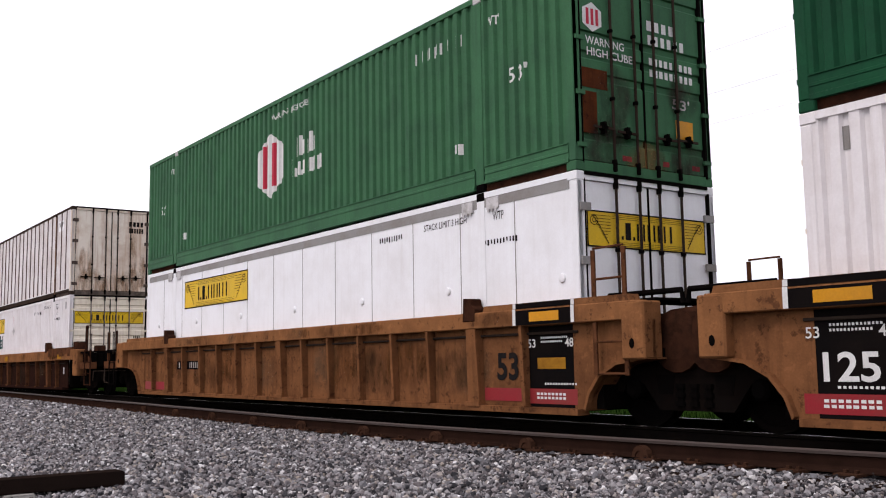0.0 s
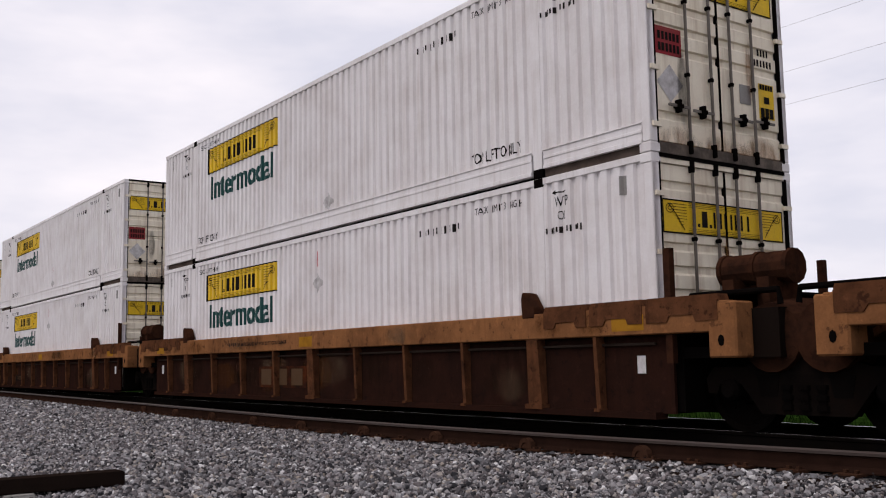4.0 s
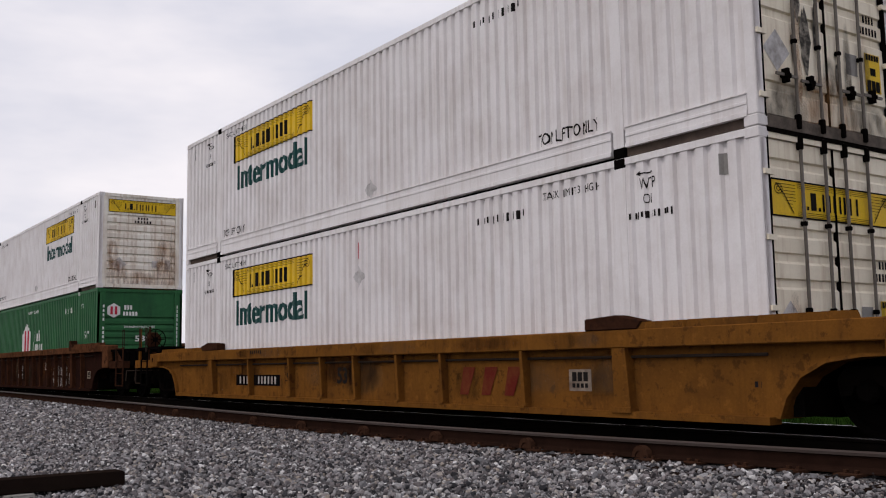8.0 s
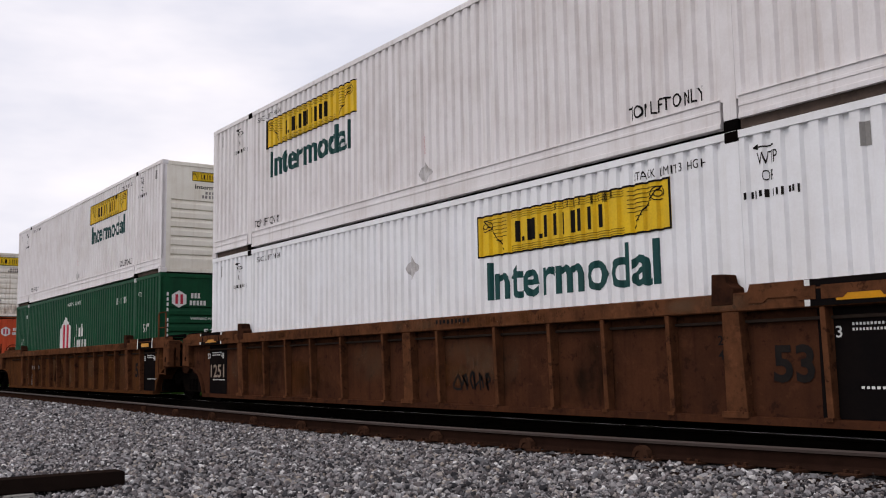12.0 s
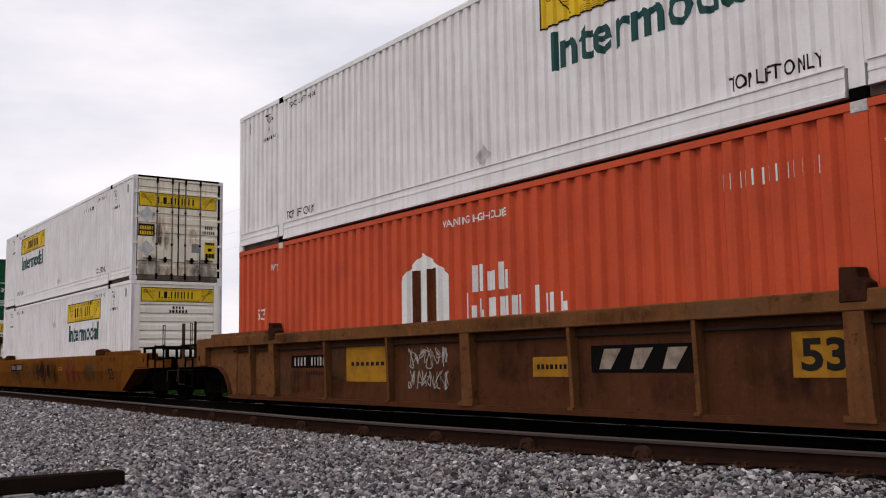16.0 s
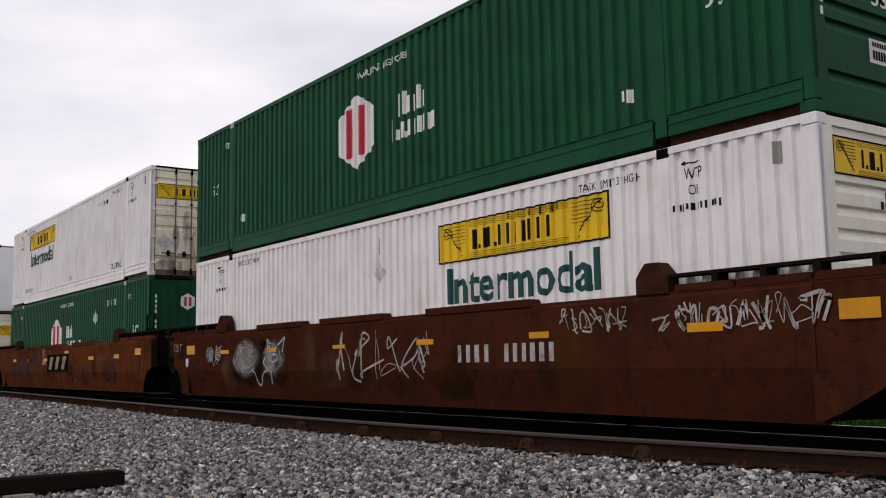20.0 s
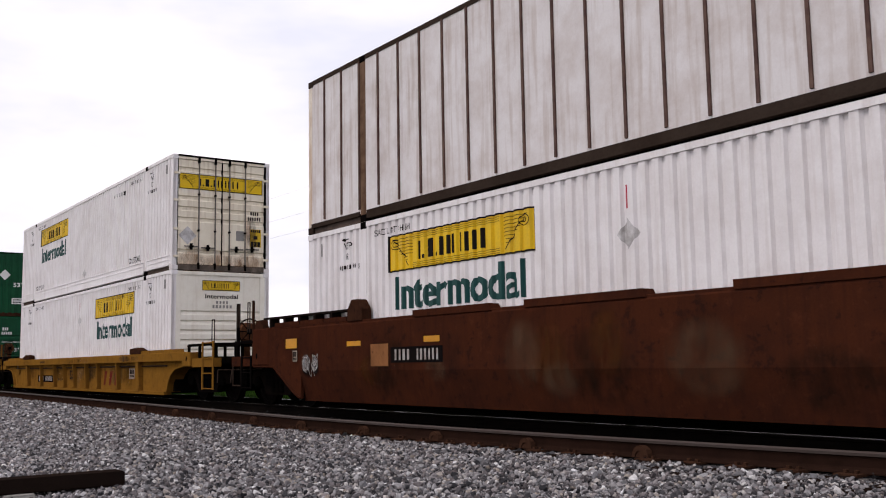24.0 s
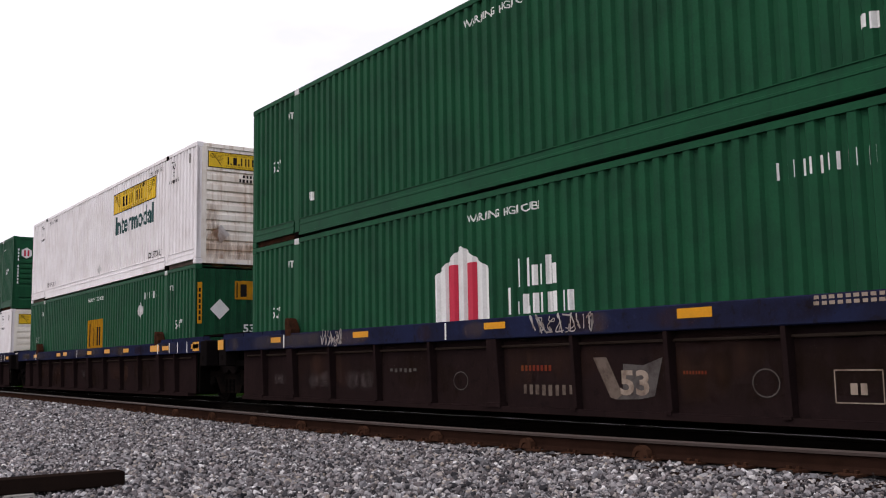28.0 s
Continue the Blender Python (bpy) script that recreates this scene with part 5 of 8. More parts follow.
def car_end(car, e, joined, top, chord, panel, chord_mat, look_of):
    """One end of a car: e +1 leads, -1 trails. joined: shares a truck with its neighbour; otherwise it has its own truck and a coupler."""
    z1 = top - chord
    smooth = look_of["kind"] == "smooth"
    worn = look_of.get("worn", chord_mat)
    open_side = look_of.get("open_end", False)
    end = 9.3 if joined else (10.05 if smooth else 9.9)
    dark_end = smooth and joined
    edge = (STEEP_ARCH if joined else SLANT_ARCH) if smooth else ROUND_ARCH
    inner = 8.0
    for s in (-1, 1):
        if not open_side:
            def arch(bm, s=s):
                pts = edge + [(end, edge[-1][1] + 0.01), (end, z1), (inner, z1), (inner, 0.2)]
                off = 0.015 if smooth else 0.135
                ya, yb = sorted((s * (SIDE - off - 0.05), s * (SIDE - off)))
                prism(bm, [(e * p[0], p[1]) for p in pts], 1, ya, yb)
            part("arch_plate", shared(("arch", e, s, round(z1, 2), end, smooth), "arch_plate", look_of.get("arch", panel), arch), panel, car)
            def flange(bm, s=s):
                line = edge + [(end, edge[-1][1] + 0.01)]
                ya, yb = sorted((s * (SIDE - 0.42), s * (SIDE - (0.0 if smooth else 0.06))))
                prism(bm, [(e * a, b) for a, b in line] + [(e * (a - 0.03), b + 0.03) for a, b in line[::-1]], 1, ya, yb)
            part("arch_flange", shared(("flange", e, s, end, smooth), "arch_flange", BLACK if dark_end else panel, flange), panel, car)
        def stub(bm, s=s):
            ya, yb = sorted((s * (SIDE - 0.30), s * (SIDE + 0.004)))
            xa, xb = sorted((e * (end - (0.36 if joined else 0.5 if not smooth else 0.7)), e * end))
            box(bm, xa, xb, ya, yb, 0.58 if open_side and not joined else 0.80, top - 0.012)
            bmesh.ops.bevel(bm, geom=bm.edges[:], offset=0.02, segments=1, affect="EDGES")
        post = part("end_post", shared(("stub", e, s, round(top, 2), end, open_side), "end_post", BLACK if dark_end else look_of.get("post", chord_mat), stub), chord_mat, car)
        def eye(bm, s=s):
            xm = e * (end - 0.19)
            ya, yb = sorted((s * (SIDE - 0.02), s * (SIDE + 0.008)))
            prism(bm, [(xm + 0.04 * math.cos(k * math.pi / 4), 0.98 + 0.06 * math.sin(k * math.pi / 4)) for k in range(8)], 1, ya, yb)
        part("jack_hole", shared(("eye", e, s, end), "jack_hole", GRIME_SHADE, eye), GRIME_SHADE, post, "black oval jacking hole")
    # bulkhead and bolster fill the open end; near black stands for deep shade
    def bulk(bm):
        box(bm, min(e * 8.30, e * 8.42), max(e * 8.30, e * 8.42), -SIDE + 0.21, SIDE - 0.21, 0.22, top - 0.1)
    part("end_bulkhead", shared(("bulk", e, round(top, 2)), "end_bulkhead", GRIME_SHADE, bulk), GRIME_SHADE, car, "black end bulkhead")
    part("body_bolster", shared(("bolst", e, end), "body_bolster", GRIME_SHADE, lambda bm: (box(bm, min(e * 8.42, e * (end - 0.02)), max(e * 8.42, e * (end - 0.02)), -SIDE + 0.21, SIDE - 0.21, 0.80, 0.92),
                                                                                    box(bm, min(e * 8.42, e * (end - 0.02)), max(e * 8.42, e * (end - 0.02)), -0.45, 0.45, 0.40, 0.81))), GRIME_SHADE, car, "black body bolster")
    for s in (-1, 1):
        part("deck_brace", shared(("brace", e, s, round(top, 2)), "deck_brace", worn, lambda bm: prism(bm, [(e * 8.4, top - 0.12), (e * 9.2, 0.9), (e * 9.2, 0.98), (e * 8.4, top - 0.02)], 1, s * 0.9 - 0.05, s * 0.9 + 0.05)), chord_mat, car)
    if joined and open_side and e > 0 and worn is not BLACK:
        def valve(bm):
            rod(bm, (8.62, -0.75, top + 0.36), (9.5, -0.75, top + 0.36), 0.17, 12)
            for x in (8.62, 9.05, 9.46):
                rod(bm, (x, -0.75, top + 0.36), (x + 0.05, -0.75, top + 0.36), 0.19, 12)
        part("brake_cylinder", shared(("valve", round(top, 2)), "brake_cylinder", RUST_IRON, valve), RUST_IRON, car, "rusty brake cylinder")
        for xa in (8.75, 9.2):
            part("cylinder_bracket", shared(("valveb", round(top, 2), xa), "cylinder_bracket", RUST_IRON, lambda bm: box(bm, xa, xa + 0.15, -1.0, -0.5, top - 0.15, top + 0.25)), RUST_IRON, car)
        for s in (-1, 1):
            part("corner_stake", shared(("jstake", s), "corner_stake", RUST_IRON, lambda bm: box(bm, 8.33, 8.42, s * 1.42 - 0.04, s * 1.42 + 0.04, 0.75, top + 0.62)), RUST_IRON, car, "rusty upright stake")
            part("end_plate", shared(("jplate", s), "end_plate", STEEL, lambda bm: box(bm, 9.28, 9.62, s * 1.1 - 0.14, s * 1.1 + 0.14, 0.80, 1.30)), STEEL, car, "dark rusty joint plate")
    if joined:
        def drum(bm):
            prof = [(-0.72, 0.20), (-0.70, 0.34), (-0.4, 0.40), (0.4, 0.40), (0.70, 0.34), (0.72, 0.20)]
            lathe(bm, [(a * 1.6, r * 1.05) for a, r in prof], (e * 9.42, 1.0), 18)
        iron = BLACK if worn is BLACK else RUST_IRON
        part("joint_drum", shared(("drum", e), "joint_drum", iron, drum), iron, car, "black articulation drum" if iron is BLACK else "rusty articulation drum")
        for y in (-1.22, 1.22):
            def crossing(bm):
                tube(bm, [(e * 8.48, y, top - 0.06), (e * 8.50, y, top + 0.09), (e * 9.62, y, top + 0.09), (e * 9.64, y, top - 0.06)], 0.033, 8)
            part("crossing_rail", shared(("crossing", e, y, round(top, 2)), "crossing_rail", GRIME_SHADE, crossing), GRIME_SHADE, car, "black round rail over the joint")
        if e > 0 and look_of.get("end_ladder", True):
            ladder(car, 8.077 + 0.66, -1, 0.62, 2.1, worn if not smooth else GRIME_SHADE, 0.5, 0.37)
            ladder(car, 8.077 + 0.66, 1, 0.62, 2.1, worn if not smooth else GRIME_SHADE, 0.5, 0.37)
        part("walkway", shared(("jgrate", e), "walkway", GRIME_SHADE, lambda bm: box(bm, min(e * 8.5, e * 9.25), max(e * 8.5, e * 9.25), -1.25, 1.25, top + 0.0, top + 0.03)), GRIME_SHADE, car, "black grating walkway")
    else:
        truck(car, e * 9.85)
        part("centre_sill", shared(("csill", e), "centre_sill", GRIME_SHADE, lambda bm: box(bm, min(e * 9.8, e * 11.4), max(e * 9.8, e * 11.4), -0.34, 0.34, 0.55, 0.98)), GRIME_SHADE, car, "black centre sill")
        part("end_platform", shared(("deck", e), "end_platform", GRIME_SHADE, lambda bm: box(bm, min(e * 9.5, e * 11.22), max(e * 9.5, e * 11.22), -1.28, 1.28, 0.86, 0.93)), GRIME_SHADE, car, "black end platform")
        for s in (-1, 1):
            ya, yb = sorted((s * 1.28, s * 1.45))
            part("end_beam", shared(("ebeam", e, s), "end_beam", worn, lambda bm: box(bm, min(e * (end - 0.02), e * 11.2), max(e * (end - 0.02), e * 11.2), ya, yb, 0.79, 0.985)), chord_mat, car)
        def grating(bm):
            for k in range(11):
                xa = 9.55 + k * 0.15
                box(bm, min(e * xa, e * (xa + 0.11)), max(e * xa, e * (xa + 0.11)), -1.4, -0.75, 1.28, 1.31)
                box(bm, min(e * xa, e * (xa + 0.11)), max(e * xa, e * (xa + 0.11)), 0.75, 1.4, 1.28, 1.31)
            for y in (-1.38, -0.78, 0.78, 1.38):
                box(bm, min(e * 9.5, e * 11.22), max(e * 9.5, e * 11.22), y - 0.025, y + 0.025, 1.25, 1.29)
                for xa in (9.55, 10.2, 11.15):
                    box(bm, e * xa - 0.03, e * xa + 0.03, y - 0.025, y + 0.025, 0.9, 1.27)
            box(bm, min(e * 10.9, e * 11.4), max(e * 10.9, e * 11.4), -1.4, 1.4, 1.22, 1.25)
        part("walkway", shared(("grate", e), "walkway", GRIME_SHADE, grating), GRIME_SHADE, car, "black grating walkway on posts")["kind"] = "stuff"
        def coupler(bm):
            box(bm, min(e * 11.3, e * 11.62), max(e * 11.3, e * 11.62), -0.10, 0.10, 0.66, 0.86)
            prism(bm, [(e * 11.55, -0.2), (e * 11.55, 0.18), (e * 11.78, 0.2), (e * 11.82, 0.02), (e * 11.72, -0.05), (e * 11.80, -0.2)], 2, 0.62, 0.90)
        part("coupler", shared(("coup", e), "coupler", STEEL, coupler), STEEL, car, "dark steel knuckle coupler")
        def hose(bm):
            pts = [(e * (11.30 + 0.055 * k), -0.35, 0.72 - 0.40 * math.sin(math.pi * k / 9)) for k in range(10)]
            tube(bm, pts, 0.025, 6)
        part("air_hose", shared(("hose", e), "air_hose", GRIME_SHADE, hose), GRIME_SHADE, car, "black rubber air hose")
        part("hose_coupling", shared(("gland", e), "hose_coupling", INK_WHITE, lambda bm: rod(bm, (e * 11.58, -0.37, 0.30), (e * 11.58, -0.37, 0.42), 0.035, 8)), INK_WHITE, car, "pale metal hose coupling")
        def lever(bm):
            rod(bm, (e * 11.3, -1.4, 0.72), (e * 11.3, -0.1, 0.72), 0.014, 6)
            rod(bm, (e * 11.3, -1.4, 0.72), (e * 11.32, -1.42, 0.45), 0.014, 6)
        part("cut_lever", shared(("lever", e), "cut_lever", PIPE, lever), PIPE, car, "bent uncoupling lever")
        rails = worn if not smooth else GRIME_SHADE
        stake = look_of.get("stake", 1.8)
        if e > 0:
            for s in (-1, 1):
                ladder(car, e * 10.87, s, 0.30, 1.34, RUST_IRON if open_side else rails, 0.6, 0.33)
                if open_side:
                    part("corner_stake", shared(("ostake", s), "corner_stake", RUST_IRON, lambda bm: prism(bm, [(10.34, 0.93), (10.43, 0.93), (10.43, 1.98), (10.50, 2.03), (10.46, 2.08), (10.36, 2.05)], 1, s * 1.36 - 0.035, s * 1.36 + 0.035)), RUST_IRON, car, "rusty upright stake with a bent top")
                    part("deck_box", shared(("dbox", s), "deck_box", RUST_IRON, lambda bm: box(bm, 9.0, 9.42, s * 1.22 - 0.16, s * 1.22 + 0.16, top - 0.02, top + 0.24)), RUST_IRON, car, "rusty steel box on the deck")
                    part("deck_box", shared(("dbox2", s), "deck_box", RUST_IRON, lambda bm: box(bm, 10.75, 11.1, s * 1.12 - 0.12, s * 1.12 + 0.12, 1.31, 1.47)), RUST_IRON, car, "rusty steel box on the walkway")
                grab_iron(car, e * 11.05, s, 1.3, 1.80, PIPE)
        else:
            for s in (-1, 1):
                part("corner_stake", shared(("stake", e, s, stake), "corner_stake", rails, lambda bm: box(bm, min(e * 11.05, e * 11.11), max(e * 11.05, e * 11.11), s * 1.36 - 0.03, s * 1.36 + 0.03, 0.8, stake)), rails, car)
                grab_iron(car, e * 11.02 + 0.1, s, stake - 0.5, stake - 0.02, PIPE, 0.1)
                ladder(car, e * 10.45, s, 0.34, 1.0, GRIME_SHADE, 0.45, 0.3)
                part("thin_stake", shared(("thinstake", s, stake), "thin_stake", RUST_IRON, lambda bm: box(bm, e * 10.29 - 0.022, e * 10.29 + 0.022, s * 1.38 - 0.022, s * 1.38 + 0.022, 0.93, stake + 0.02)), RUST_IRON, car, "thin rusty upright stake")
                grab_iron(car, e * 10.29 - 0.14, s, stake - 0.62, stake - 0.02, PIPE, 0.1)
                if smooth and top > 1.4:
                    ca, cb = sorted((e * 10.04, e * 10.78))
                    ya, yb = sorted((s * 1.24, s * 1.36))
                    part("end_channel", shared(("channel", s), "end_channel", RUST_IRON, lambda bm: box(bm, ca, cb, ya, yb, 1.24, 1.32)), RUST_IRON, car, "rusty steel channel")
                    def bracket(bm, s=s):
                        pts = [(9.72, top - 0.03), (10.12, top - 0.10), (10.14, top + 0.09), (10.06, top + 0.16), (9.80, top + 0.17)]
                        ya, yb = sorted((s * 1.30, s * 1.42))
                        prism(bm, [(e * a, b) for a, b in pts], 1, ya, yb)
                    part("corner_bracket", shared(("bracket", s, e), "corner_bracket", RUST_IRON, bracket), RUST_IRON, car, "rusty corner bracket")
                def step(bm, s=s):
                    pts = [(e * 10.75, 0.85), (e * 10.75, 0.40), (e * 11.15, 0.40), (e * 11.15, 0.85)]
                    for (ax, az), (bx, bz) in zip(pts, pts[1:]):
                        rod(bm, (ax, s * 1.44, az), (bx, s * 1.44, bz), 0.014, 6)
                part("stirrup_step", shared(("step", e, s), "stirrup_step", PIPE, step), PIPE, car)
        if look_of.get("brake", 0) == e:
            hand_brake(car, e * (9.6 if open_side else 10.72), 1.72 if open_side else 2.08 if smooth and top > 1.4 else 1.56, worn if worn in (RUST_TAN, RUST_IRON) else RUST_TAN)
    if smooth and top > 1.4:
        # a raised hand rail on posts along the end of the side
        for s in (-1, 1):
            def raised(bm, s=s):
                xa, xb = sorted((e * 6.3, e * 9.6))
                ya, yb = sorted((s * (SIDE - 0.2), s * (SIDE - 0.02)))
                box(bm, xa, xb, ya, yb, top + 0.16, top + 0.195)
                for x in (6.9, 7.5, 8.1, 8.7, 9.3):
                    box(bm, e * x - 0.04, e * x + 0.04, ya, yb, top - 0.01, top + 0.165)
            part("guard_rail", shared(("raised", e, s, top), "guard_rail", STEEL, raised), STEEL, car, "dark raised guard rail on posts")
        if e > 0 and not joined:
            part("air_tank", shared("tank", "air_tank", STEEL, lambda bm: rod(bm, (9.75, -1.15, 1.83), (10.6, -1.15, 1.83), 0.19, 14)), STEEL, car, "brown air tank")
            part("tank_bracket", shared("tankb", "tank_bracket", GRIME_SHADE, lambda bm: box(bm, 9.9, 10.4, -1.25, -1.05, top - 0.1, 1.66)), GRIME_SHADE, car)


def well_car(label, look_of):
    """look_of: kind, top (height of the chord), chord (its depth), ribs, panel, rib, cap (materials), lead and trail (joined ends)."""
    car = thing("well_car", label, "railcar", "well cars of the train")
    kind, top, chord = look_of["kind"], look_of["top"], look_of["chord"]
    panel, rib_mat, cap = look_of["panel"], look_of["rib"], look_of["cap"]
    z1 = top - chord
    for s in (-1, 1):
        if kind == "ribbed":
            reach = 8.33 if look_of.get("open_end") else 8.0
            def sheet(bm, s=s):
                ya, yb = sorted((s * (SIDE - 0.185), s * (SIDE - 0.145)))
                box(bm, -reach, reach, ya, yb, 0.2, z1)
            part("side_sheet", shared(("sheet", s, round(z1, 2), reach), "side_sheet", panel, sheet), panel, car)
            def sill(bm, s=s):
                ya, yb = sorted((s * (SIDE - 0.22), s * (SIDE - 0.03)))
                box(bm, -8.15, 8.15, ya, yb, 0.14, 0.215)
            part("bottom_sill", shared(("sill", s), "bottom_sill", panel, sill), panel, car)
            def cap_bar(bm, s=s):
                ya, yb = sorted((s * (SIDE - 0.19), s * SIDE))
                box(bm, -9.2 if look_of["trail"] else -9.46, 9.2 if look_of["lead"] else 9.46, ya, yb, z1, top)
                bmesh.ops.bevel(bm, geom=bm.edges[:], offset=0.012, segments=1, affect="EDGES")
            part("top_chord", shared(("cap", s, round(z1, 2), round(top, 2), look_of["lead"], look_of["trail"]), "top_chord", cap, cap_bar), cap, car)
            def pipe(bm, s=s):
                rod(bm, (-8.1, s * (SIDE - 0.12), z1 - 0.10), (8.1, s * (SIDE - 0.12), z1 - 0.10), 0.018, 6)
            part("train_pipe", shared(("pipe", s, round(z1, 2)), "train_pipe", PIPE, pipe), PIPE, car, "thin grey brake pipe")
            for d in look_of["ribs"]:
                main = min(abs(d - 2.0), abs(d - 14.15), abs(d - 8.05) if look_of["ribs"] not in (EVEN, BROAD) else 9.0) < 0.12
                def rib(bm, s=s, main=main):
                    w = 0.13 if main else 0.034
                    lo, hi = sorted((s * (SIDE - 0.15), s * (SIDE - 0.008)))
                    lo2, hi2 = sorted((s * (SIDE - 0.15), s * (SIDE - 0.05)))
                    v = [bm.verts.new(p) for p in ((-w, lo2, 0.2), (w, lo2, 0.2), (w, hi2, 0.2), (-w, hi2, 0.2), (-w * 0.8, lo, z1), (w * 0.8, lo, z1), (w * 0.8, hi, z1), (-w * 0.8, hi, z1))]
                    for f in ((3, 2, 1, 0), (4, 5, 6, 7), (0, 1, 5, 4), (1, 2, 6, 5), (2, 3, 7, 6), (3, 0, 4, 7)):
                        bm.faces.new([v[i] for i in f])
                    ya, yb = sorted((s * (SIDE - 0.15), s * (SIDE - 0.01)))
                    box(bm, -w - (0.03 if main else 0.01), w + (0.03 if main else 0.01), ya, yb, 0.2, 0.26 if main else 0.235)
                part("rib", shared(("rib", s, main, round(z1, 2)), "rib", rib_mat, rib), rib_mat, car, at=Matrix.Translation((HX - d, 0, 0)))
        else:
            fold = look_of["fold"]
            def skin(bm, s=s):
                pts = [(s * (SIDE - 0.02), top - 0.03), (s * SIDE, top - 0.06), (s * SIDE, fold), (s * (SIDE - 0.13), 0.16), (s * (SIDE - 0.2), 0.16), (s * (SIDE - 0.06), fold), (s * (SIDE - 0.10), top - 0.03)]
                prism(bm, pts, 0, -8.05, 8.05)
            part("side_sheet", shared(("skin", s, round(top, 2), fold), "side_sheet", panel, skin), panel, car)
            def cap_bar(bm, s=s):
                ya, yb = sorted((s * (SIDE - 0.20), s * (SIDE - 0.015)))
                box(bm, -9.2 if look_of["trail"] else -9.46, 9.2 if look_of["lead"] else 9.46, ya, yb, top - 0.05, top)
                bmesh.ops.bevel(bm, geom=bm.edges[:], offset=0.01, segments=1, affect="EDGES")
            part("top_chord", shared(("scap", s, round(top, 2), look_of["lead"], look_of["trail"]), "top_chord", cap, cap_bar), cap, car)
        for e in (-1, 1):
            def guide(bm, s=s, e=e):
                ya, yb = sorted((s * (HY + 0.02), s * (SIDE + 0.01)))
                xm = e * 6.05
                if kind == "smooth" and top > 1.4:
                    prism(bm, [(xm - 0.24, top - 0.02), (xm + 0.24, top - 0.02), (xm + 0.24, top + 0.18), (xm + 0.1, top + 0.34), (xm - 0.1, top + 0.34), (xm - 0.24, top + 0.18)], 1, ya, yb)
                elif top < 1.3:
                    prism(bm, [(xm - e * 0.42, top), (xm + e * 0.42, top), (xm + e * 0.5, top + 0.09), (xm + e * 0.1, top + 0.17), (xm - e * 0.42, top + 0.14)], 1, ya, yb)
                elif look_of.get("open_end"):
                    prism(bm, [(xm - 0.10, top - 0.05), (xm + 0.14, top - 0.05), (xm + 0.13, top + 0.08), (xm + 0.0, top + 0.27), (xm - 0.09, top + 0.29), (xm - 0.12, top + 0.2)], 1, ya, yb)
                else:
                    prism(bm, [(xm - 0.15, top - 0.12), (xm + 0.13, top - 0.12), (xm + 0.14, top + 0.06), (xm + 0.05, top + 0.10), (xm + 0.05, top + 0.20), (xm - 0.13, top + 0.21)], 1, ya, yb)
                bmesh.ops.bevel(bm, geom=bm.edges[:], offset=0.012, segments=1, affect="EDGES")
            part("load_guide", shared(("guide", s, e, round(top, 2), look_of.get("open_end", False)), "load_guide", RUST_IRON, guide), cap, car, "worn steel container guide")
            def shelf(bm, s=s, e=e):
                ya, yb = sorted((s * (HY + 0.03), s * (SIDE - 0.01)))
                xa, xb = sorted((e * p0, e * p1))
                prism(bm, [(xa, top - 0.005), (xb, top - 0.005), (xb - 0.03, top + 0.075), (xa + 0.03, top + 0.075)], 1, ya, yb)
                if "lip" in look_of:
                    # hanging lip over the chord, with notches burnt out of its lower edge
                    za, zm, xm = top - 0.62 * chord, top - 0.40 * chord, (xa + xb) / 2
                    ya, yb = sorted((s * (SIDE - 0.02), s * (SIDE + 0.012)))
                    prism(bm, [(xa + 0.02, za), (xm - 0.2, za), (xm - 0.15, zm), (xm + 0.17, zm), (xm + 0.2, za), (xb - 0.02, za), (xb - 0.02, top + 0.012), (xa + 0.02, top + 0.012)], 1, ya, yb)
            for p0, p1 in ((6.35, 7.15), (7.17, 8.05), (8.07, 9.1)):
                part("shelf_plate", shared(("shelf", s, e, p0, round(top, 2), round(chord, 2), "lip" in look_of), "shelf_plate", look_of.get("lip", cap), shelf), cap, car)
        if kind == "smooth" and top > 1.4:
            for xa, xb in ((-4.3, -2.4), (-1.7, 0.4), (1.6, 4.0)):
                ya, yb = sorted((s * (HY + 0.02), s * (SIDE + 0.012)))
                part("lip_plate", shared(("lip", s, xa), "lip_plate", cap, lambda bm: prism(bm, [(xa, top - 0.03), (xb, top - 0.03), (xb - 0.06, top + 0.07), (xa, top + 0.07)], 1, ya, yb)), cap, car)
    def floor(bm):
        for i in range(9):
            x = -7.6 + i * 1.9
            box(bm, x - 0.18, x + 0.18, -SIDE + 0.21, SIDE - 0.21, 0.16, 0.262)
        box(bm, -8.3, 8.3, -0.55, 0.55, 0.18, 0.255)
    part("well_floor", shared("floor", "well_floor", GRIME_SHADE, floor), GRIME_SHADE, car, "black cross bearers")
    for e, key in ((1, "lead"), (-1, "trail")):
        car_end(car, e, look_of[key], top, chord if kind == "ribbed" else 0.045, panel, cap, look_of)
    if look_of.get("own_truck"):
        truck(car, -9.75)
    return car


# ---- the ground ----
ground_bm = bmesh.new()
for x0, x1, nx in ((-1500, 1500, 60),):
    ys = [-1500, -400, -100, -30, -8, -2, 0.4, 2, 5, 8, 11.6, 12.6, 16, 24, 40, 80, 160, 400, 900, 1800]
    xs = [x0 + (x1 - x0) * i / nx for i in range(nx + 1)]
    grid = [[ground_bm.verts.new((x, y, -0.62 + (0.05 * math.sin(x * 0.07) * math.cos(y * 0.11) if abs(y - 6) > 12 else 0.0))) for y in ys] for x in xs]
    for a, b in zip(grid, grid[1:]):
        for i in range(len(ys) - 1):
            ground_bm.faces.new((a[i], b[i], b[i + 1], a[i + 1]))
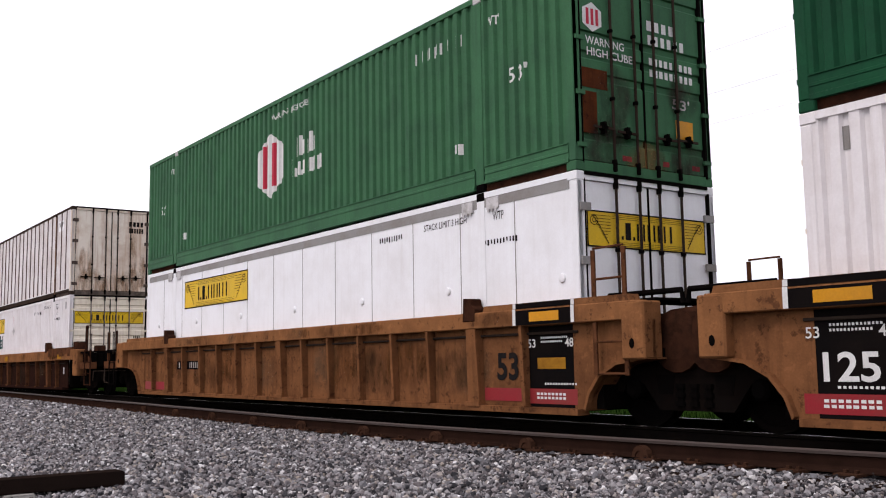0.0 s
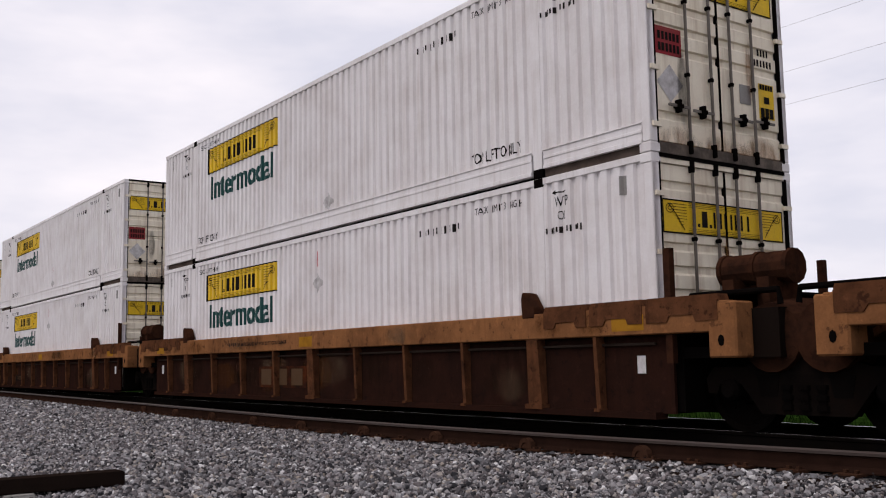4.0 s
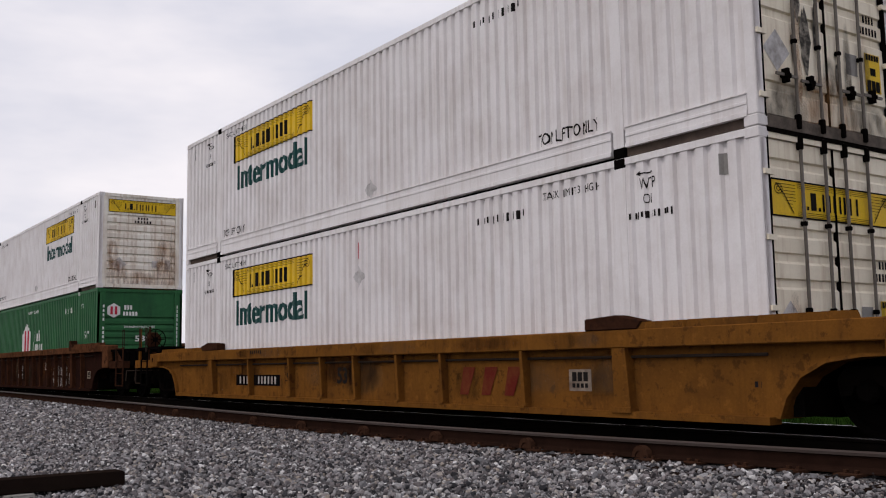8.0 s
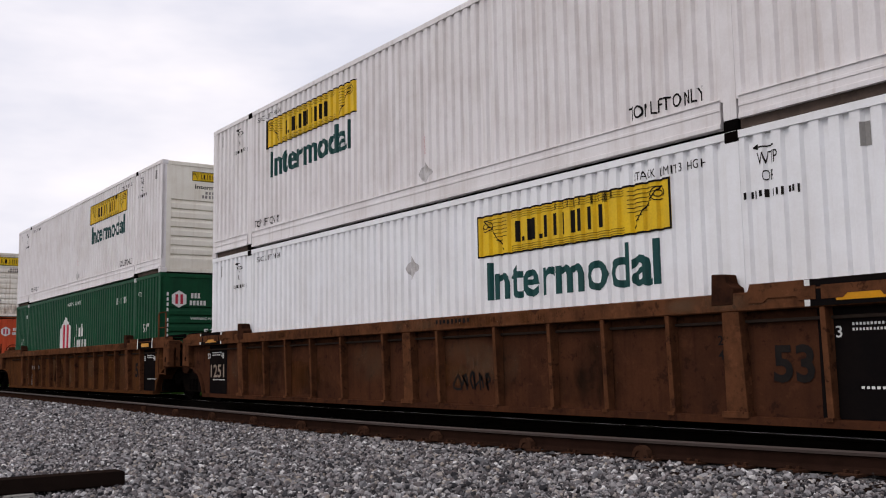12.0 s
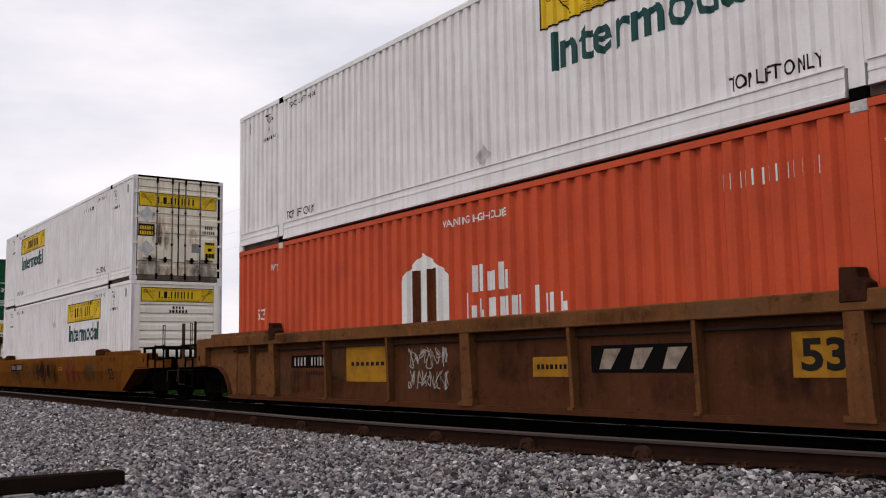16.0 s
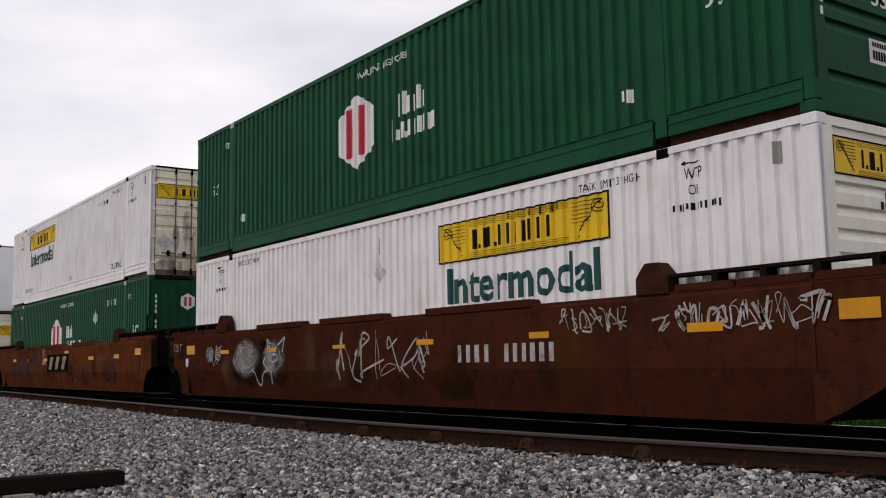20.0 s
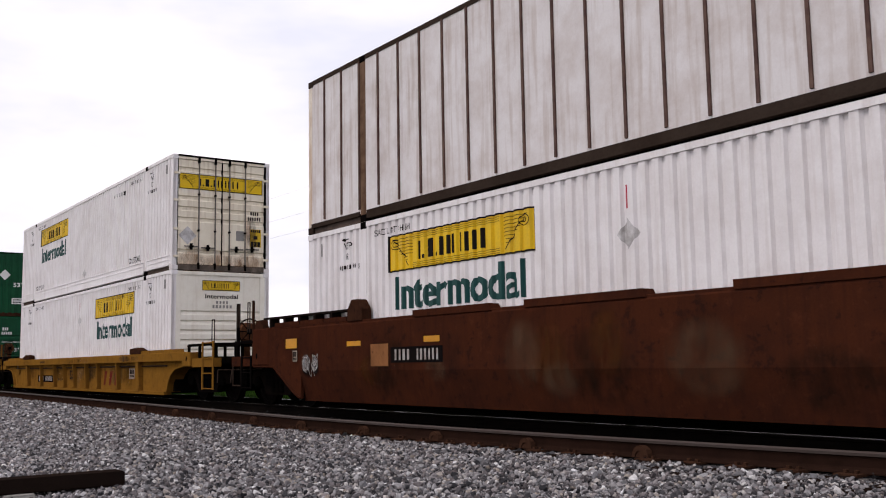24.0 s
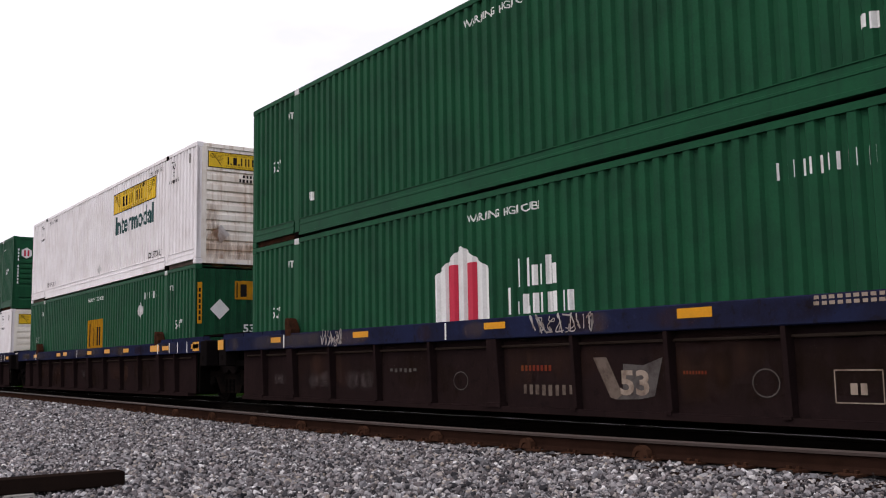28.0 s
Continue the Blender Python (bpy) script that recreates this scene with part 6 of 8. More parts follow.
ground = tagged(new("ground", mesh_of("ground", ground_bm, GRASS)), "flat green grass field reaching the horizon", "ground", kind="structure")


def bed_height(y):
    return float(np.interp(y, (-1.5, 0.6, 4.0, 6.2, 12.6, 13.9), (-0.62, -0.36, -0.27, -0.20, -0.20, -0.64)))


bed_bm = bmesh.new()
bed_y = [-1.5, 0.6, 2.0, 3.0, 4.0, 5.0, 6.2, 7.4, 8.6, 9.8, 11.5, 12.6, 13.2, 13.9]
prism(bed_bm, [(y, bed_height(y)) for y in bed_y] + [(13.9, -0.8), (-1.5, -0.8)], 0, -420, 60)
bed = tagged(new("ballast_bed", mesh_of("ballast_bed", bed_bm, BALLAST)), "grey crushed stone track bed", "track bed", kind="structure")


# bed under the train; its near-black tone holds the train's shade
shaded_bed_bm = bmesh.new()
box(shaded_bed_bm, -420, 60, 7.55, 12.5, -0.5, -0.193)
tagged(new("track_middle", mesh_of("track_middle", shaded_bed_bm, stone_material("oily_shaded_bed", False, 0.06))), "oily stone bed under the rails with the train's shade in its colour", "track bed", kind="structure")


def stones(name, spots, seed, label, mat=STONE):
    """Many small angular stones in one mesh; spots: x, y, z, size."""
    rnd = np.random.RandomState(seed)
    g = (1 + 5 ** 0.5) / 2
    base = np.array([(-1, g, 0), (1, g, 0), (-1, -g, 0), (1, -g, 0), (0, -1, g), (0, 1, g), (0, -1, -g), (0, 1, -g), (g, 0, -1), (g, 0, 1), (-g, 0, -1), (-g, 0, 1)]) / 1.9
    tri = np.array([(0, 11, 5), (0, 5, 1), (0, 1, 7), (0, 7, 10), (0, 10, 11), (1, 5, 9), (5, 11, 4), (11, 10, 2), (10, 7, 6), (7, 1, 8),
                    (3, 9, 4), (3, 4, 2), (3, 2, 6), (3, 6, 8), (3, 8, 9), (4, 9, 5), (2, 4, 11), (6, 2, 10), (8, 6, 7), (9, 8, 1)])
    n = len(spots)
    v = base[None] * rnd.uniform(0.62, 1.25, (n, 12, 1)) * rnd.uniform(0.55, 1.3, (n, 1, 3))
    q = rnd.normal(size=(n, 4))
    q /= np.linalg.norm(q, axis=1)[:, None]
    w, x, y, z = q.T
    rot = np.stack([np.stack([1 - 2 * (y * y + z * z), 2 * (x * y - z * w), 2 * (x * z + y * w)], 1), np.stack([2 * (x * y + z * w), 1 - 2 * (x * x + z * z), 2 * (y * z - x * w)], 1), np.stack([2 * (x * z - y * w), 2 * (y * z + x * w), 1 - 2 * (x * x + y * y)], 1)], 1)
    v = np.einsum("nij,nkj->nki", rot, v) * spots[:, 3][:, None, None] * 0.5 + spots[:, None, :3]
    me = bpy.data.meshes.new(name)
    me.vertices.add(n * 12)
    me.vertices.foreach_set("co", v.reshape(-1).astype(np.float32))
    f = (tri[None] + (np.arange(n) * 12)[:, None, None]).reshape(-1)
    me.loops.add(len(f))
    me.loops.foreach_set("vertex_index", f.astype(np.int32))
    me.polygons.add(n * 20)
    me.polygons.foreach_set("loop_start", (np.arange(n * 20) * 3).astype(np.int32))
    me.update(calc_edges=True)
    me.shade_flat()
    me.materials.append(mat)
    return tagged(new(name, me), label, "gravel", kind="stuff")


def scatter(x0, x1, y0, y1, per_m2, size, seed, keep):
    rnd = np.random.RandomState(seed)
    n = int((x1 - x0) * (y1 - y0) * per_m2)
    x, y = rnd.uniform(x0, x1, n), rnd.uniform(y0, y1, n)
    ok = keep(x, y)
    x, y = x[ok], y[ok]
    z = np.interp(y, (-1.5, 0.6, 4.0, 6.2, 12.6, 13.9), (-0.62, -0.36, -0.27, -0.20, -0.20, -0.64))
    s = size * np.clip(rnd.lognormal(0, 0.28, len(x)), 0.5, 1.9)
    z = z + rnd.uniform(-0.02, 0.02, len(x))
    return np.stack([x, y, z, s], 1)


def siding_y(x):
    return 7.07 + np.where(x < -14, 0.032 * (-14 - x), (x + 14) ** 2 / 140)


def near_line(x, y):
    # a little before the first ground that is seen: the line from (-9.4, 1.2) to (-3.6, 7.4)
    return (x + 8.4) * 6.2 - (y - 1.2) * 5.8 < 0


stones("ballast_stones", scatter(-20, -2.5, 0.8, 7.3, 820, 0.043, 11, lambda x, y: near_line(x, y) & (y < siding_y(x) - 0.30 + 0.05 * np.sin(x * 3.1) + 0.04 * np.sin(x * 7.7))), 1, "loose grey ballast stones beside the track")
stones("ballast_stones", scatter(-45, -20, -1.0, 7.9, 230, 0.068, 12, lambda x, y: ((y > 0.5) | (x < -25)) & (y < siding_y(x) - 0.28)), 2, "loose grey ballast stones farther along the track")
stones("ballast_stones", scatter(-95, -45, 1.0, 8.3, 55, 0.11, 13, lambda x, y: y > 0), 3, "distant grey ballast stones")
stones("pale_gravel", scatter(-14.2, -10.9, 1.3, 2.9, 900, 0.032, 17, lambda x, y: (y - 2.1) ** 2 / 0.5 + (x + 12.5) ** 2 / 2.4 < 1), 6, "pale dusty tan gravel", stone_material("dusty_tan_stone", True, 1.7))
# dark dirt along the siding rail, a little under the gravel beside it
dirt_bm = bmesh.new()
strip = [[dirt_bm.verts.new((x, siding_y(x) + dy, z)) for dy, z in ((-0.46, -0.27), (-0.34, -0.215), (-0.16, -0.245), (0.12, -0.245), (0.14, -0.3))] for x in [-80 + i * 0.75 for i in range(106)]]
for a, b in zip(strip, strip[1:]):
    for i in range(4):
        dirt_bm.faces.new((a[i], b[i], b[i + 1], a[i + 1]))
# brown dirt; shade in the gaps at the rail foot darkens its colour
DIRT = material("shaded_brown_dirt", (0.008, 0.005, 0.004), 0.95, dirt=(0.032, 0.017, 0.011), dirt_amount=0.55, scale=7, bump=0.9, grain=0.35, spec=0.0)
tagged(new("dirt_strip", mesh_of("dirt_strip", dirt_bm, DIRT)), "brown dirt along the siding rail, darkened with the shade of the gaps", "dirt", kind="structure")
# these two lots of stones carry shade in their dark colour
stones("track_stones", scatter(-30, -2.5, 6.6, 7.7, 60, 0.045, 15, lambda x, y: (y > siding_y(x) - 0.34) & (abs(y - siding_y(x)) > 0.09)), 5, "oily stones along the siding rail with shade in their colour", OILY_SHADED)
stones("track_stones", scatter(-30, 2, 7.6, 13.6, 90, 0.06, 14, lambda x, y: y > 0), 4, "oily ballast stones between the rails with the train's shade in their colour", OILY_SHADED)

# ---- the track ----
CLAMP = material("orange_rusty_iron", (0.052, 0.025, 0.0155), 0.9, dirt=(0.02, 0.01, 0.007), dirt_amount=0.6, scale=6, spec=0.0)
track = thing("railroad_track", "railroad track with polished running rails and a rusty siding rail", "railroad track", kind="structure")


def rail_section(h=0.18):
    return [(-0.075, -h), (0.075, -h), (0.075, -h + 0.012), (0.02, -h + 0.03), (0.011, -h + 0.05), (0.011, -0.045), (0.033, -0.034), (0.036, -0.008), (0.026, 0.0),
            (-0.026, 0.0), (-0.036, -0.008), (-0.033, -0.034), (-0.011, -0.045), (-0.011, -h + 0.05), (-0.02, -h + 0.03), (-0.075, -h + 0.012)]


def rail(name, path, mat, label):
    bm = bmesh.new()
    sec = rail_section()
    rings = [[bm.verts.new((x, y + s[0], s[1])) for s in sec] for x, y in path]
    for a, b in zip(rings, rings[1:]):
        for i in range(len(sec)):
            j = (i + 1) % len(sec)
            bm.faces.new((a[i], b[i], b[j], a[j]))
    bm.faces.new(rings[0]), bm.faces.new(rings[-1][::-1])
    return part(name, bm, mat, track, label)


for y in (TRACK_Y - 0.7525, TRACK_Y + 0.7525):
    run = rail("rail", [(-420, y), (60, y)], RAIL_SHADED, "steel rail with the train's shade in its black web")
    hb = bmesh.new()
    box(hb, -420, 60, y - 0.024, y + 0.024, -0.004, 0.0015)
    part("running_band", hb, SHINY, run, "polished wheel band")
siding = rail("siding_rail", [(-80 + i * 1.0, siding_y(-80 + i * 1.0)) for i in range(79)], RUSTY, "dull rusty siding rail")
# thin overlay on head and near edge that paints the highlight
head_bm = bmesh.new()
heads = [[head_bm.verts.new((x, siding_y(x) + dy, z)) for dy, z in ((-0.035, -0.034), (-0.0385, -0.009), (-0.028, 0.0022), (0.028, 0.0022), (0.0385, -0.009))] for x in [-80 + i * 1.0 for i in range(79)]]
for a, b in zip(heads, heads[1:]):
    for i in range(4):
        head_bm.faces.new((a[i], b[i], b[i + 1], a[i + 1]))
part("rail_head", head_bm, RAIL_WORN_LIT, siding, "worn top of the siding rail with a highlight in its colour")

for i in range(170):
    x = -78 + i * 0.508
    def tie_block(bm):
        box(bm, -0.115, 0.115, 6.55, 10.95, -0.36, -0.185)
        bmesh.ops.bevel(bm, geom=bm.edges[:], offset=0.012, segments=1, affect="EDGES")
    part("tie", shared("tie", "tie", WOOD_OLD, tie_block), WOOD_OLD, track, at=pose(x, 0.03 * math.sin(i * 2.3), 0.004 * math.sin(i * 1.7)))
    if x > -36:
        def plate(bm):
            box(bm, -0.11, 0.11, -0.20, 0.18, -0.20, -0.172)
            for dy in (-0.10, 0.10):
                for dx in (-0.05, 0.05):
                    box(bm, dx - 0.016, dx + 0.016, dy - 0.02, dy + 0.02, -0.175, -0.145)
        part("tie_plate", shared("plate", "tie_plate", CLAMP, plate), CLAMP, track, at=Matrix.Translation((x, siding_y(x), 0)))
for x in (-21.9, -19.7, -17.6, -15.6, -13.75, -11.92, -10.26, -8.61, -7.0):
    def clamp(bm):
        pts = [(-0.11 * math.cos(a), -0.175 + 0.12 * math.sin(a)) for a in [k * math.pi / 8 for k in range(9)]]
        pts += [(0.07 * math.cos(math.pi - a), -0.175 + 0.07 * math.sin(a)) for a in [(8 - k) * math.pi / 8 for k in range(9)]]
        prism(bm, pts, 1, -0.10, -0.03)
        box(bm, -0.09, 0.09, -0.09, -0.02, -0.175, -0.10)
    part("rail_clamp", shared("clamp", "rail_clamp", CLAMP, clamp), RUSTY, track, "rusty rail brace", Matrix.Translation((x, siding_y(x), 0)))

# ---- an old tie lying on a concrete block beside the track ----
old_bm = bmesh.new()
box(old_bm, -0.125, 0.125, -1.5, 0.62, 0.04, 0.17)
bmesh.ops.bevel(old_bm, geom=old_bm.edges[:], offset=0.012, segments=2, affect="EDGES")
old_tie = new("old_wooden_tie", mesh_of("old_wooden_tie", old_bm, WOOD_OLD))
tagged(old_tie, "dark weathered wooden railroad tie lying on the gravel", "wooden tie")
old_tie.matrix_basis = pose(-9.35, 2.28, -0.315, 0, 0, 0)
block_bm = bmesh.new()
box(block_bm, -0.15, 0.15, -0.14, 0.14, -0.25, 0.0)
bmesh.ops.bevel(block_bm, geom=block_bm.edges[:], offset=0.02, segments=2, affect="EDGES")
block = new("concrete_block", mesh_of("concrete_block", block_bm, CONCRETE))
tagged(block, "pale weathered concrete block under the wooden tie", "concrete block")
block.matrix_basis = pose(-9.26, 1.97, -0.275)

# ---- a pole line along the far side of the track ----
def utility_pole(x, y):
    pole = thing("utility_pole", "weathered wooden utility pole with crossarm", "utility pole", "utility poles")
    bm = bmesh.new()
    prism(bm, [(0.14 * math.cos(k * math.pi / 5), 0.14 * math.sin(k * math.pi / 5)) for k in range(10)], 2, -0.7, 10.2)
    part("pole_shaft", bm, WOOD_OLD, pole)
    bm = bmesh.new()
    box(bm, -0.06, 0.06, -0.26, 0.0, 7.46, 7.54), box(bm, -0.06, 0.06, -0.26, 0.0, 8.34, 8.42), box(bm, -0.06, 0.06, -0.26, 0.0, 9.56, 9.64)
    part("insulator_bracket", bm, GASKET, pole)["kind"] = "stuff"
    pole.matrix_basis = pose(x, y + 0.2, 0)


for x in (-76.0, 9.0):
    utility_pole(x, 22.0)
for z in (9.60, 8.38, 7.50):
    bm = bmesh.new()
    pts = [Vector((-76.0 + 85.0 * i / 30, 22.0, z - 0.12 * (1 - ((i - 15) / 15) ** 2))) for i in range(31)]
    tube(bm, pts, 0.0045, 5)
    tagged(new("overhead_wire", mesh_of("overhead_wire", bm, WIRE)), "thin grey overhead wire between utility poles", "wire", "overhead wires")

# ---- grass behind the track ----
def blades(name, n, x0, x1, y0, y1, seed, label):
    rnd = np.random.RandomState(seed)
    x, y = rnd.uniform(x0, x1, n), rnd.uniform(y0, y1, n)
    a, h, w = rnd.uniform(0, 6.28, n), rnd.uniform(0.12, 0.42, n), rnd.uniform(0.008, 0.02, n)
    lean = rnd.uniform(-0.15, 0.15, (n, 2))
    z = np.interp(y, (12.6, 13.9), (-0.2, -0.63))
    v = np.empty((n, 3, 3), np.float32)
    v[:, 0] = np.stack([x - np.cos(a) * w, y - np.sin(a) * w, z - 0.02], 1)
    v[:, 1] = np.stack([x + np.cos(a) * w, y + np.sin(a) * w, z - 0.02], 1)
    v[:, 2] = np.stack([x + lean[:, 0], y + lean[:, 1], z + h], 1)
    me = bpy.data.meshes.new(name)
    me.from_pydata(v.reshape(-1, 3), [], np.arange(n * 3).reshape(-1, 3))
    me.materials.append(GRASS)
    tagged(new(name, me), label, "grass", kind="stuff")


blades("grass", 26000, -70, 4, 13.3, 16.5, 5, "green grass along the far side of the track")
blades("grass", 12000, -110, 10, 16.5, 30, 6, "green grass in the field beyond")

# ---- the train ----
STOUT_TAN = material("dull_tan_car_paint", (0.150, 0.064, 0.026), 0.7, dirt=(0.05, 0.021, 0.009), dirt_amount=0.55, streak=0.35, spec=0.0, chips=0.65)
CARS = {
    "tan": dict(kind="ribbed", worn=RUST_TAN, top=1.47, chord=0.22, ribs=NARROW, panel=TAN, rib=TAN, cap=TAN_CHORD),
    "dark": dict(kind="ribbed", worn=RUST_TAN, lip=RUST_TAN, top=1.39, chord=0.32, ribs=MIDDLE, open_end=True, end_ladder=False, panel=BROWN, rib=RUST_TAN, cap=TAN_CHORD),
    "yellow": dict(kind="ribbed", top=1.14, chord=0.21, ribs=BROAD, panel=YELLOW_CAR, rib=YELLOW_CAR, cap=YELLOW_CAR),
    "bright": dict(kind="ribbed", top=1.14, chord=0.21, ribs=BROAD, panel=YELLOW_BRIGHT, rib=YELLOW_BRIGHT, cap=YELLOW_BRIGHT),
    "brown": dict(kind="ribbed", worn=RUST_IRON, lip=RUST_TAN, top=1.45, chord=0.19, ribs=SPLICED, panel=BROWN_MID, rib=RUST_TAN, cap=RUST_TAN),
    "sooty": dict(kind="ribbed", worn=RUST_IRON, lip=RUST_TAN, top=1.45, chord=0.19, ribs=EVEN, panel=BROWN, rib=BROWN_MID, cap=RUST_TAN),
    "tawny": dict(kind="ribbed", worn=RUST_TAN, top=1.45, chord=0.19, ribs=EVEN, panel=BROWN_TAN, rib=RUST_TAN, cap=RUST_TAN),
    "stout": dict(kind="ribbed", top=1.40, chord=0.20, ribs=STOUT, panel=BROWN_GOLD, rib=STOUT_TAN, cap=STOUT_TAN, arch=STOUT_TAN, worn=RUST_TAN),
    "orange": dict(kind="smooth", top=1.17, chord=0.14, fold=0.73, ribs=[], panel=ORANGE_CAR, rib=ORANGE_CAR, cap=ORANGE_CAR),
    "rust": dict(kind="smooth", top=1.52, chord=0.14, fold=0.70, ribs=[], panel=RUST_BROWN, rib=RUST_BROWN, cap=RUST_BROWN),
    "rust_dull": dict(kind="smooth", top=1.52, chord=0.14, fold=0.70, ribs=[], panel=RUST_DULL, rib=RUST_DULL, cap=RUST_DULL),
    "blue": dict(kind="ribbed", worn=BLACK, post=BLACK, top=1.38, chord=0.28, ribs=MIDDLE, open_end=True, end_ladder=False, panel=PURPLE_CAR, rib=PURPLE_CAR, cap=BLUE_CAR),
}
LOAD_Z, STACK_Z = 0.285, 3.176
# name: where the load's leading end is at the start, car look, joined ahead, joined behind, car label
UNITS = [
    (10.49, "tan", True, True, "tan ribbed steel well car with black end panels"),
    (-8.86, "tan", True, False, "tan ribbed steel well car with black end panels"),
    (-32.56, "dark", False, True, "dark brown ribbed well car with a tan top chord"),
    (-52.05, "dark", True, True, "dark brown ribbed well car with a tan top chord"),
    (-71.58, "dark", True, False, "dark brown ribbed well car with a tan top chord"),
    (-94.95, "yellow", False, False, "yellow ribbed steel well car"),
    (-118.3, "sooty", False, True, "brown ribbed well car with graffiti on its side"),
    (-137.83, "brown", True, True, "brown ribbed well car with rusty ribs"),
    (-157.36, "tawny", True, False, "brown ribbed well car with rusty ribs"),
    (-180.65, "stout", False, False, "tan yellow ribbed well car with a black number panel"),
    (-203.95, "orange", False, False, "orange smooth-sided well car with black graffiti"),
    (-227.67, "rust_dull", False, True, "rust brown smooth-sided well car with white graffiti"),
    (-247.1, "rust", True, True, "rust brown smooth-sided well car with white block lettering"),
    (-266.55, "rust_dull", True, False, "rust brown smooth-sided well car"),
    (-289.9, "bright", False, False, "bright yellow ribbed steel well car"),
    (-313.45, "blue", False, True, "grimy well car with a dark blue top chord"),
    (-332.75, "blue", True, True, "grimy well car with a dark blue top chord"),
    (-352.2, "blue", True, False, "grimy well car with a dark blue top chord"),
]
BRAKES = {5: 1, 6: 1, 9: 1, 14: 1, 15: 1, 11: 1}
car_of = []
for i, (x, style, lead, trail, label) in enumerate(UNITS):
    spec = dict(CARS[style])
    spec.update(stake={4: 2.05, 13: 2.08, 10: 2.1}.get(i, 1.8), lead=lead, trail=trail, own_truck=trail, brake=BRAKES.get(i, 0))
    car_of.append(rides(well_car(label, spec), x - HX, TRACK_Y, 0.0))

JW = "white corrugated shipping container with a yellow name board"
LOADS = [
    (lambda: green_container("dark green corrugated container stacked on a white one", "nose", GREEN_DARK), lambda: white_container(JW, "nose", False, seed=1)),
    (lambda: green_container("green corrugated container with haze in its colour and dirty green doors", "doors", GREEN_HAZED), lambda: smooth_container("smooth bright white container with a yellow name board")),
    (lambda: post_container("grey white container with dark posts and rusty doors", "doors"), lambda: white_container(JW, "doors", False, seed=3)),
    (lambda: white_container(JW, "doors", True, seed=4), lambda: white_container(JW, "doors", False, seed=5)),
    (lambda: white_container(JW, "doors", True, seed=1), lambda: white_container(JW, "doors", False, seed=7)),
    (lambda: white_container(JW, "doors", True, seed=8), lambda: white_container(JW, "doors", False, seed=9)),
    (lambda: white_container("dirty white corrugated container with a ribbed end", "nose", True, seed=10), lambda: green_container("green corrugated container with white hexagon emblem", "nose", emblem="low")),
    (lambda: white_container(JW, "doors", True, seed=11), lambda: white_container("bright white corrugated container with a ribbed end", "nose", False, WHITE_NEW, small_sign=True, seed=12)),
    (lambda: white_container("dirty white corrugated container with a ribbed end", "nose", True, small_sign=True, seed=13), lambda: green_container("dark green corrugated container with white hexagon emblem", "nose", GREEN_DARK, emblem="low")),
    (lambda: white_container("dirty white corrugated container with a ribbed end", "nose", True, seed=14), lambda: green_container("orange corrugated container with white emblem", "upright", ORANGE, emblem="inc")),
    (lambda: white_container(JW, "doors", True, seed=15), lambda: white_container(JW, "nose", False, seed=16)),
    (lambda: green_container("dark green corrugated container with a ribbed end", "nose", GREEN_DARK), lambda: white_container(JW, "nose", False, seed=17)),
    (lambda: white_container(JW, "doors", True, seed=18), lambda: green_container("dark green corrugated container with white emblem", "upright", GREEN_DARK, emblem="inc", diamonds=3.27)),
    (lambda: post_container("grey white container with dark posts and a plain white end", "flat"), lambda: white_container(JW, "doors", False, seed=19)),
    (lambda: white_container(JW, "doors", True, seed=20), lambda: white_container("white corrugated container with a ribbed end", "nose", False, small_sign=True, seed=21)),
    (lambda: green_container("dark green container with white diamonds and yellow stripes", "upright", GREEN_DARK, emblem="", diamonds=4.15, stripes=0.84), lambda: green_container("dark green corrugated container with white hexagon emblem", "nose", GREEN_DARK, emblem="low")),
    (lambda: white_container("dirty white corrugated container with a ribbed end", "nose", True, seed=22), lambda: green_container("dark green container with a yellow stripe", "upright", GREEN_DARK, emblem="", diamonds=4.15, stripes=0.61)),
    (lambda: green_container("dark green corrugated container with a ribbed end", "nose", GREEN_DARK), lambda: white_container(JW, "nose", False, seed=23)),
]
upper_of, lower_of = [], []
for (x, *_), (up, low) in zip(UNITS, LOADS):
    lower_of.append(rides(low(), x - HX, TRACK_Y, LOAD_Z))
    upper_of.append(rides(up(), x - HX, TRACK_Y, STACK_Z))


# gold plaques with dark blocks on the green container of the last car but one
plaque = lower_of[16]
on_side(plaque, "plaque", "name_plaque", SIGN_GOLD, lambda bm: rect(bm, -0.70, 0.75, 1.08, 1.95), "deep", 0.004, "gold painted name plaque")
on_side(plaque, "plaqueink", "painted_mark", INK, lambda bm: (rect(bm, -0.58, -0.40, 1.16, 1.84), bars(bm, -0.15, 0.62, 1.18, 1.72, 4, 0.5, seed=4)), "deep", 0.008)
on_end(plaque, "endplaque", "name_plaque", SIGN_GOLD, lambda bm: rect(bm, 0.98, 1.88, 2.08, 2.52), -0.030, "gold painted name plaque")
on_end(plaque, "endplaqueink", "painted_mark", INK, lambda bm: (rect(bm, 1.02, 1.05, 2.12, 2.48), rect(bm, 1.12, 1.28, 2.14, 2.44), bars(bm, 1.42, 1.82, 2.16, 2.38, 4, 0.4, seed=6)), -0.026)


# ---- paint, plates and graffiti on the near sides of the cars ----
def side_y(i, x0, x1, z):
    """Where the flat of a car's side lies: on the chord, between the ribs, or on the folded sheet."""
    look_of = CARS[UNITS[i][1]]
    if look_of["kind"] == "ribbed":
        return SIDE + 0.004 if z > look_of["top"] - look_of["chord"] else SIDE - 0.145 + 0.006
    return SIDE + 0.006


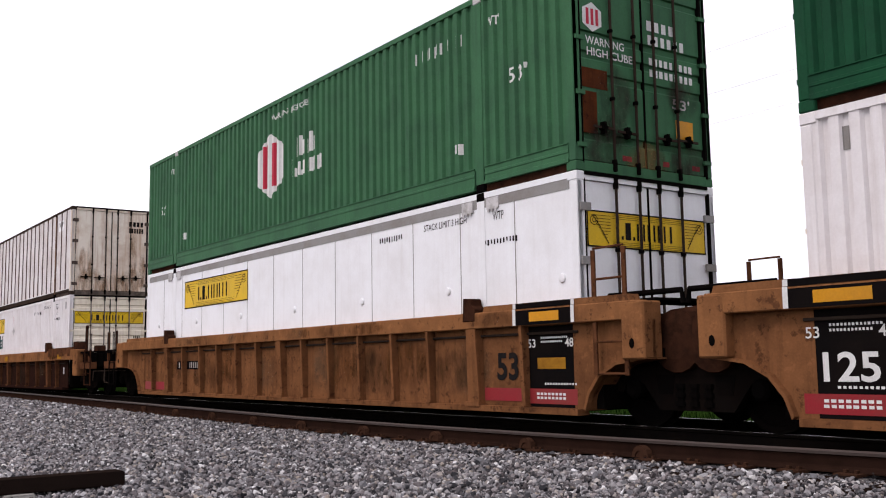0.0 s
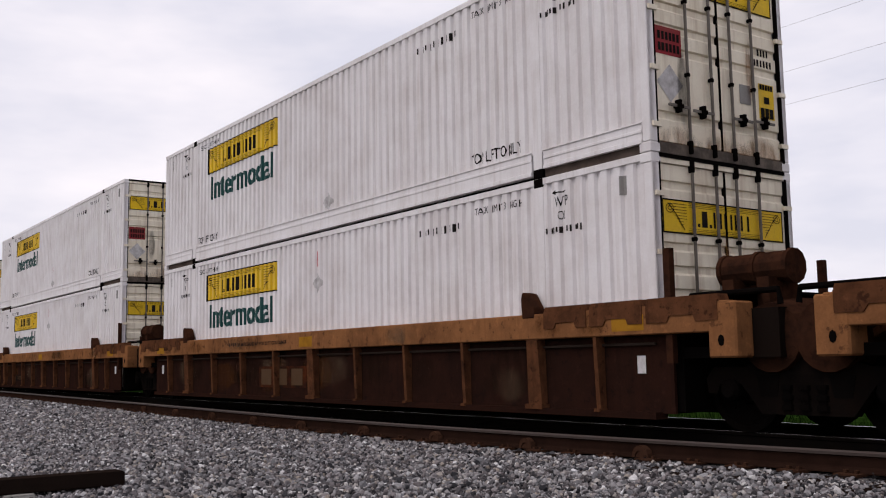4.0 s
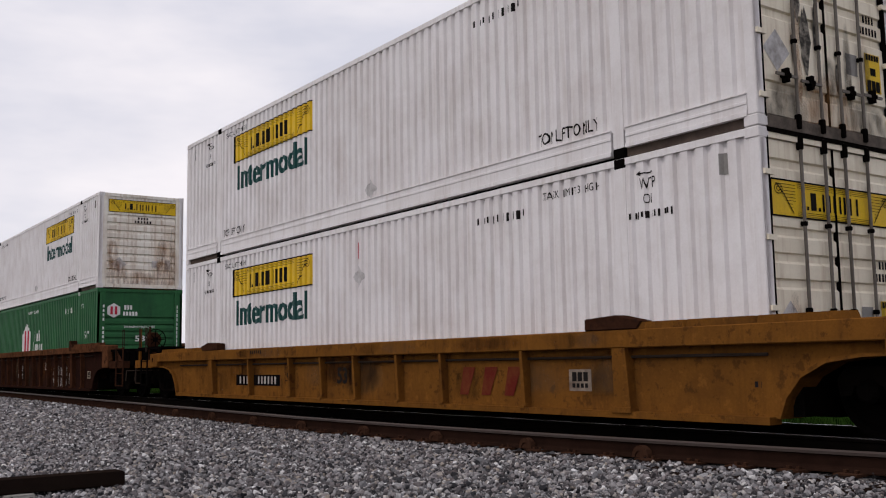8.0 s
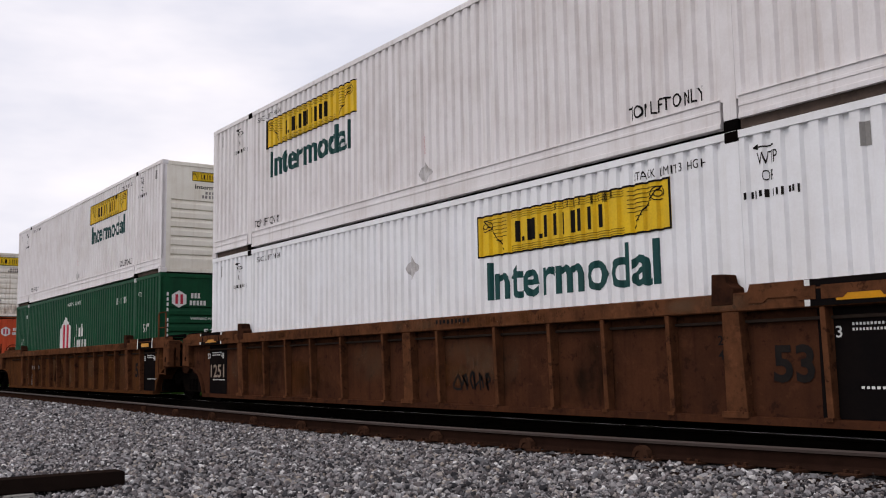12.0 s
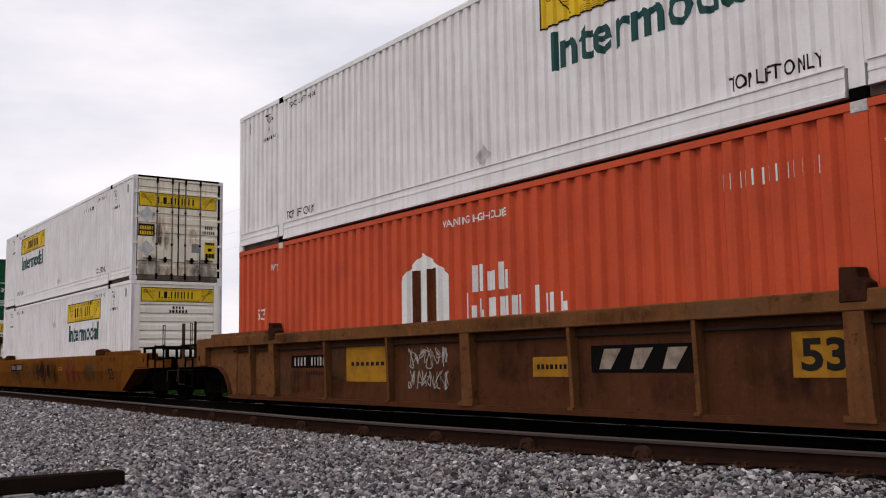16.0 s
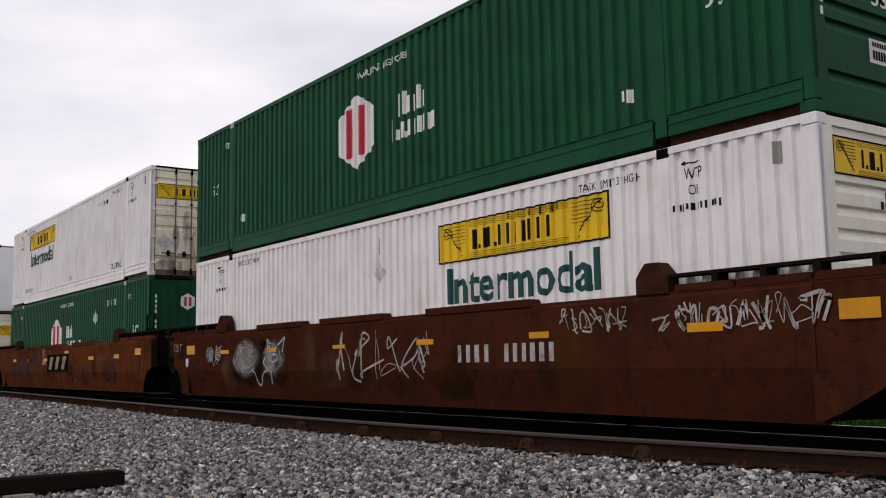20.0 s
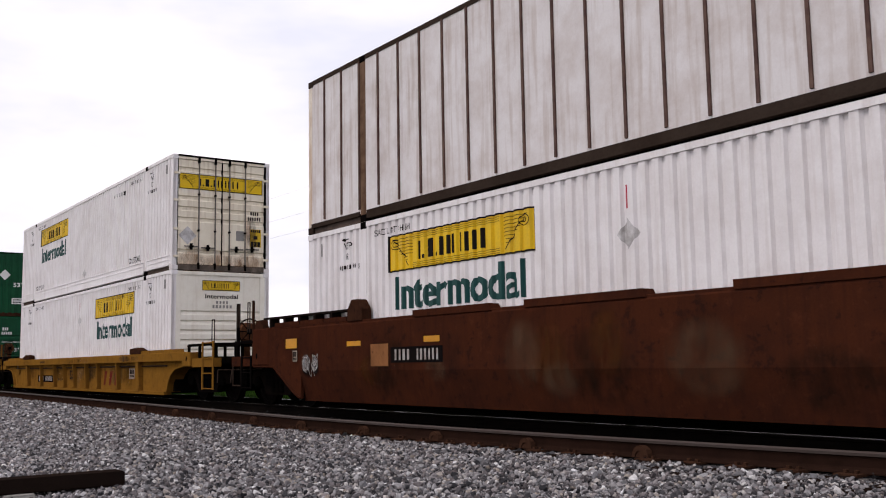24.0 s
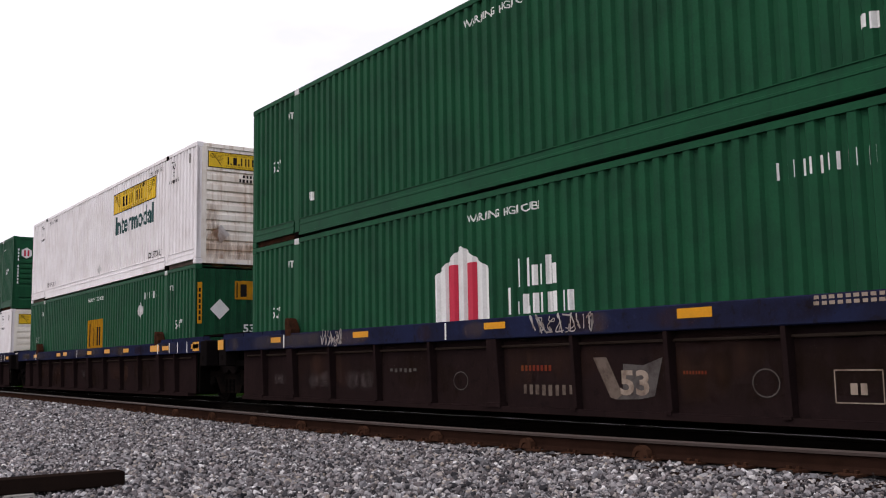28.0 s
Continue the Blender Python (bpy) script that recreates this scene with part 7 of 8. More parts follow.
def paint(i, name, mat, draw, z, label="", lift=0.0, ribs=True):
    look_of = CARS[UNITS[i][1]]
    bm = bmesh.new()
    draw(bm)
    if look_of["kind"] == "smooth":
        fold = look_of["fold"]
        bmesh.ops.bisect_plane(bm, geom=bm.verts[:] + bm.edges[:] + bm.faces[:], dist=1e-5, plane_co=(0, 0, fold), plane_no=(0, 0, 1))
        for v in bm.verts:
            v.co.y += -(SIDE + 0.005 + lift) + (0.13 * (fold - v.co.z) / (fold - 0.16) if v.co.z < fold else 0.0)
    else:
        y = side_y(i, 0, 0, z) + lift
        for v in bm.verts:
            v.co.y += -y
    made = part(name, mesh_of(name, bm, mat), mat, car_of[i], label)
    if name in ("painted_mark", "graffiti"):
        made["kind"] = "stuff"
    return made


MARKS = [0]


def mark(i, kind, x0, x1, z0, z1):
    """One mark on unit i: from x0 to x1 along the car, z0 to z1 over the rails."""
    MARKS[0] += 1
    n = MARKS[0]
    zc, h, w = (z0 + z1) / 2, z1 - z0, x1 - x0
    if kind == "num":
        numbers = FADED if i == 4 else CHALK
        if i != 11:
            paint(i, "number_panel", BLACK, lambda bm: rect(bm, x0, x1, z0, z1), zc, "black number panel")
        paint(i, "painted_mark", numbers, lambda bm: (bars(bm, x0 + 0.06 * w, x0 + 0.40 * w, z0 + 0.16 * h, z1 - 0.16 * h, 4, 0.55, seed=n), bars(bm, x0 + 0.50 * w, x1 - 0.06 * w, z0 + 0.16 * h, z1 - 0.16 * h, 6, 0.55, seed=n + 1)), zc, lift=0.003)
    elif kind == "tiny":
        mid = (z0 + z1) / 2
        paint(i, "painted_mark", INK, lambda bm: bars(bm, x0, x1, mid - 0.035, mid + 0.035, max(5, int(w / 0.09)), 0.45, seed=n, tall=0.3), zc)
    elif kind == "tinyw":
        mid = (z0 + z1) / 2
        paint(i, "painted_mark", CHALK_LOGO, lambda bm: (bars(bm, x0, x1, mid + 0.01, mid + 0.045, max(5, int(w / 0.08)), 0.35, seed=n), bars(bm, x0, x1, mid - 0.045, mid - 0.01, max(5, int(w / 0.08)), 0.35, seed=n + 1)), zc)
    elif kind == "word":
        paint(i, "painted_mark", FADED_GREY if z1 - z0 < 0.1 else WORN_TAN, lambda bm: bars(bm, x0, x1, z0, z1, max(5, int(w / 0.115)), 0.5, seed=n, tall=0.3), zc)
    elif kind == "smear":
        for k in range(3):
            a = x0 + 0.26 * k * w
            paint(i, "stain", SMEAR_GREY, lambda bm: rect(bm, a, a + 0.48 * w, z0 + 0.1 * (k % 2) * h, z1 - 0.15 * (k == 1) * h), zc, "worn grey smear", lift=0.0003 * k)["kind"] = "stuff"
    elif kind == "tinyr":
        paint(i, "painted_mark", RED_FADED if CARS[UNITS[i][1]]["panel"] is PURPLE_CAR else RED_BAND, lambda bm: bars(bm, x0, x1, z0 + 0.2 * h, z1 - 0.2 * h, 8, 0.4, seed=n), zc)
    elif kind == "faded":
        paint(i, "logo_panel", HAZE if CARS[UNITS[i][1]]["panel"] is not PURPLE_CAR else FADED_GREY, lambda bm: rect(bm, x0, x1, z0, z1), zc, "sooty dark logo panel", lift=-0.001)
        for f in (0.06, 0.39, 0.70):
            paint(i, "faded_logo", FADED, lambda bm: rect(bm, x0 + f * w, x0 + (f + 0.22) * w, z0 + 0.12 * h, z1 - 0.12 * h), zc, "faded tan block", lift=0.003)
    elif kind in ("red", "logo"):
        mat = RED_FADED if kind == "red" else CHALK_LOGO
        if kind == "logo":
            paint(i, "logo_panel", BLACK, lambda bm: rect(bm, x0, x1, z0, z1), zc, "black logo panel")
        m = 0.0 if kind == "red" else 0.08
        def blocks(bm):
            a0, a1, b0, b1 = x0 + m * w, x1 - m * w, z0 + 1.6 * m * h, z1 - 1.6 * m * h
            ww, hh = a1 - a0, b1 - b0
            for f in (0.0, 0.36, 0.72):
                patch(bm, ((a0 + f * ww, b0), (a0 + (f + 0.14) * ww, b0), (a0 + (f + 0.27) * ww, b1), (a0 + (f + 0.07) * ww, b1)))
        paint(i, "block_logo", mat, blocks, zc, "painted block logo", lift=0.003)
    elif kind in ("53", "53y", "53w"):
        if kind == "53y":
            paint(i, "number_patch", PATCH_YELLOW, lambda bm: rect(bm, x0, x1, z0, z1), zc, "fresh yellow paint patch")
        a = 0.14 if kind == "53y" else 0.0
        paint(i, "lettering", CHALK_LOGO if kind == "53w" else INK, lambda bm: write(bm, "53", x0 + a * w, x1 - a * w, z0 + a * h, z1 - a * h, 0.03), zc, "painted number", lift=0.004)
    elif kind == "plate":
        paint(i, "data_plate", CHALK_LOGO, lambda bm: rect(bm, x0, x1, z0, z1), zc, "pale stencilled data plate")
        paint(i, "painted_mark", INK, lambda bm: (bars(bm, x0 + 0.12 * w, x1 - 0.12 * w, z0 + 0.45 * h, z1 - 0.12 * h, 3, 0.2, seed=n), bars(bm, x0 + 0.12 * w, x1 - 0.12 * w, z0 + 0.15 * h, z0 + 0.35 * h, 4, 0.3, seed=n)), zc, lift=0.003)
    elif kind == "frame":
        mat = INK if CARS[UNITS[i][1]]["panel"] is not PURPLE_CAR else CHALK_LOGO
        paint(i, "painted_mark", mat, lambda bm: (stroke(bm, [(x0, z0), (x1, z0), (x1, z1), (x0, z1), (x0, z0)], 0.012), bars(bm, x0 + 0.3 * w, x1 - 0.3 * w, z0 + 0.25 * h, z1 - 0.4 * h, 2, 0.3)), zc)
    elif kind == "refl":
        paint(i, "reflector", REFLECT_YELLOW, lambda bm: rect(bm, x0, x1, z0 + 0.06 * h, z1 - 0.06 * h), zc, "yellow reflector sheet", lift=0.002)
    elif kind == "chalk":
        lines = 1 if w > 1.6 else max(1, round(h / 0.3))
        for k in range(lines):
            za, zb = z0 + h * k / lines, z0 + h * (k + 0.9) / lines
            paint(i, "graffiti", CHALK, lambda bm: tag_line(bm, x0, x1, za, zb, 0.034 if lines == 1 and w > 1.6 else 0.019, n + 11 * k), zc, "white spray-paint graffiti", lift=0.001 * k)
            paint(i, "graffiti", CHALK, lambda bm: tag_line(bm, x0 + 0.05 * w, x1, za + 0.05 * h, zb, 0.012, n + 11 * k + 5), zc, "white spray-paint graffiti", lift=0.0005 + 0.001 * k)
    elif kind == "dark":
        paint(i, "graffiti", INK, lambda bm: tag_line(bm, x0, x1, z0, z1, 0.03, n), zc, "black spray-paint graffiti")
        if w > 1.5:
            paint(i, "graffiti", INK, lambda bm: tag_line(bm, x0 + 0.1, x1 - 0.2, z0 + 0.05, z1 - 0.05, 0.045, n + 7), zc, "black spray-paint graffiti", lift=0.002)
    elif kind == "blob":
        rnd = random.Random(n)
        lobes = ((0.26, 0.60, 0.26, 0.40), (0.80, 0.58, 0.20, 0.36))
        for k, (cx, cz, rx, rz) in enumerate(lobes):
            for q, (mat, dx, dz, grow) in enumerate(((SPRAY_DARK, 0.03, -0.12, 1.35), (SPRAY_WHITE, 0.0, 0.0, 1.1), (SPRAY_WHITE, -0.02, 0.03, 0.85))):
                paint(i, "graffiti", mat, lambda bm: rect(bm, x0 + w * (cx + dx - rx * grow), x0 + w * (cx + dx + rx * grow), max(0.24, z0 + h * (cz + dz - rz * grow)), z0 + h * (cz + dz + rz * grow)), zc, "soft spray-paint blot", lift=-0.002 + 0.0006 * (3 * k + q))
        def strokes(bm):
            for cx, cz, rx, rz in lobes:
                for q in range(34):
                    a, r = rnd.uniform(0, 6.28), rnd.uniform(0.3, 0.8) ** 0.5
                    px, pz = cx + rx * r * math.cos(a), cz + rz * r * math.sin(a)
                    d = rnd.uniform(0.2, 0.55)
                    stroke(bm, [(x0 + w * px, z0 + h * pz), (x0 + w * (px - d * rx * math.sin(a)), z0 + h * (pz + d * rz * math.cos(a)))], rnd.uniform(0.004, 0.010), -0.0001 * q)
            for line in (((0.40, 0.36), (0.46, 0.28), (0.475, 0.10), (0.52, 0.02), (0.56, 0.08), (0.585, 0.22), (0.63, 0.30), (0.70, 0.34)), ((0.66, 0.62), (0.62, 0.50), (0.68, 0.40), (0.76, 0.30), (0.74, 0.06)),
                         ((0.70, 0.80), (0.69, 0.98), (0.75, 0.88)), ((0.88, 0.84), (1.0, 1.0), (0.96, 0.70)), ((0.74, 0.58), (0.80, 0.50), (0.88, 0.56), (0.86, 0.66), (0.78, 0.66), (0.74, 0.58))):
                stroke(bm, [(x0 + a * w, z0 + b * h) for a, b in line], 0.014 * w + 0.004, -0.004)
        paint(i, "graffiti", CHALK, strokes, zc, "white spray-paint strokes", lift=0.004)
    elif kind in ("ypatch", "ypatch2"):
        paint(i, "paint_patch", (STOUT_TAN if i == 9 else TAN_CHORD) if kind == "ypatch2" else PATCH_YELLOW, lambda bm: rect(bm, x0, x1, z0, z1), zc, "fresh paint patch")
        if kind == "ypatch":
            paint(i, "painted_mark", INK, lambda bm: bars(bm, x0 + 0.1 * w, x1 - 0.1 * w, zc - 0.03, zc + 0.03, 7, 0.4, seed=n), zc, lift=0.003)
    elif kind in ("darkpatch", "bluepatch"):
        rnd = random.Random(n)
        for k in range(2 if kind == "darkpatch" else 3):
            c, d = x0 + w * (k + 0.5) / (2 if kind == "darkpatch" else 3), z0 + h * rnd.uniform(0.4, 0.6)
            paint(i, "paint_patch", WALK_BLUE, lambda bm: patch(bm, [(c + 0.17 * w * math.cos(q * math.pi / 10) * rnd.uniform(0.6, 1.1), d + 0.5 * h * math.sin(q * math.pi / 10) * rnd.uniform(0.6, 1.0)) for q in range(20)]), zc, "dark smeared overspray", lift=0.001 * k)
    elif kind == "redband":
        paint(i, "paint_band", RED_FADED, lambda bm: rect(bm, x0, x1, z0, z1), zc, "faded red paint band")
    elif kind == "ring":
        paint(i, "painted_mark", FADED_GREY, lambda bm: stroke(bm, [((x0 + x1) / 2 + 0.5 * w * math.cos(k * math.pi / 8), zc + 0.45 * h * math.sin(k * math.pi / 8)) for k in range(17)], 0.013), zc)
    elif kind == "chev":
        for mat, pts in ((WORN_TAN, ((0.0, 1.0), (0.20, 1.0), (0.42, 0.12), (0.33, 0.0), (0.24, 0.05))), (FADED_GREY, ((0.42, 0.12), (0.33, 0.0), (0.66, 0.02), (0.86, 0.10), (0.98, 0.98), (0.72, 0.80), (0.44, 0.84)))):
            paint(i, "paint_patch", mat, lambda bm: patch(bm, [(x0 + a * w, z0 + b * h) for a, b in pts]), zc, "worn chevron paint patch")


mark(1, "num", -5.66, -4.13, 0.74, 0.93)
paint(3, "lettering", INK, lambda bm: write(bm, "LBS MAX GROSS WT FOR 20 FT CONTAINER", -3.1, -0.85, 1.19, 1.26, 0.012), 1.2, "painted words", lift=0.002)
mark(3, "tiny", -3.62, -3.15, 1.17, 1.29)
mark(3, "faded", -2.36, -0.32, 0.38, 0.78)
mark(4, "num", -5.13, -3.15, 0.40, 0.60)
mark(5, "num", -4.93, -2.89, 0.41, 0.62)
mark(5, "frame", -2.67, -2.43, 0.51, 0.75)
mark(5, "tiny", -3.96, -3.41, 1.01, 1.11)
mark(5, "53", -0.66, -0.31, 0.47, 0.75)
mark(5, "red", 2.90, 4.29, 0.35, 0.73)
mark(5, "plate", 5.18, 5.57, 0.43, 0.69)
mark(5, "tiny", 7.90, 8.26, 0.43, 0.62)
mark(6, "chalk", 3.46, 4.22, 0.19, 0.92)
mark(6, "chalk", 4.37, 5.21, 0.17, 0.91)
mark(6, "chalk", 5.41, 5.97, 0.33, 0.76)
mark(6, "53", 6.64, 7.11, 0.57, 0.87)
mark(6, "plate", 7.47, 7.80, 0.50, 0.72)
mark(6, "plate", 8.38, 8.53, 0.61, 0.79)
mark(6, "chalk", -1.72, -0.93, 0.45, 0.99)
mark(6, "dark", -0.60, -0.06, 0.55, 0.96)
mark(6, "dark", 0.52, 1.10, 0.59, 1.01)
mark(6, "chalk", 2.34, 2.69, 0.76, 1.06)
mark(8, "num", -4.76, -3.86, 0.77, 0.95)
mark(8, "chalk", -5.54, -4.89, 0.24, 1.00)
mark(8, "dark", -2.63, -2.08, 0.42, 1.01)
mark(8, "tiny", -3.53, -2.96, 0.50, 0.63)
mark(7, "dark", 1.10, 2.25, 0.41, 0.67)
mark(7, "tiny", 0.87, 1.73, 1.31, 1.44)
mark(9, "logo", 2.49, 4.13, 0.65, 0.97)
mark(9, "53y", 5.28, 5.97, 0.60, 1.04)
mark(9, "ypatch2", -7.1, -6.3, 0.24, 1.12)
mark(9, "ypatch2", -7.95, -7.2, 0.24, 1.05)
mark(9, "ypatch", 1.41, 2.14, 0.60, 0.85)
mark(9, "ypatch", -3.43, -2.05, 0.51, 1.09)
mark(9, "chalk", -1.53, -0.47, 0.41, 1.07)
mark(9, "num", -5.49, -3.97, 0.75, 0.97)
mark(9, "tiny", -4.92, -4.18, 0.58, 0.71)
mark(10, "num", -5.38, -3.51, 0.74, 0.99)
mark(10, "dark", -1.59, 0.47, 0.42, 1.02)
mark(10, "frame", -1.95, -1.68, 0.65, 0.89)
mark(10, "red", 2.37, 4.07, 0.38, 0.75)
mark(10, "redband", 2.18, 3.42, 0.76, 0.92)
mark(10, "ypatch", 1.50, 1.97, 0.76, 0.86)
mark(11, "chalk", -1.14, 1.67, 0.50, 1.43)
mark(11, "blob", -5.48, -3.06, 0.39, 1.32)
mark(11, "blob", -6.91, -6.05, 0.80, 1.24)
mark(11, "num", 2.18, 4.60, 0.74, 1.09)
mark(11, "refl", -8.05, -7.57, 1.06, 1.28)
mark(11, "refl", -6.13, -5.67, 1.05, 1.14)
mark(11, "refl", -3.82, -3.43, 1.05, 1.14)
mark(11, "refl", -1.22, -0.81, 1.06, 1.13)
mark(11, "refl", 1.35, 1.79, 1.06, 1.15)
mark(11, "refl", 3.94, 4.32, 1.08, 1.17)
mark(11, "chalk", 4.47, 5.66, 1.12, 1.45)
mark(11, "chalk", 6.01, 8.26, 1.07, 1.44)
mark(11, "refl", 8.32, 8.73, 1.12, 1.33)
mark(11, "refl", 6.53, 7.00, 1.07, 1.18)
mark(12, "logo", -1.34, 1.27, 0.71, 1.26)
mark(12, "refl", -6.46, -5.99, 1.07, 1.18)
mark(12, "refl", -4.05, -3.59, 1.05, 1.16)
mark(12, "refl", -1.86, -1.38, 1.05, 1.16)
mark(12, "refl", 0.80, 1.28, 1.27, 1.36)
mark(12, "refl", 3.48, 3.98, 1.04, 1.15)
mark(12, "refl", 5.91, 6.38, 1.05, 1.17)
mark(12, "refl", 7.71, 8.16, 1.11, 1.30)
mark(12, "darkpatch", 5.27, 6.02, 0.32, 1.35)
mark(12, "chalk", -2.09, -1.59, 0.91, 1.49)
mark(12, "bluepatch", -7.05, -2.46, 0.30, 1.41)
mark(13, "num", -4.94, -3.54, 0.81, 1.05)
mark(13, "refl", -8.58, -8.13, 1.09, 1.29)
mark(13, "refl", -6.30, -5.85, 1.09, 1.18)
mark(13, "refl", -4.02, -3.61, 1.10, 1.20)
mark(13, "plate", -8.30, -8.12, 0.86, 1.06)
mark(13, "ypatch2", -5.54, -5.01, 0.76, 1.11)
mark(13, "blob", -7.93, -7.32, 0.58, 0.99)
mark(14, "num", -4.83, -2.75, 0.37, 0.59)
mark(14, "frame", -2.65, -2.42, 0.51, 0.74)
mark(14, "tiny", -2.13, -1.53, 0.41, 0.50)
mark(14, "tiny", -3.97, -3.35, 0.97, 1.08)
mark(14, "53", -0.68, -0.32, 0.47, 0.75)
mark(14, "plate", 5.18, 5.63, 0.51, 0.78)
mark(14, "tiny", 7.99, 8.39, 0.42, 0.55)
mark(15, "refl", 9.55, 10.00, 1.15, 1.35)
mark(15, "refl", 6.37, 6.84, 1.22, 1.34)
mark(15, "refl", 7.71, 7.97, 1.13, 1.24)
mark(15, "tinyw", 8.52, 9.01, 1.30, 1.41)
mark(15, "tinyw", 4.95, 6.02, 1.26, 1.38)
mark(15, "refl", 3.30, 3.77, 1.22, 1.34)
mark(15, "refl", -0.10, 0.36, 1.23, 1.33)
mark(15, "refl", -3.64, -3.15, 1.22, 1.33)
mark(15, "refl", -6.76, -6.34, 1.22, 1.33)
mark(15, "53w", 2.28, 2.73, 0.39, 0.68)
mark(15, "chev", 1.84, 2.96, 0.34, 0.83)
mark(15, "word", 0.50, 1.62, 0.36, 0.50)
mark(15, "ring", 4.12, 4.44, 0.39, 0.70)
mark(15, "ring", -1.02, -0.68, 0.40, 0.68)
mark(15, "frame", 5.04, 5.52, 0.37, 0.67)
mark(15, "tinyr", 3.22, 3.55, 0.62, 0.68)
mark(15, "word", -2.75, -1.95, 0.66, 0.72)
mark(15, "chalk", 0.83, 2.01, 1.13, 1.41)
mark(15, "chalk", -4.82, -4.02, 1.12, 1.43)
mark(15, "tinyr", 0.48, 1.10, 0.65, 0.77)
mark(15, "smear", -4.15, -3.20, 0.36, 0.72)
mark(15, "smear", -5.50, -4.60, 0.38, 0.70)
mark(15, "smear", -6.90, -6.40, 0.42, 0.66)
mark(15, "refl", -9.35, -9.05, 1.13, 1.36)
mark(16, "refl", 8.50, 8.88, 1.13, 1.36)
mark(16, "refl", 5.64, 6.30, 1.17, 1.34)
mark(16, "refl", 1.80, 2.30, 1.20, 1.32)
mark(16, "refl", -2.60, -2.15, 1.20, 1.32)
mark(16, "smear", -4.90, -4.35, 0.50, 0.95)
mark(16, "smear", -3.40, -2.95, 0.45, 0.95)
mark(16, "smear", -1.0, -0.5, 0.50, 0.80)

box_bm = bmesh.new()
box(box_bm, -7.80, -7.56, -1.42, -1.355, 0.62, 0.80)
bmesh.ops.bevel(box_bm, geom=box_bm.edges[:], offset=0.012, segments=1, affect="EDGES")
part("valve_box", box_bm, YELLOW_BRIGHT, car_of[14], "small yellow steel box")
paint(14, "data_plate", PLACARD, lambda bm: rect(bm, -8.08, -7.93, 0.84, 1.01), 0.9, "pale data plate", lift=0.004)

# black end panels, red bands and large numbers of the tan and brown sets
for i, x0, x1, number in ((1, 7.18, 8.2, ""), (0, -9.1, -8.02, "1251"), (0, 7.18, 8.2, ""), (7, 7.18, 8.2, ""), (6, -9.1, -8.02, "1251"), (7, -9.1, -8.02, "1251"), (8, 7.18, 8.2, "")):
    top = CARS[UNITS[i][1]]["top"]
    low = CARS[UNITS[i][1]]["top"] - CARS[UNITS[i][1]]["chord"]
    xa, xb = (x0 - 0.14, x1 - 0.05) if x0 > 0 else (-8.2, -7.05)
    paint(i, "black_panel", BLACK, lambda bm: rect(bm, xa, xb, 0.22, low - 0.01), 0.6, "black painted end panel", lift=0.002)
    paint(i, "black_panel", BLACK, lambda bm: rect(bm, xa, xb, low + 0.01, top - 0.02), top - 0.05, "black painted chord panel", lift=0.002)
    paint(i, "reflector", REFLECT_YELLOW, lambda bm: rect(bm, xa + 0.3, xb - 0.25, low + 0.05, top - 0.05), top - 0.05, "yellow reflector sheet", lift=0.005)
    paint(i, "painted_mark", INK_WHITE, lambda bm: (bars(bm, xa + 0.35, xb - 0.25, 1.08, 1.105, 14, 0.4, seed=i), bars(bm, xa + 0.35, xb - 0.35, 1.03, 1.055, 12, 0.4, seed=i + 3), bars(bm, xa + 0.4, xb - 0.1, 0.50, 0.525, 12, 0.4, seed=i + 5)), 0.6, lift=0.006)
    for a, text in ((xa + 0.1, "53"), (xb - 0.3, "48")):
        paint(i, "lettering", INK_WHITE, lambda bm: write(bm, text, a, a + 0.15, 0.97, 1.08, 0.01), 0.6, "painted number", lift=0.006)
    paint(i, "black_panel", BLACK, lambda bm: rect(bm, xa, xb, top + 0.002, top + 0.072), top - 0.05, "black painted shelf edge", lift=-0.006)
    for a in (xa, xb):
        paint(i, "white_tick", INK_WHITE, lambda bm: rect(bm, a - 0.03, a + 0.03, top + 0.005, top + 0.07), top - 0.05, "white painted tick", lift=-0.001)
        paint(i, "white_tick", INK_WHITE, lambda bm: rect(bm, a - 0.03, a + 0.03, low + 0.01, top + 0.0), top - 0.05, "white painted tick", lift=0.006)
    if number:
        paint(i, "lettering", INK_WHITE if i == 0 else CHALK_LOGO, lambda bm: write(bm, number, xa + 0.27, xb - 0.14, 0.56, 0.84, 0.02), 0.6, "painted number", lift=0.006)
    elif i == 1:
        paint(i, "paint_patch", PATCH_YELLOW, lambda bm: rect(bm, xa + 0.28, xb - 0.3, 0.70, 0.84), 0.6, "yellow notice patch", lift=0.006)
    if i < 2:
        paint(i, "red_band", RED_BAND, lambda bm: rect(bm, xa + 0.05, xb - 0.1, 0.26, 0.45), 0.3, "red notice band", lift=0.007)
        paint(i, "painted_mark", INK_WHITE, lambda bm: (bars(bm, xa + 0.25, xb - 0.3, 0.37, 0.40, 8, 0.3, seed=i), bars(bm, xa + 0.25, xb - 0.3, 0.32, 0.35, 8, 0.3, seed=i + 1)), 0.3, lift=0.010)
for i, x0, x1, z0, z1 in ((1, 6.48, 6.93, 0.55, 0.92), (7, 6.52, 6.98, 0.55, 0.92), (8, 6.45, 6.95, 0.55, 0.92)):
    paint(i, "lettering", INK, lambda bm: write(bm, "53", x0, x1, z0, z1, 0.03), 0.7, "painted number", lift=0.002)
paint(1, "red_band", RED_BAND, lambda bm: rect(bm, 6.2, 7.0, 0.28, 0.45), 0.3, "red notice band", lift=0.002)
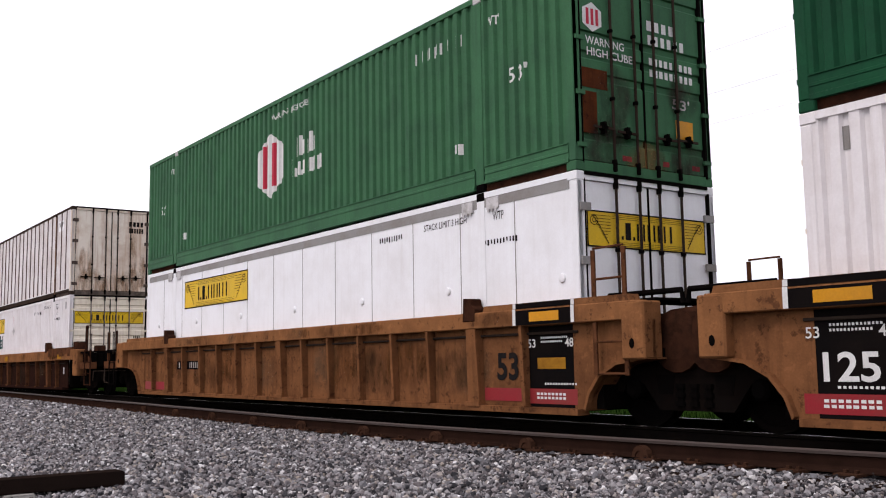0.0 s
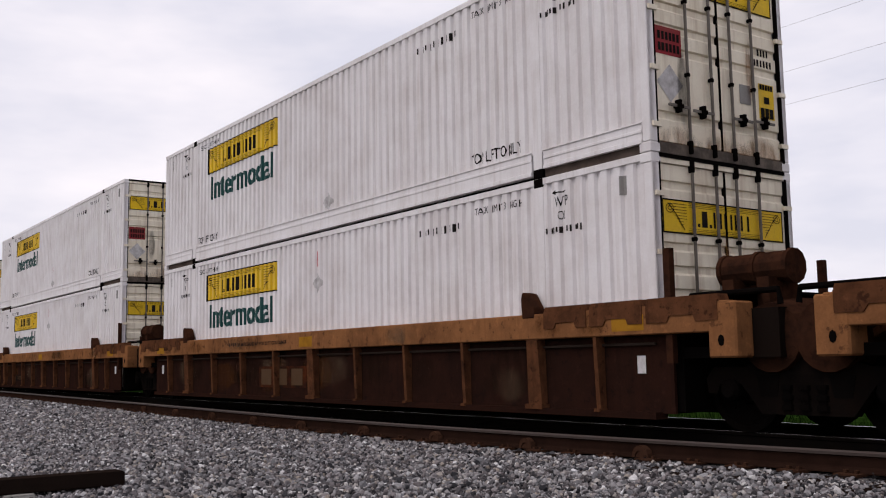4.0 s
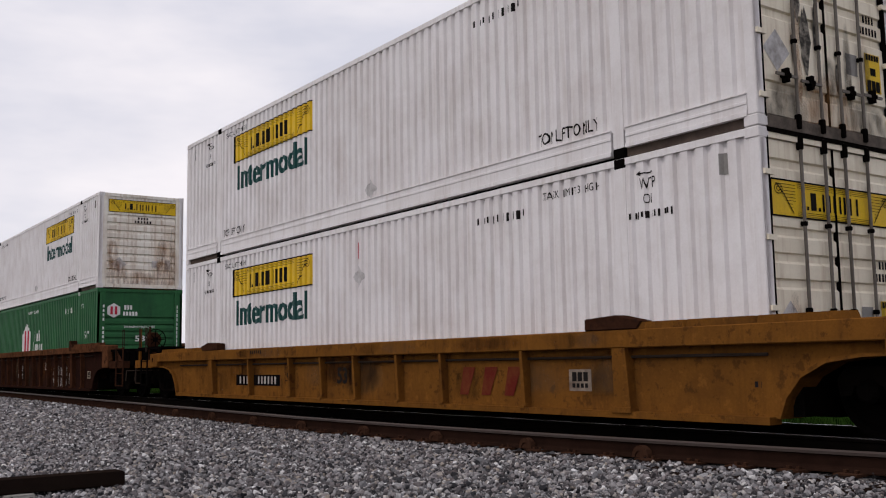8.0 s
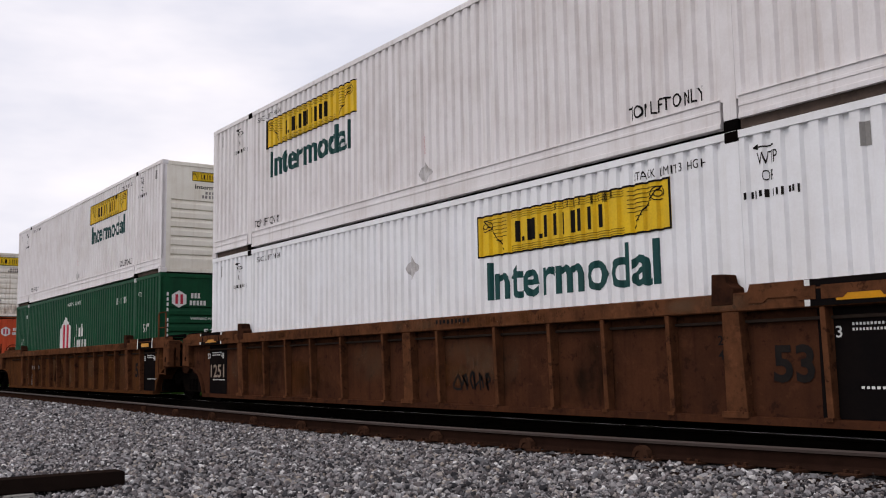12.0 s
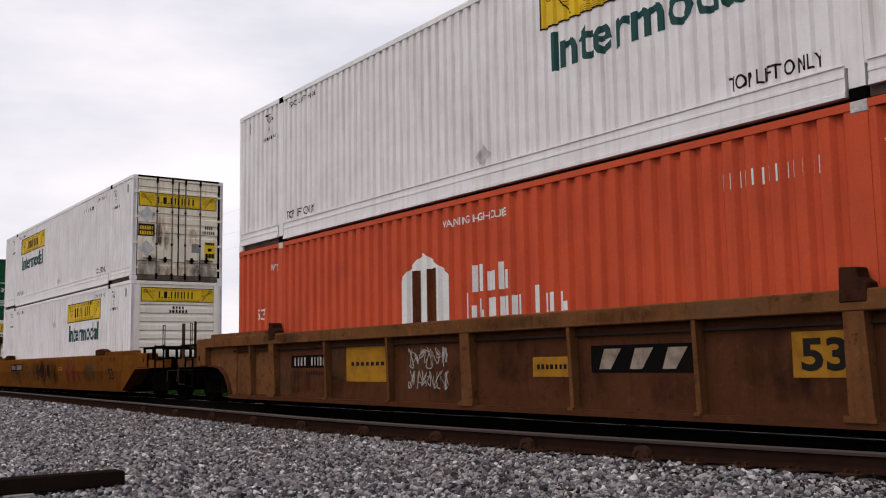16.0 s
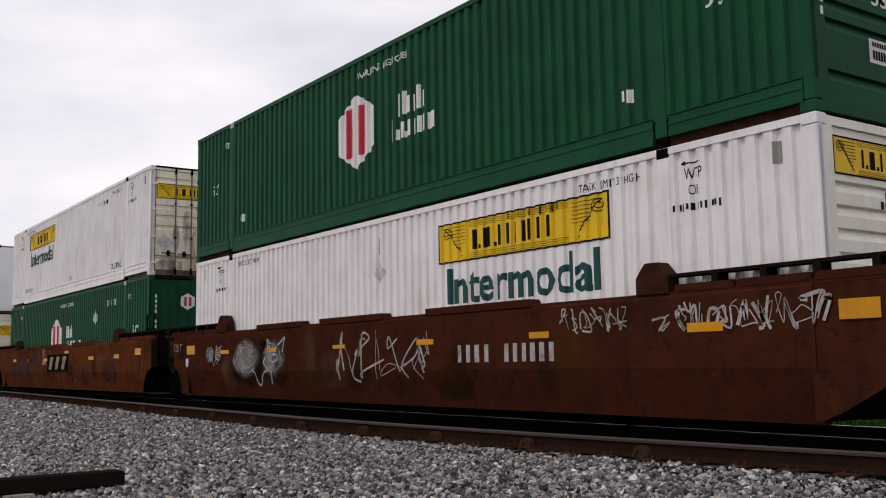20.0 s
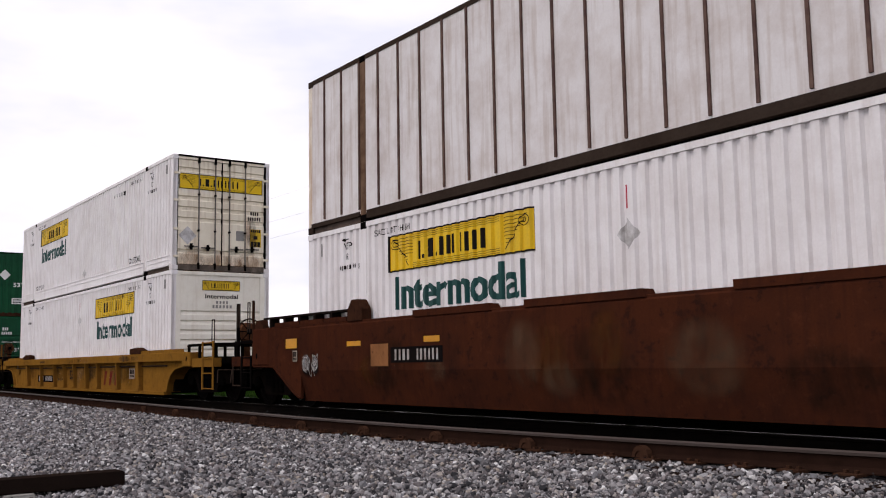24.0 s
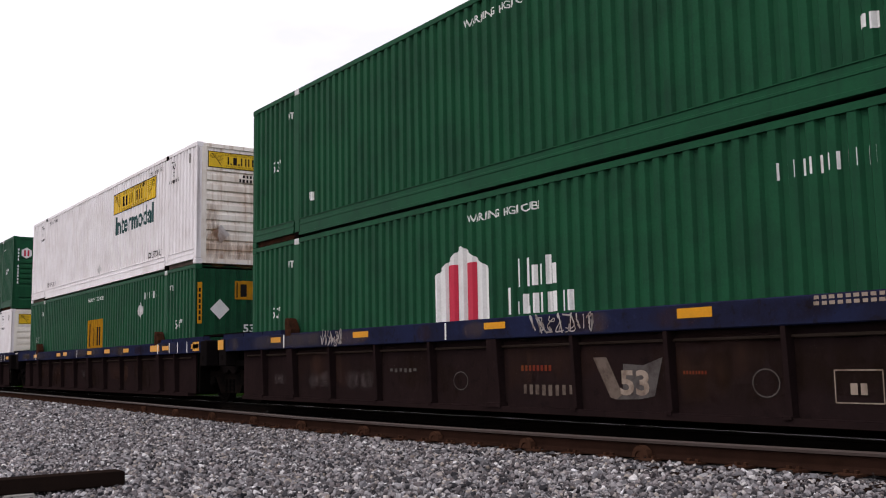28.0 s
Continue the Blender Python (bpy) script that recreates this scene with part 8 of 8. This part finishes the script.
paint(1, "red_band", RED_BAND, lambda bm: rect(bm, -7.9, -6.3, 0.26, 0.45), 0.3, "red notice band", lift=0.002)
for i in (1, 6, 7, 8, 9):
    for x in (5.97, -6.1):
        for text, z in (("20", 0.93), ("40", 0.78)):
            paint(i, "lettering", INK, lambda bm: write(bm, text, x - 0.075, x + 0.075, z, z + 0.1, 0.01), 0.8, "painted number", lift=0.055)
for i in (5, 14):
    paint(i, "block_logo", RED_FADED, lambda bm: [patch(bm, ((2.9 + 0.5 * k, 0.33), (3.05 + 0.5 * k, 0.33), (3.25 + 0.5 * k, 0.72), (3.0 + 0.5 * k, 0.72))) for k in range(3)], 0.5, "faded red block logo", lift=0.001) if i == 14 else None
for i in (15, 16, 17):
    for x in (6.2, 7.0, 7.55, 8.15, -1.0, -6.2):
        paint(i, "white_tick", INK_WHITE, lambda bm: rect(bm, x - 0.02, x + 0.02, 1.12, 1.36), 1.3, "white painted tick", lift=0.003)
    if i > 15:
        for x in (8.4, 6.5, 3.5, 0.1, -3.4, -6.5):
            paint(i, "reflector", REFLECT_YELLOW, lambda bm: rect(bm, x, x + 0.45, 1.20, 1.30), 1.25, "yellow reflector sheet", lift=0.002)
for i in (2, 3, 4):
    for x in (7.55, -0.35, -7.9):
        paint(i, "paint_patch", PATCH_YELLOW, lambda bm: rect(bm, x, x + 0.5, 1.12, 1.3), 1.2, "yellow paint patch")
    paint(i, "data_plate", PLACARD, lambda bm: rect(bm, 7.80, 7.93, 0.64, 0.84), 0.7, "pale data plate", lift=0.002)
    paint(i, "data_plate", PLACARD, lambda bm: rect(bm, -7.93, -7.80, 0.64, 0.84), 0.7, "pale data plate", lift=0.002)

paint(11, "lettering", HAZE, lambda bm: write(bm, "53", -7.77, -7.01, 0.46, 0.88, 0.02), 0.7, "dark faded number")
paint(10, "lettering", INK, lambda bm: write(bm, "53", 6.85, 7.27, 0.48, 0.79, 0.02), 0.7, "painted number")
paint(11, "number_panel", HAZE, lambda bm: rect(bm, -9.12, -8.28, 1.02, 1.40), 1.2, "dark sooty number panel", lift=0.002)
paint(11, "lettering", CHALK_LOGO, lambda bm: write(bm, "125 T", -8.86, -8.36, 1.15, 1.32, 0.01), 1.2, "worn painted number", lift=0.006)
paint(11, "data_plate", PLACARD, lambda bm: rect(bm, -8.10, -7.95, 0.80, 0.98), 0.9, "pale data plate", lift=0.002)
for x in (7.4, 7.05, 6.2):
    paint(10, "painted_mark", INK, lambda bm: bars(bm, x - 0.05, x + 0.05, 1.0, 1.1, 2, 0.3), 1.05)

# rust runs, grime and pale dust on the near sides of the cars
for i, unit in enumerate(UNITS):
    look_of = CARS[unit[1]]
    rnd = random.Random(90 + i)
    low = look_of["top"] - look_of["chord"]
    for k in range(16):
        w = rnd.uniform(0.5, 1.7)
        x = rnd.uniform(-7.0, 6.9 - w)
        mat = (SIDE_GRIME, SIDE_RUST, SIDE_GRIME, SIDE_PALE)[k % 4] if unit[1] != "blue" else (SIDE_GRIME, SIDE_FAINT)[k % 2]
        za, zb = (0.20, low) if look_of["kind"] == "ribbed" else (0.22, look_of["top"] - 0.06)
        z0 = rnd.uniform(za - 0.1, za + 0.25) if k % 2 == 0 else rnd.uniform(za, za + 0.35)
        paint(i, "stain", mat, lambda bm: rect(bm, x, x + w, max(z0, za), min(zb, z0 + rnd.uniform(0.45, 1.0))), 0.5, "dirt stain", lift=-0.0035 + 0.00012 * k)["kind"] = "stuff"
    if look_of["kind"] == "ribbed":
        for k in range(9):
            x, w = rnd.uniform(-8.0, 7.0), rnd.uniform(0.4, 1.4)
            paint(i, "stain", (SIDE_RUST if unit[1] != "blue" else SIDE_FAINT, SIDE_GRIME, SIDE_PALE)[k % 3], lambda bm: rect(bm, x, x + w, low + 0.01, look_of["top"] - 0.01), look_of["top"] - 0.03, "dirt stain", lift=-0.0015 + 0.0001 * k)["kind"] = "stuff"


for i, (xa, xb), count in ((15, (-9.0, -4.0), 6), (16, (-9.0, 8.0), 18), (17, (-8.0, 8.0), 14)):
    rnd = random.Random(300 + i)
    for k in range(count):
        x, w = rnd.uniform(xa, xb), rnd.uniform(0.6, 1.8)
        paint(i, "stain", SMEAR_GREY, lambda bm: rect(bm, x, x + w, 1.10 + rnd.uniform(0.0, 0.05), 1.38), 1.35, "pale dust stain", lift=-0.0008 + 0.00008 * k)["kind"] = "stuff"


# ---- what moves: the train rolls past at a nearly even speed, its wheels turn while they pass ----
SURGE = {6: -0.08, 8: -0.07, 16: -0.16}     # metres ahead of the even pace, at these seconds


def motions():
    last = SECONDS - 1 / FPS
    for ob, x, y, z, rz in MOVING:
        walk(ob, [(t, pose(x + SPEED * t + SURGE.get(t, 0.0), y, z, 0, 0, rz)) for t in (0.0, 1 / FPS, *range(1, 28), last, SECONDS)])
    starts = {ob.name: x for ob, x, *_ in MOVING}
    step = SPEED / FPS / WHEEL_R
    for w, car, ahead, dx in SPINNING:
        x0 = starts[car.name] + ahead
        first = max(0, int((-75 - x0) / SPEED * FPS))
        final = min(int(SECONDS * FPS), int((4 - x0) / SPEED * FPS))
        turns = [(0, 0.0)] if first > 0 else []
        turns += [(k, (k - first) * step) for k in range(first, final + 1)]
        if not turns or turns[-1][0] < SECONDS * FPS:
            turns.append((int(SECONDS * FPS), turns[-1][1] if turns else 0.0))
        rows = [(k / FPS, pose(dx, 0, WHEEL_R, 0, math.degrees(a) % 360, 0)) for k, a in turns]
        walk(w, rows if len(rows) > 1 else [rows[0], (SECONDS, rows[0][1])])


motions()
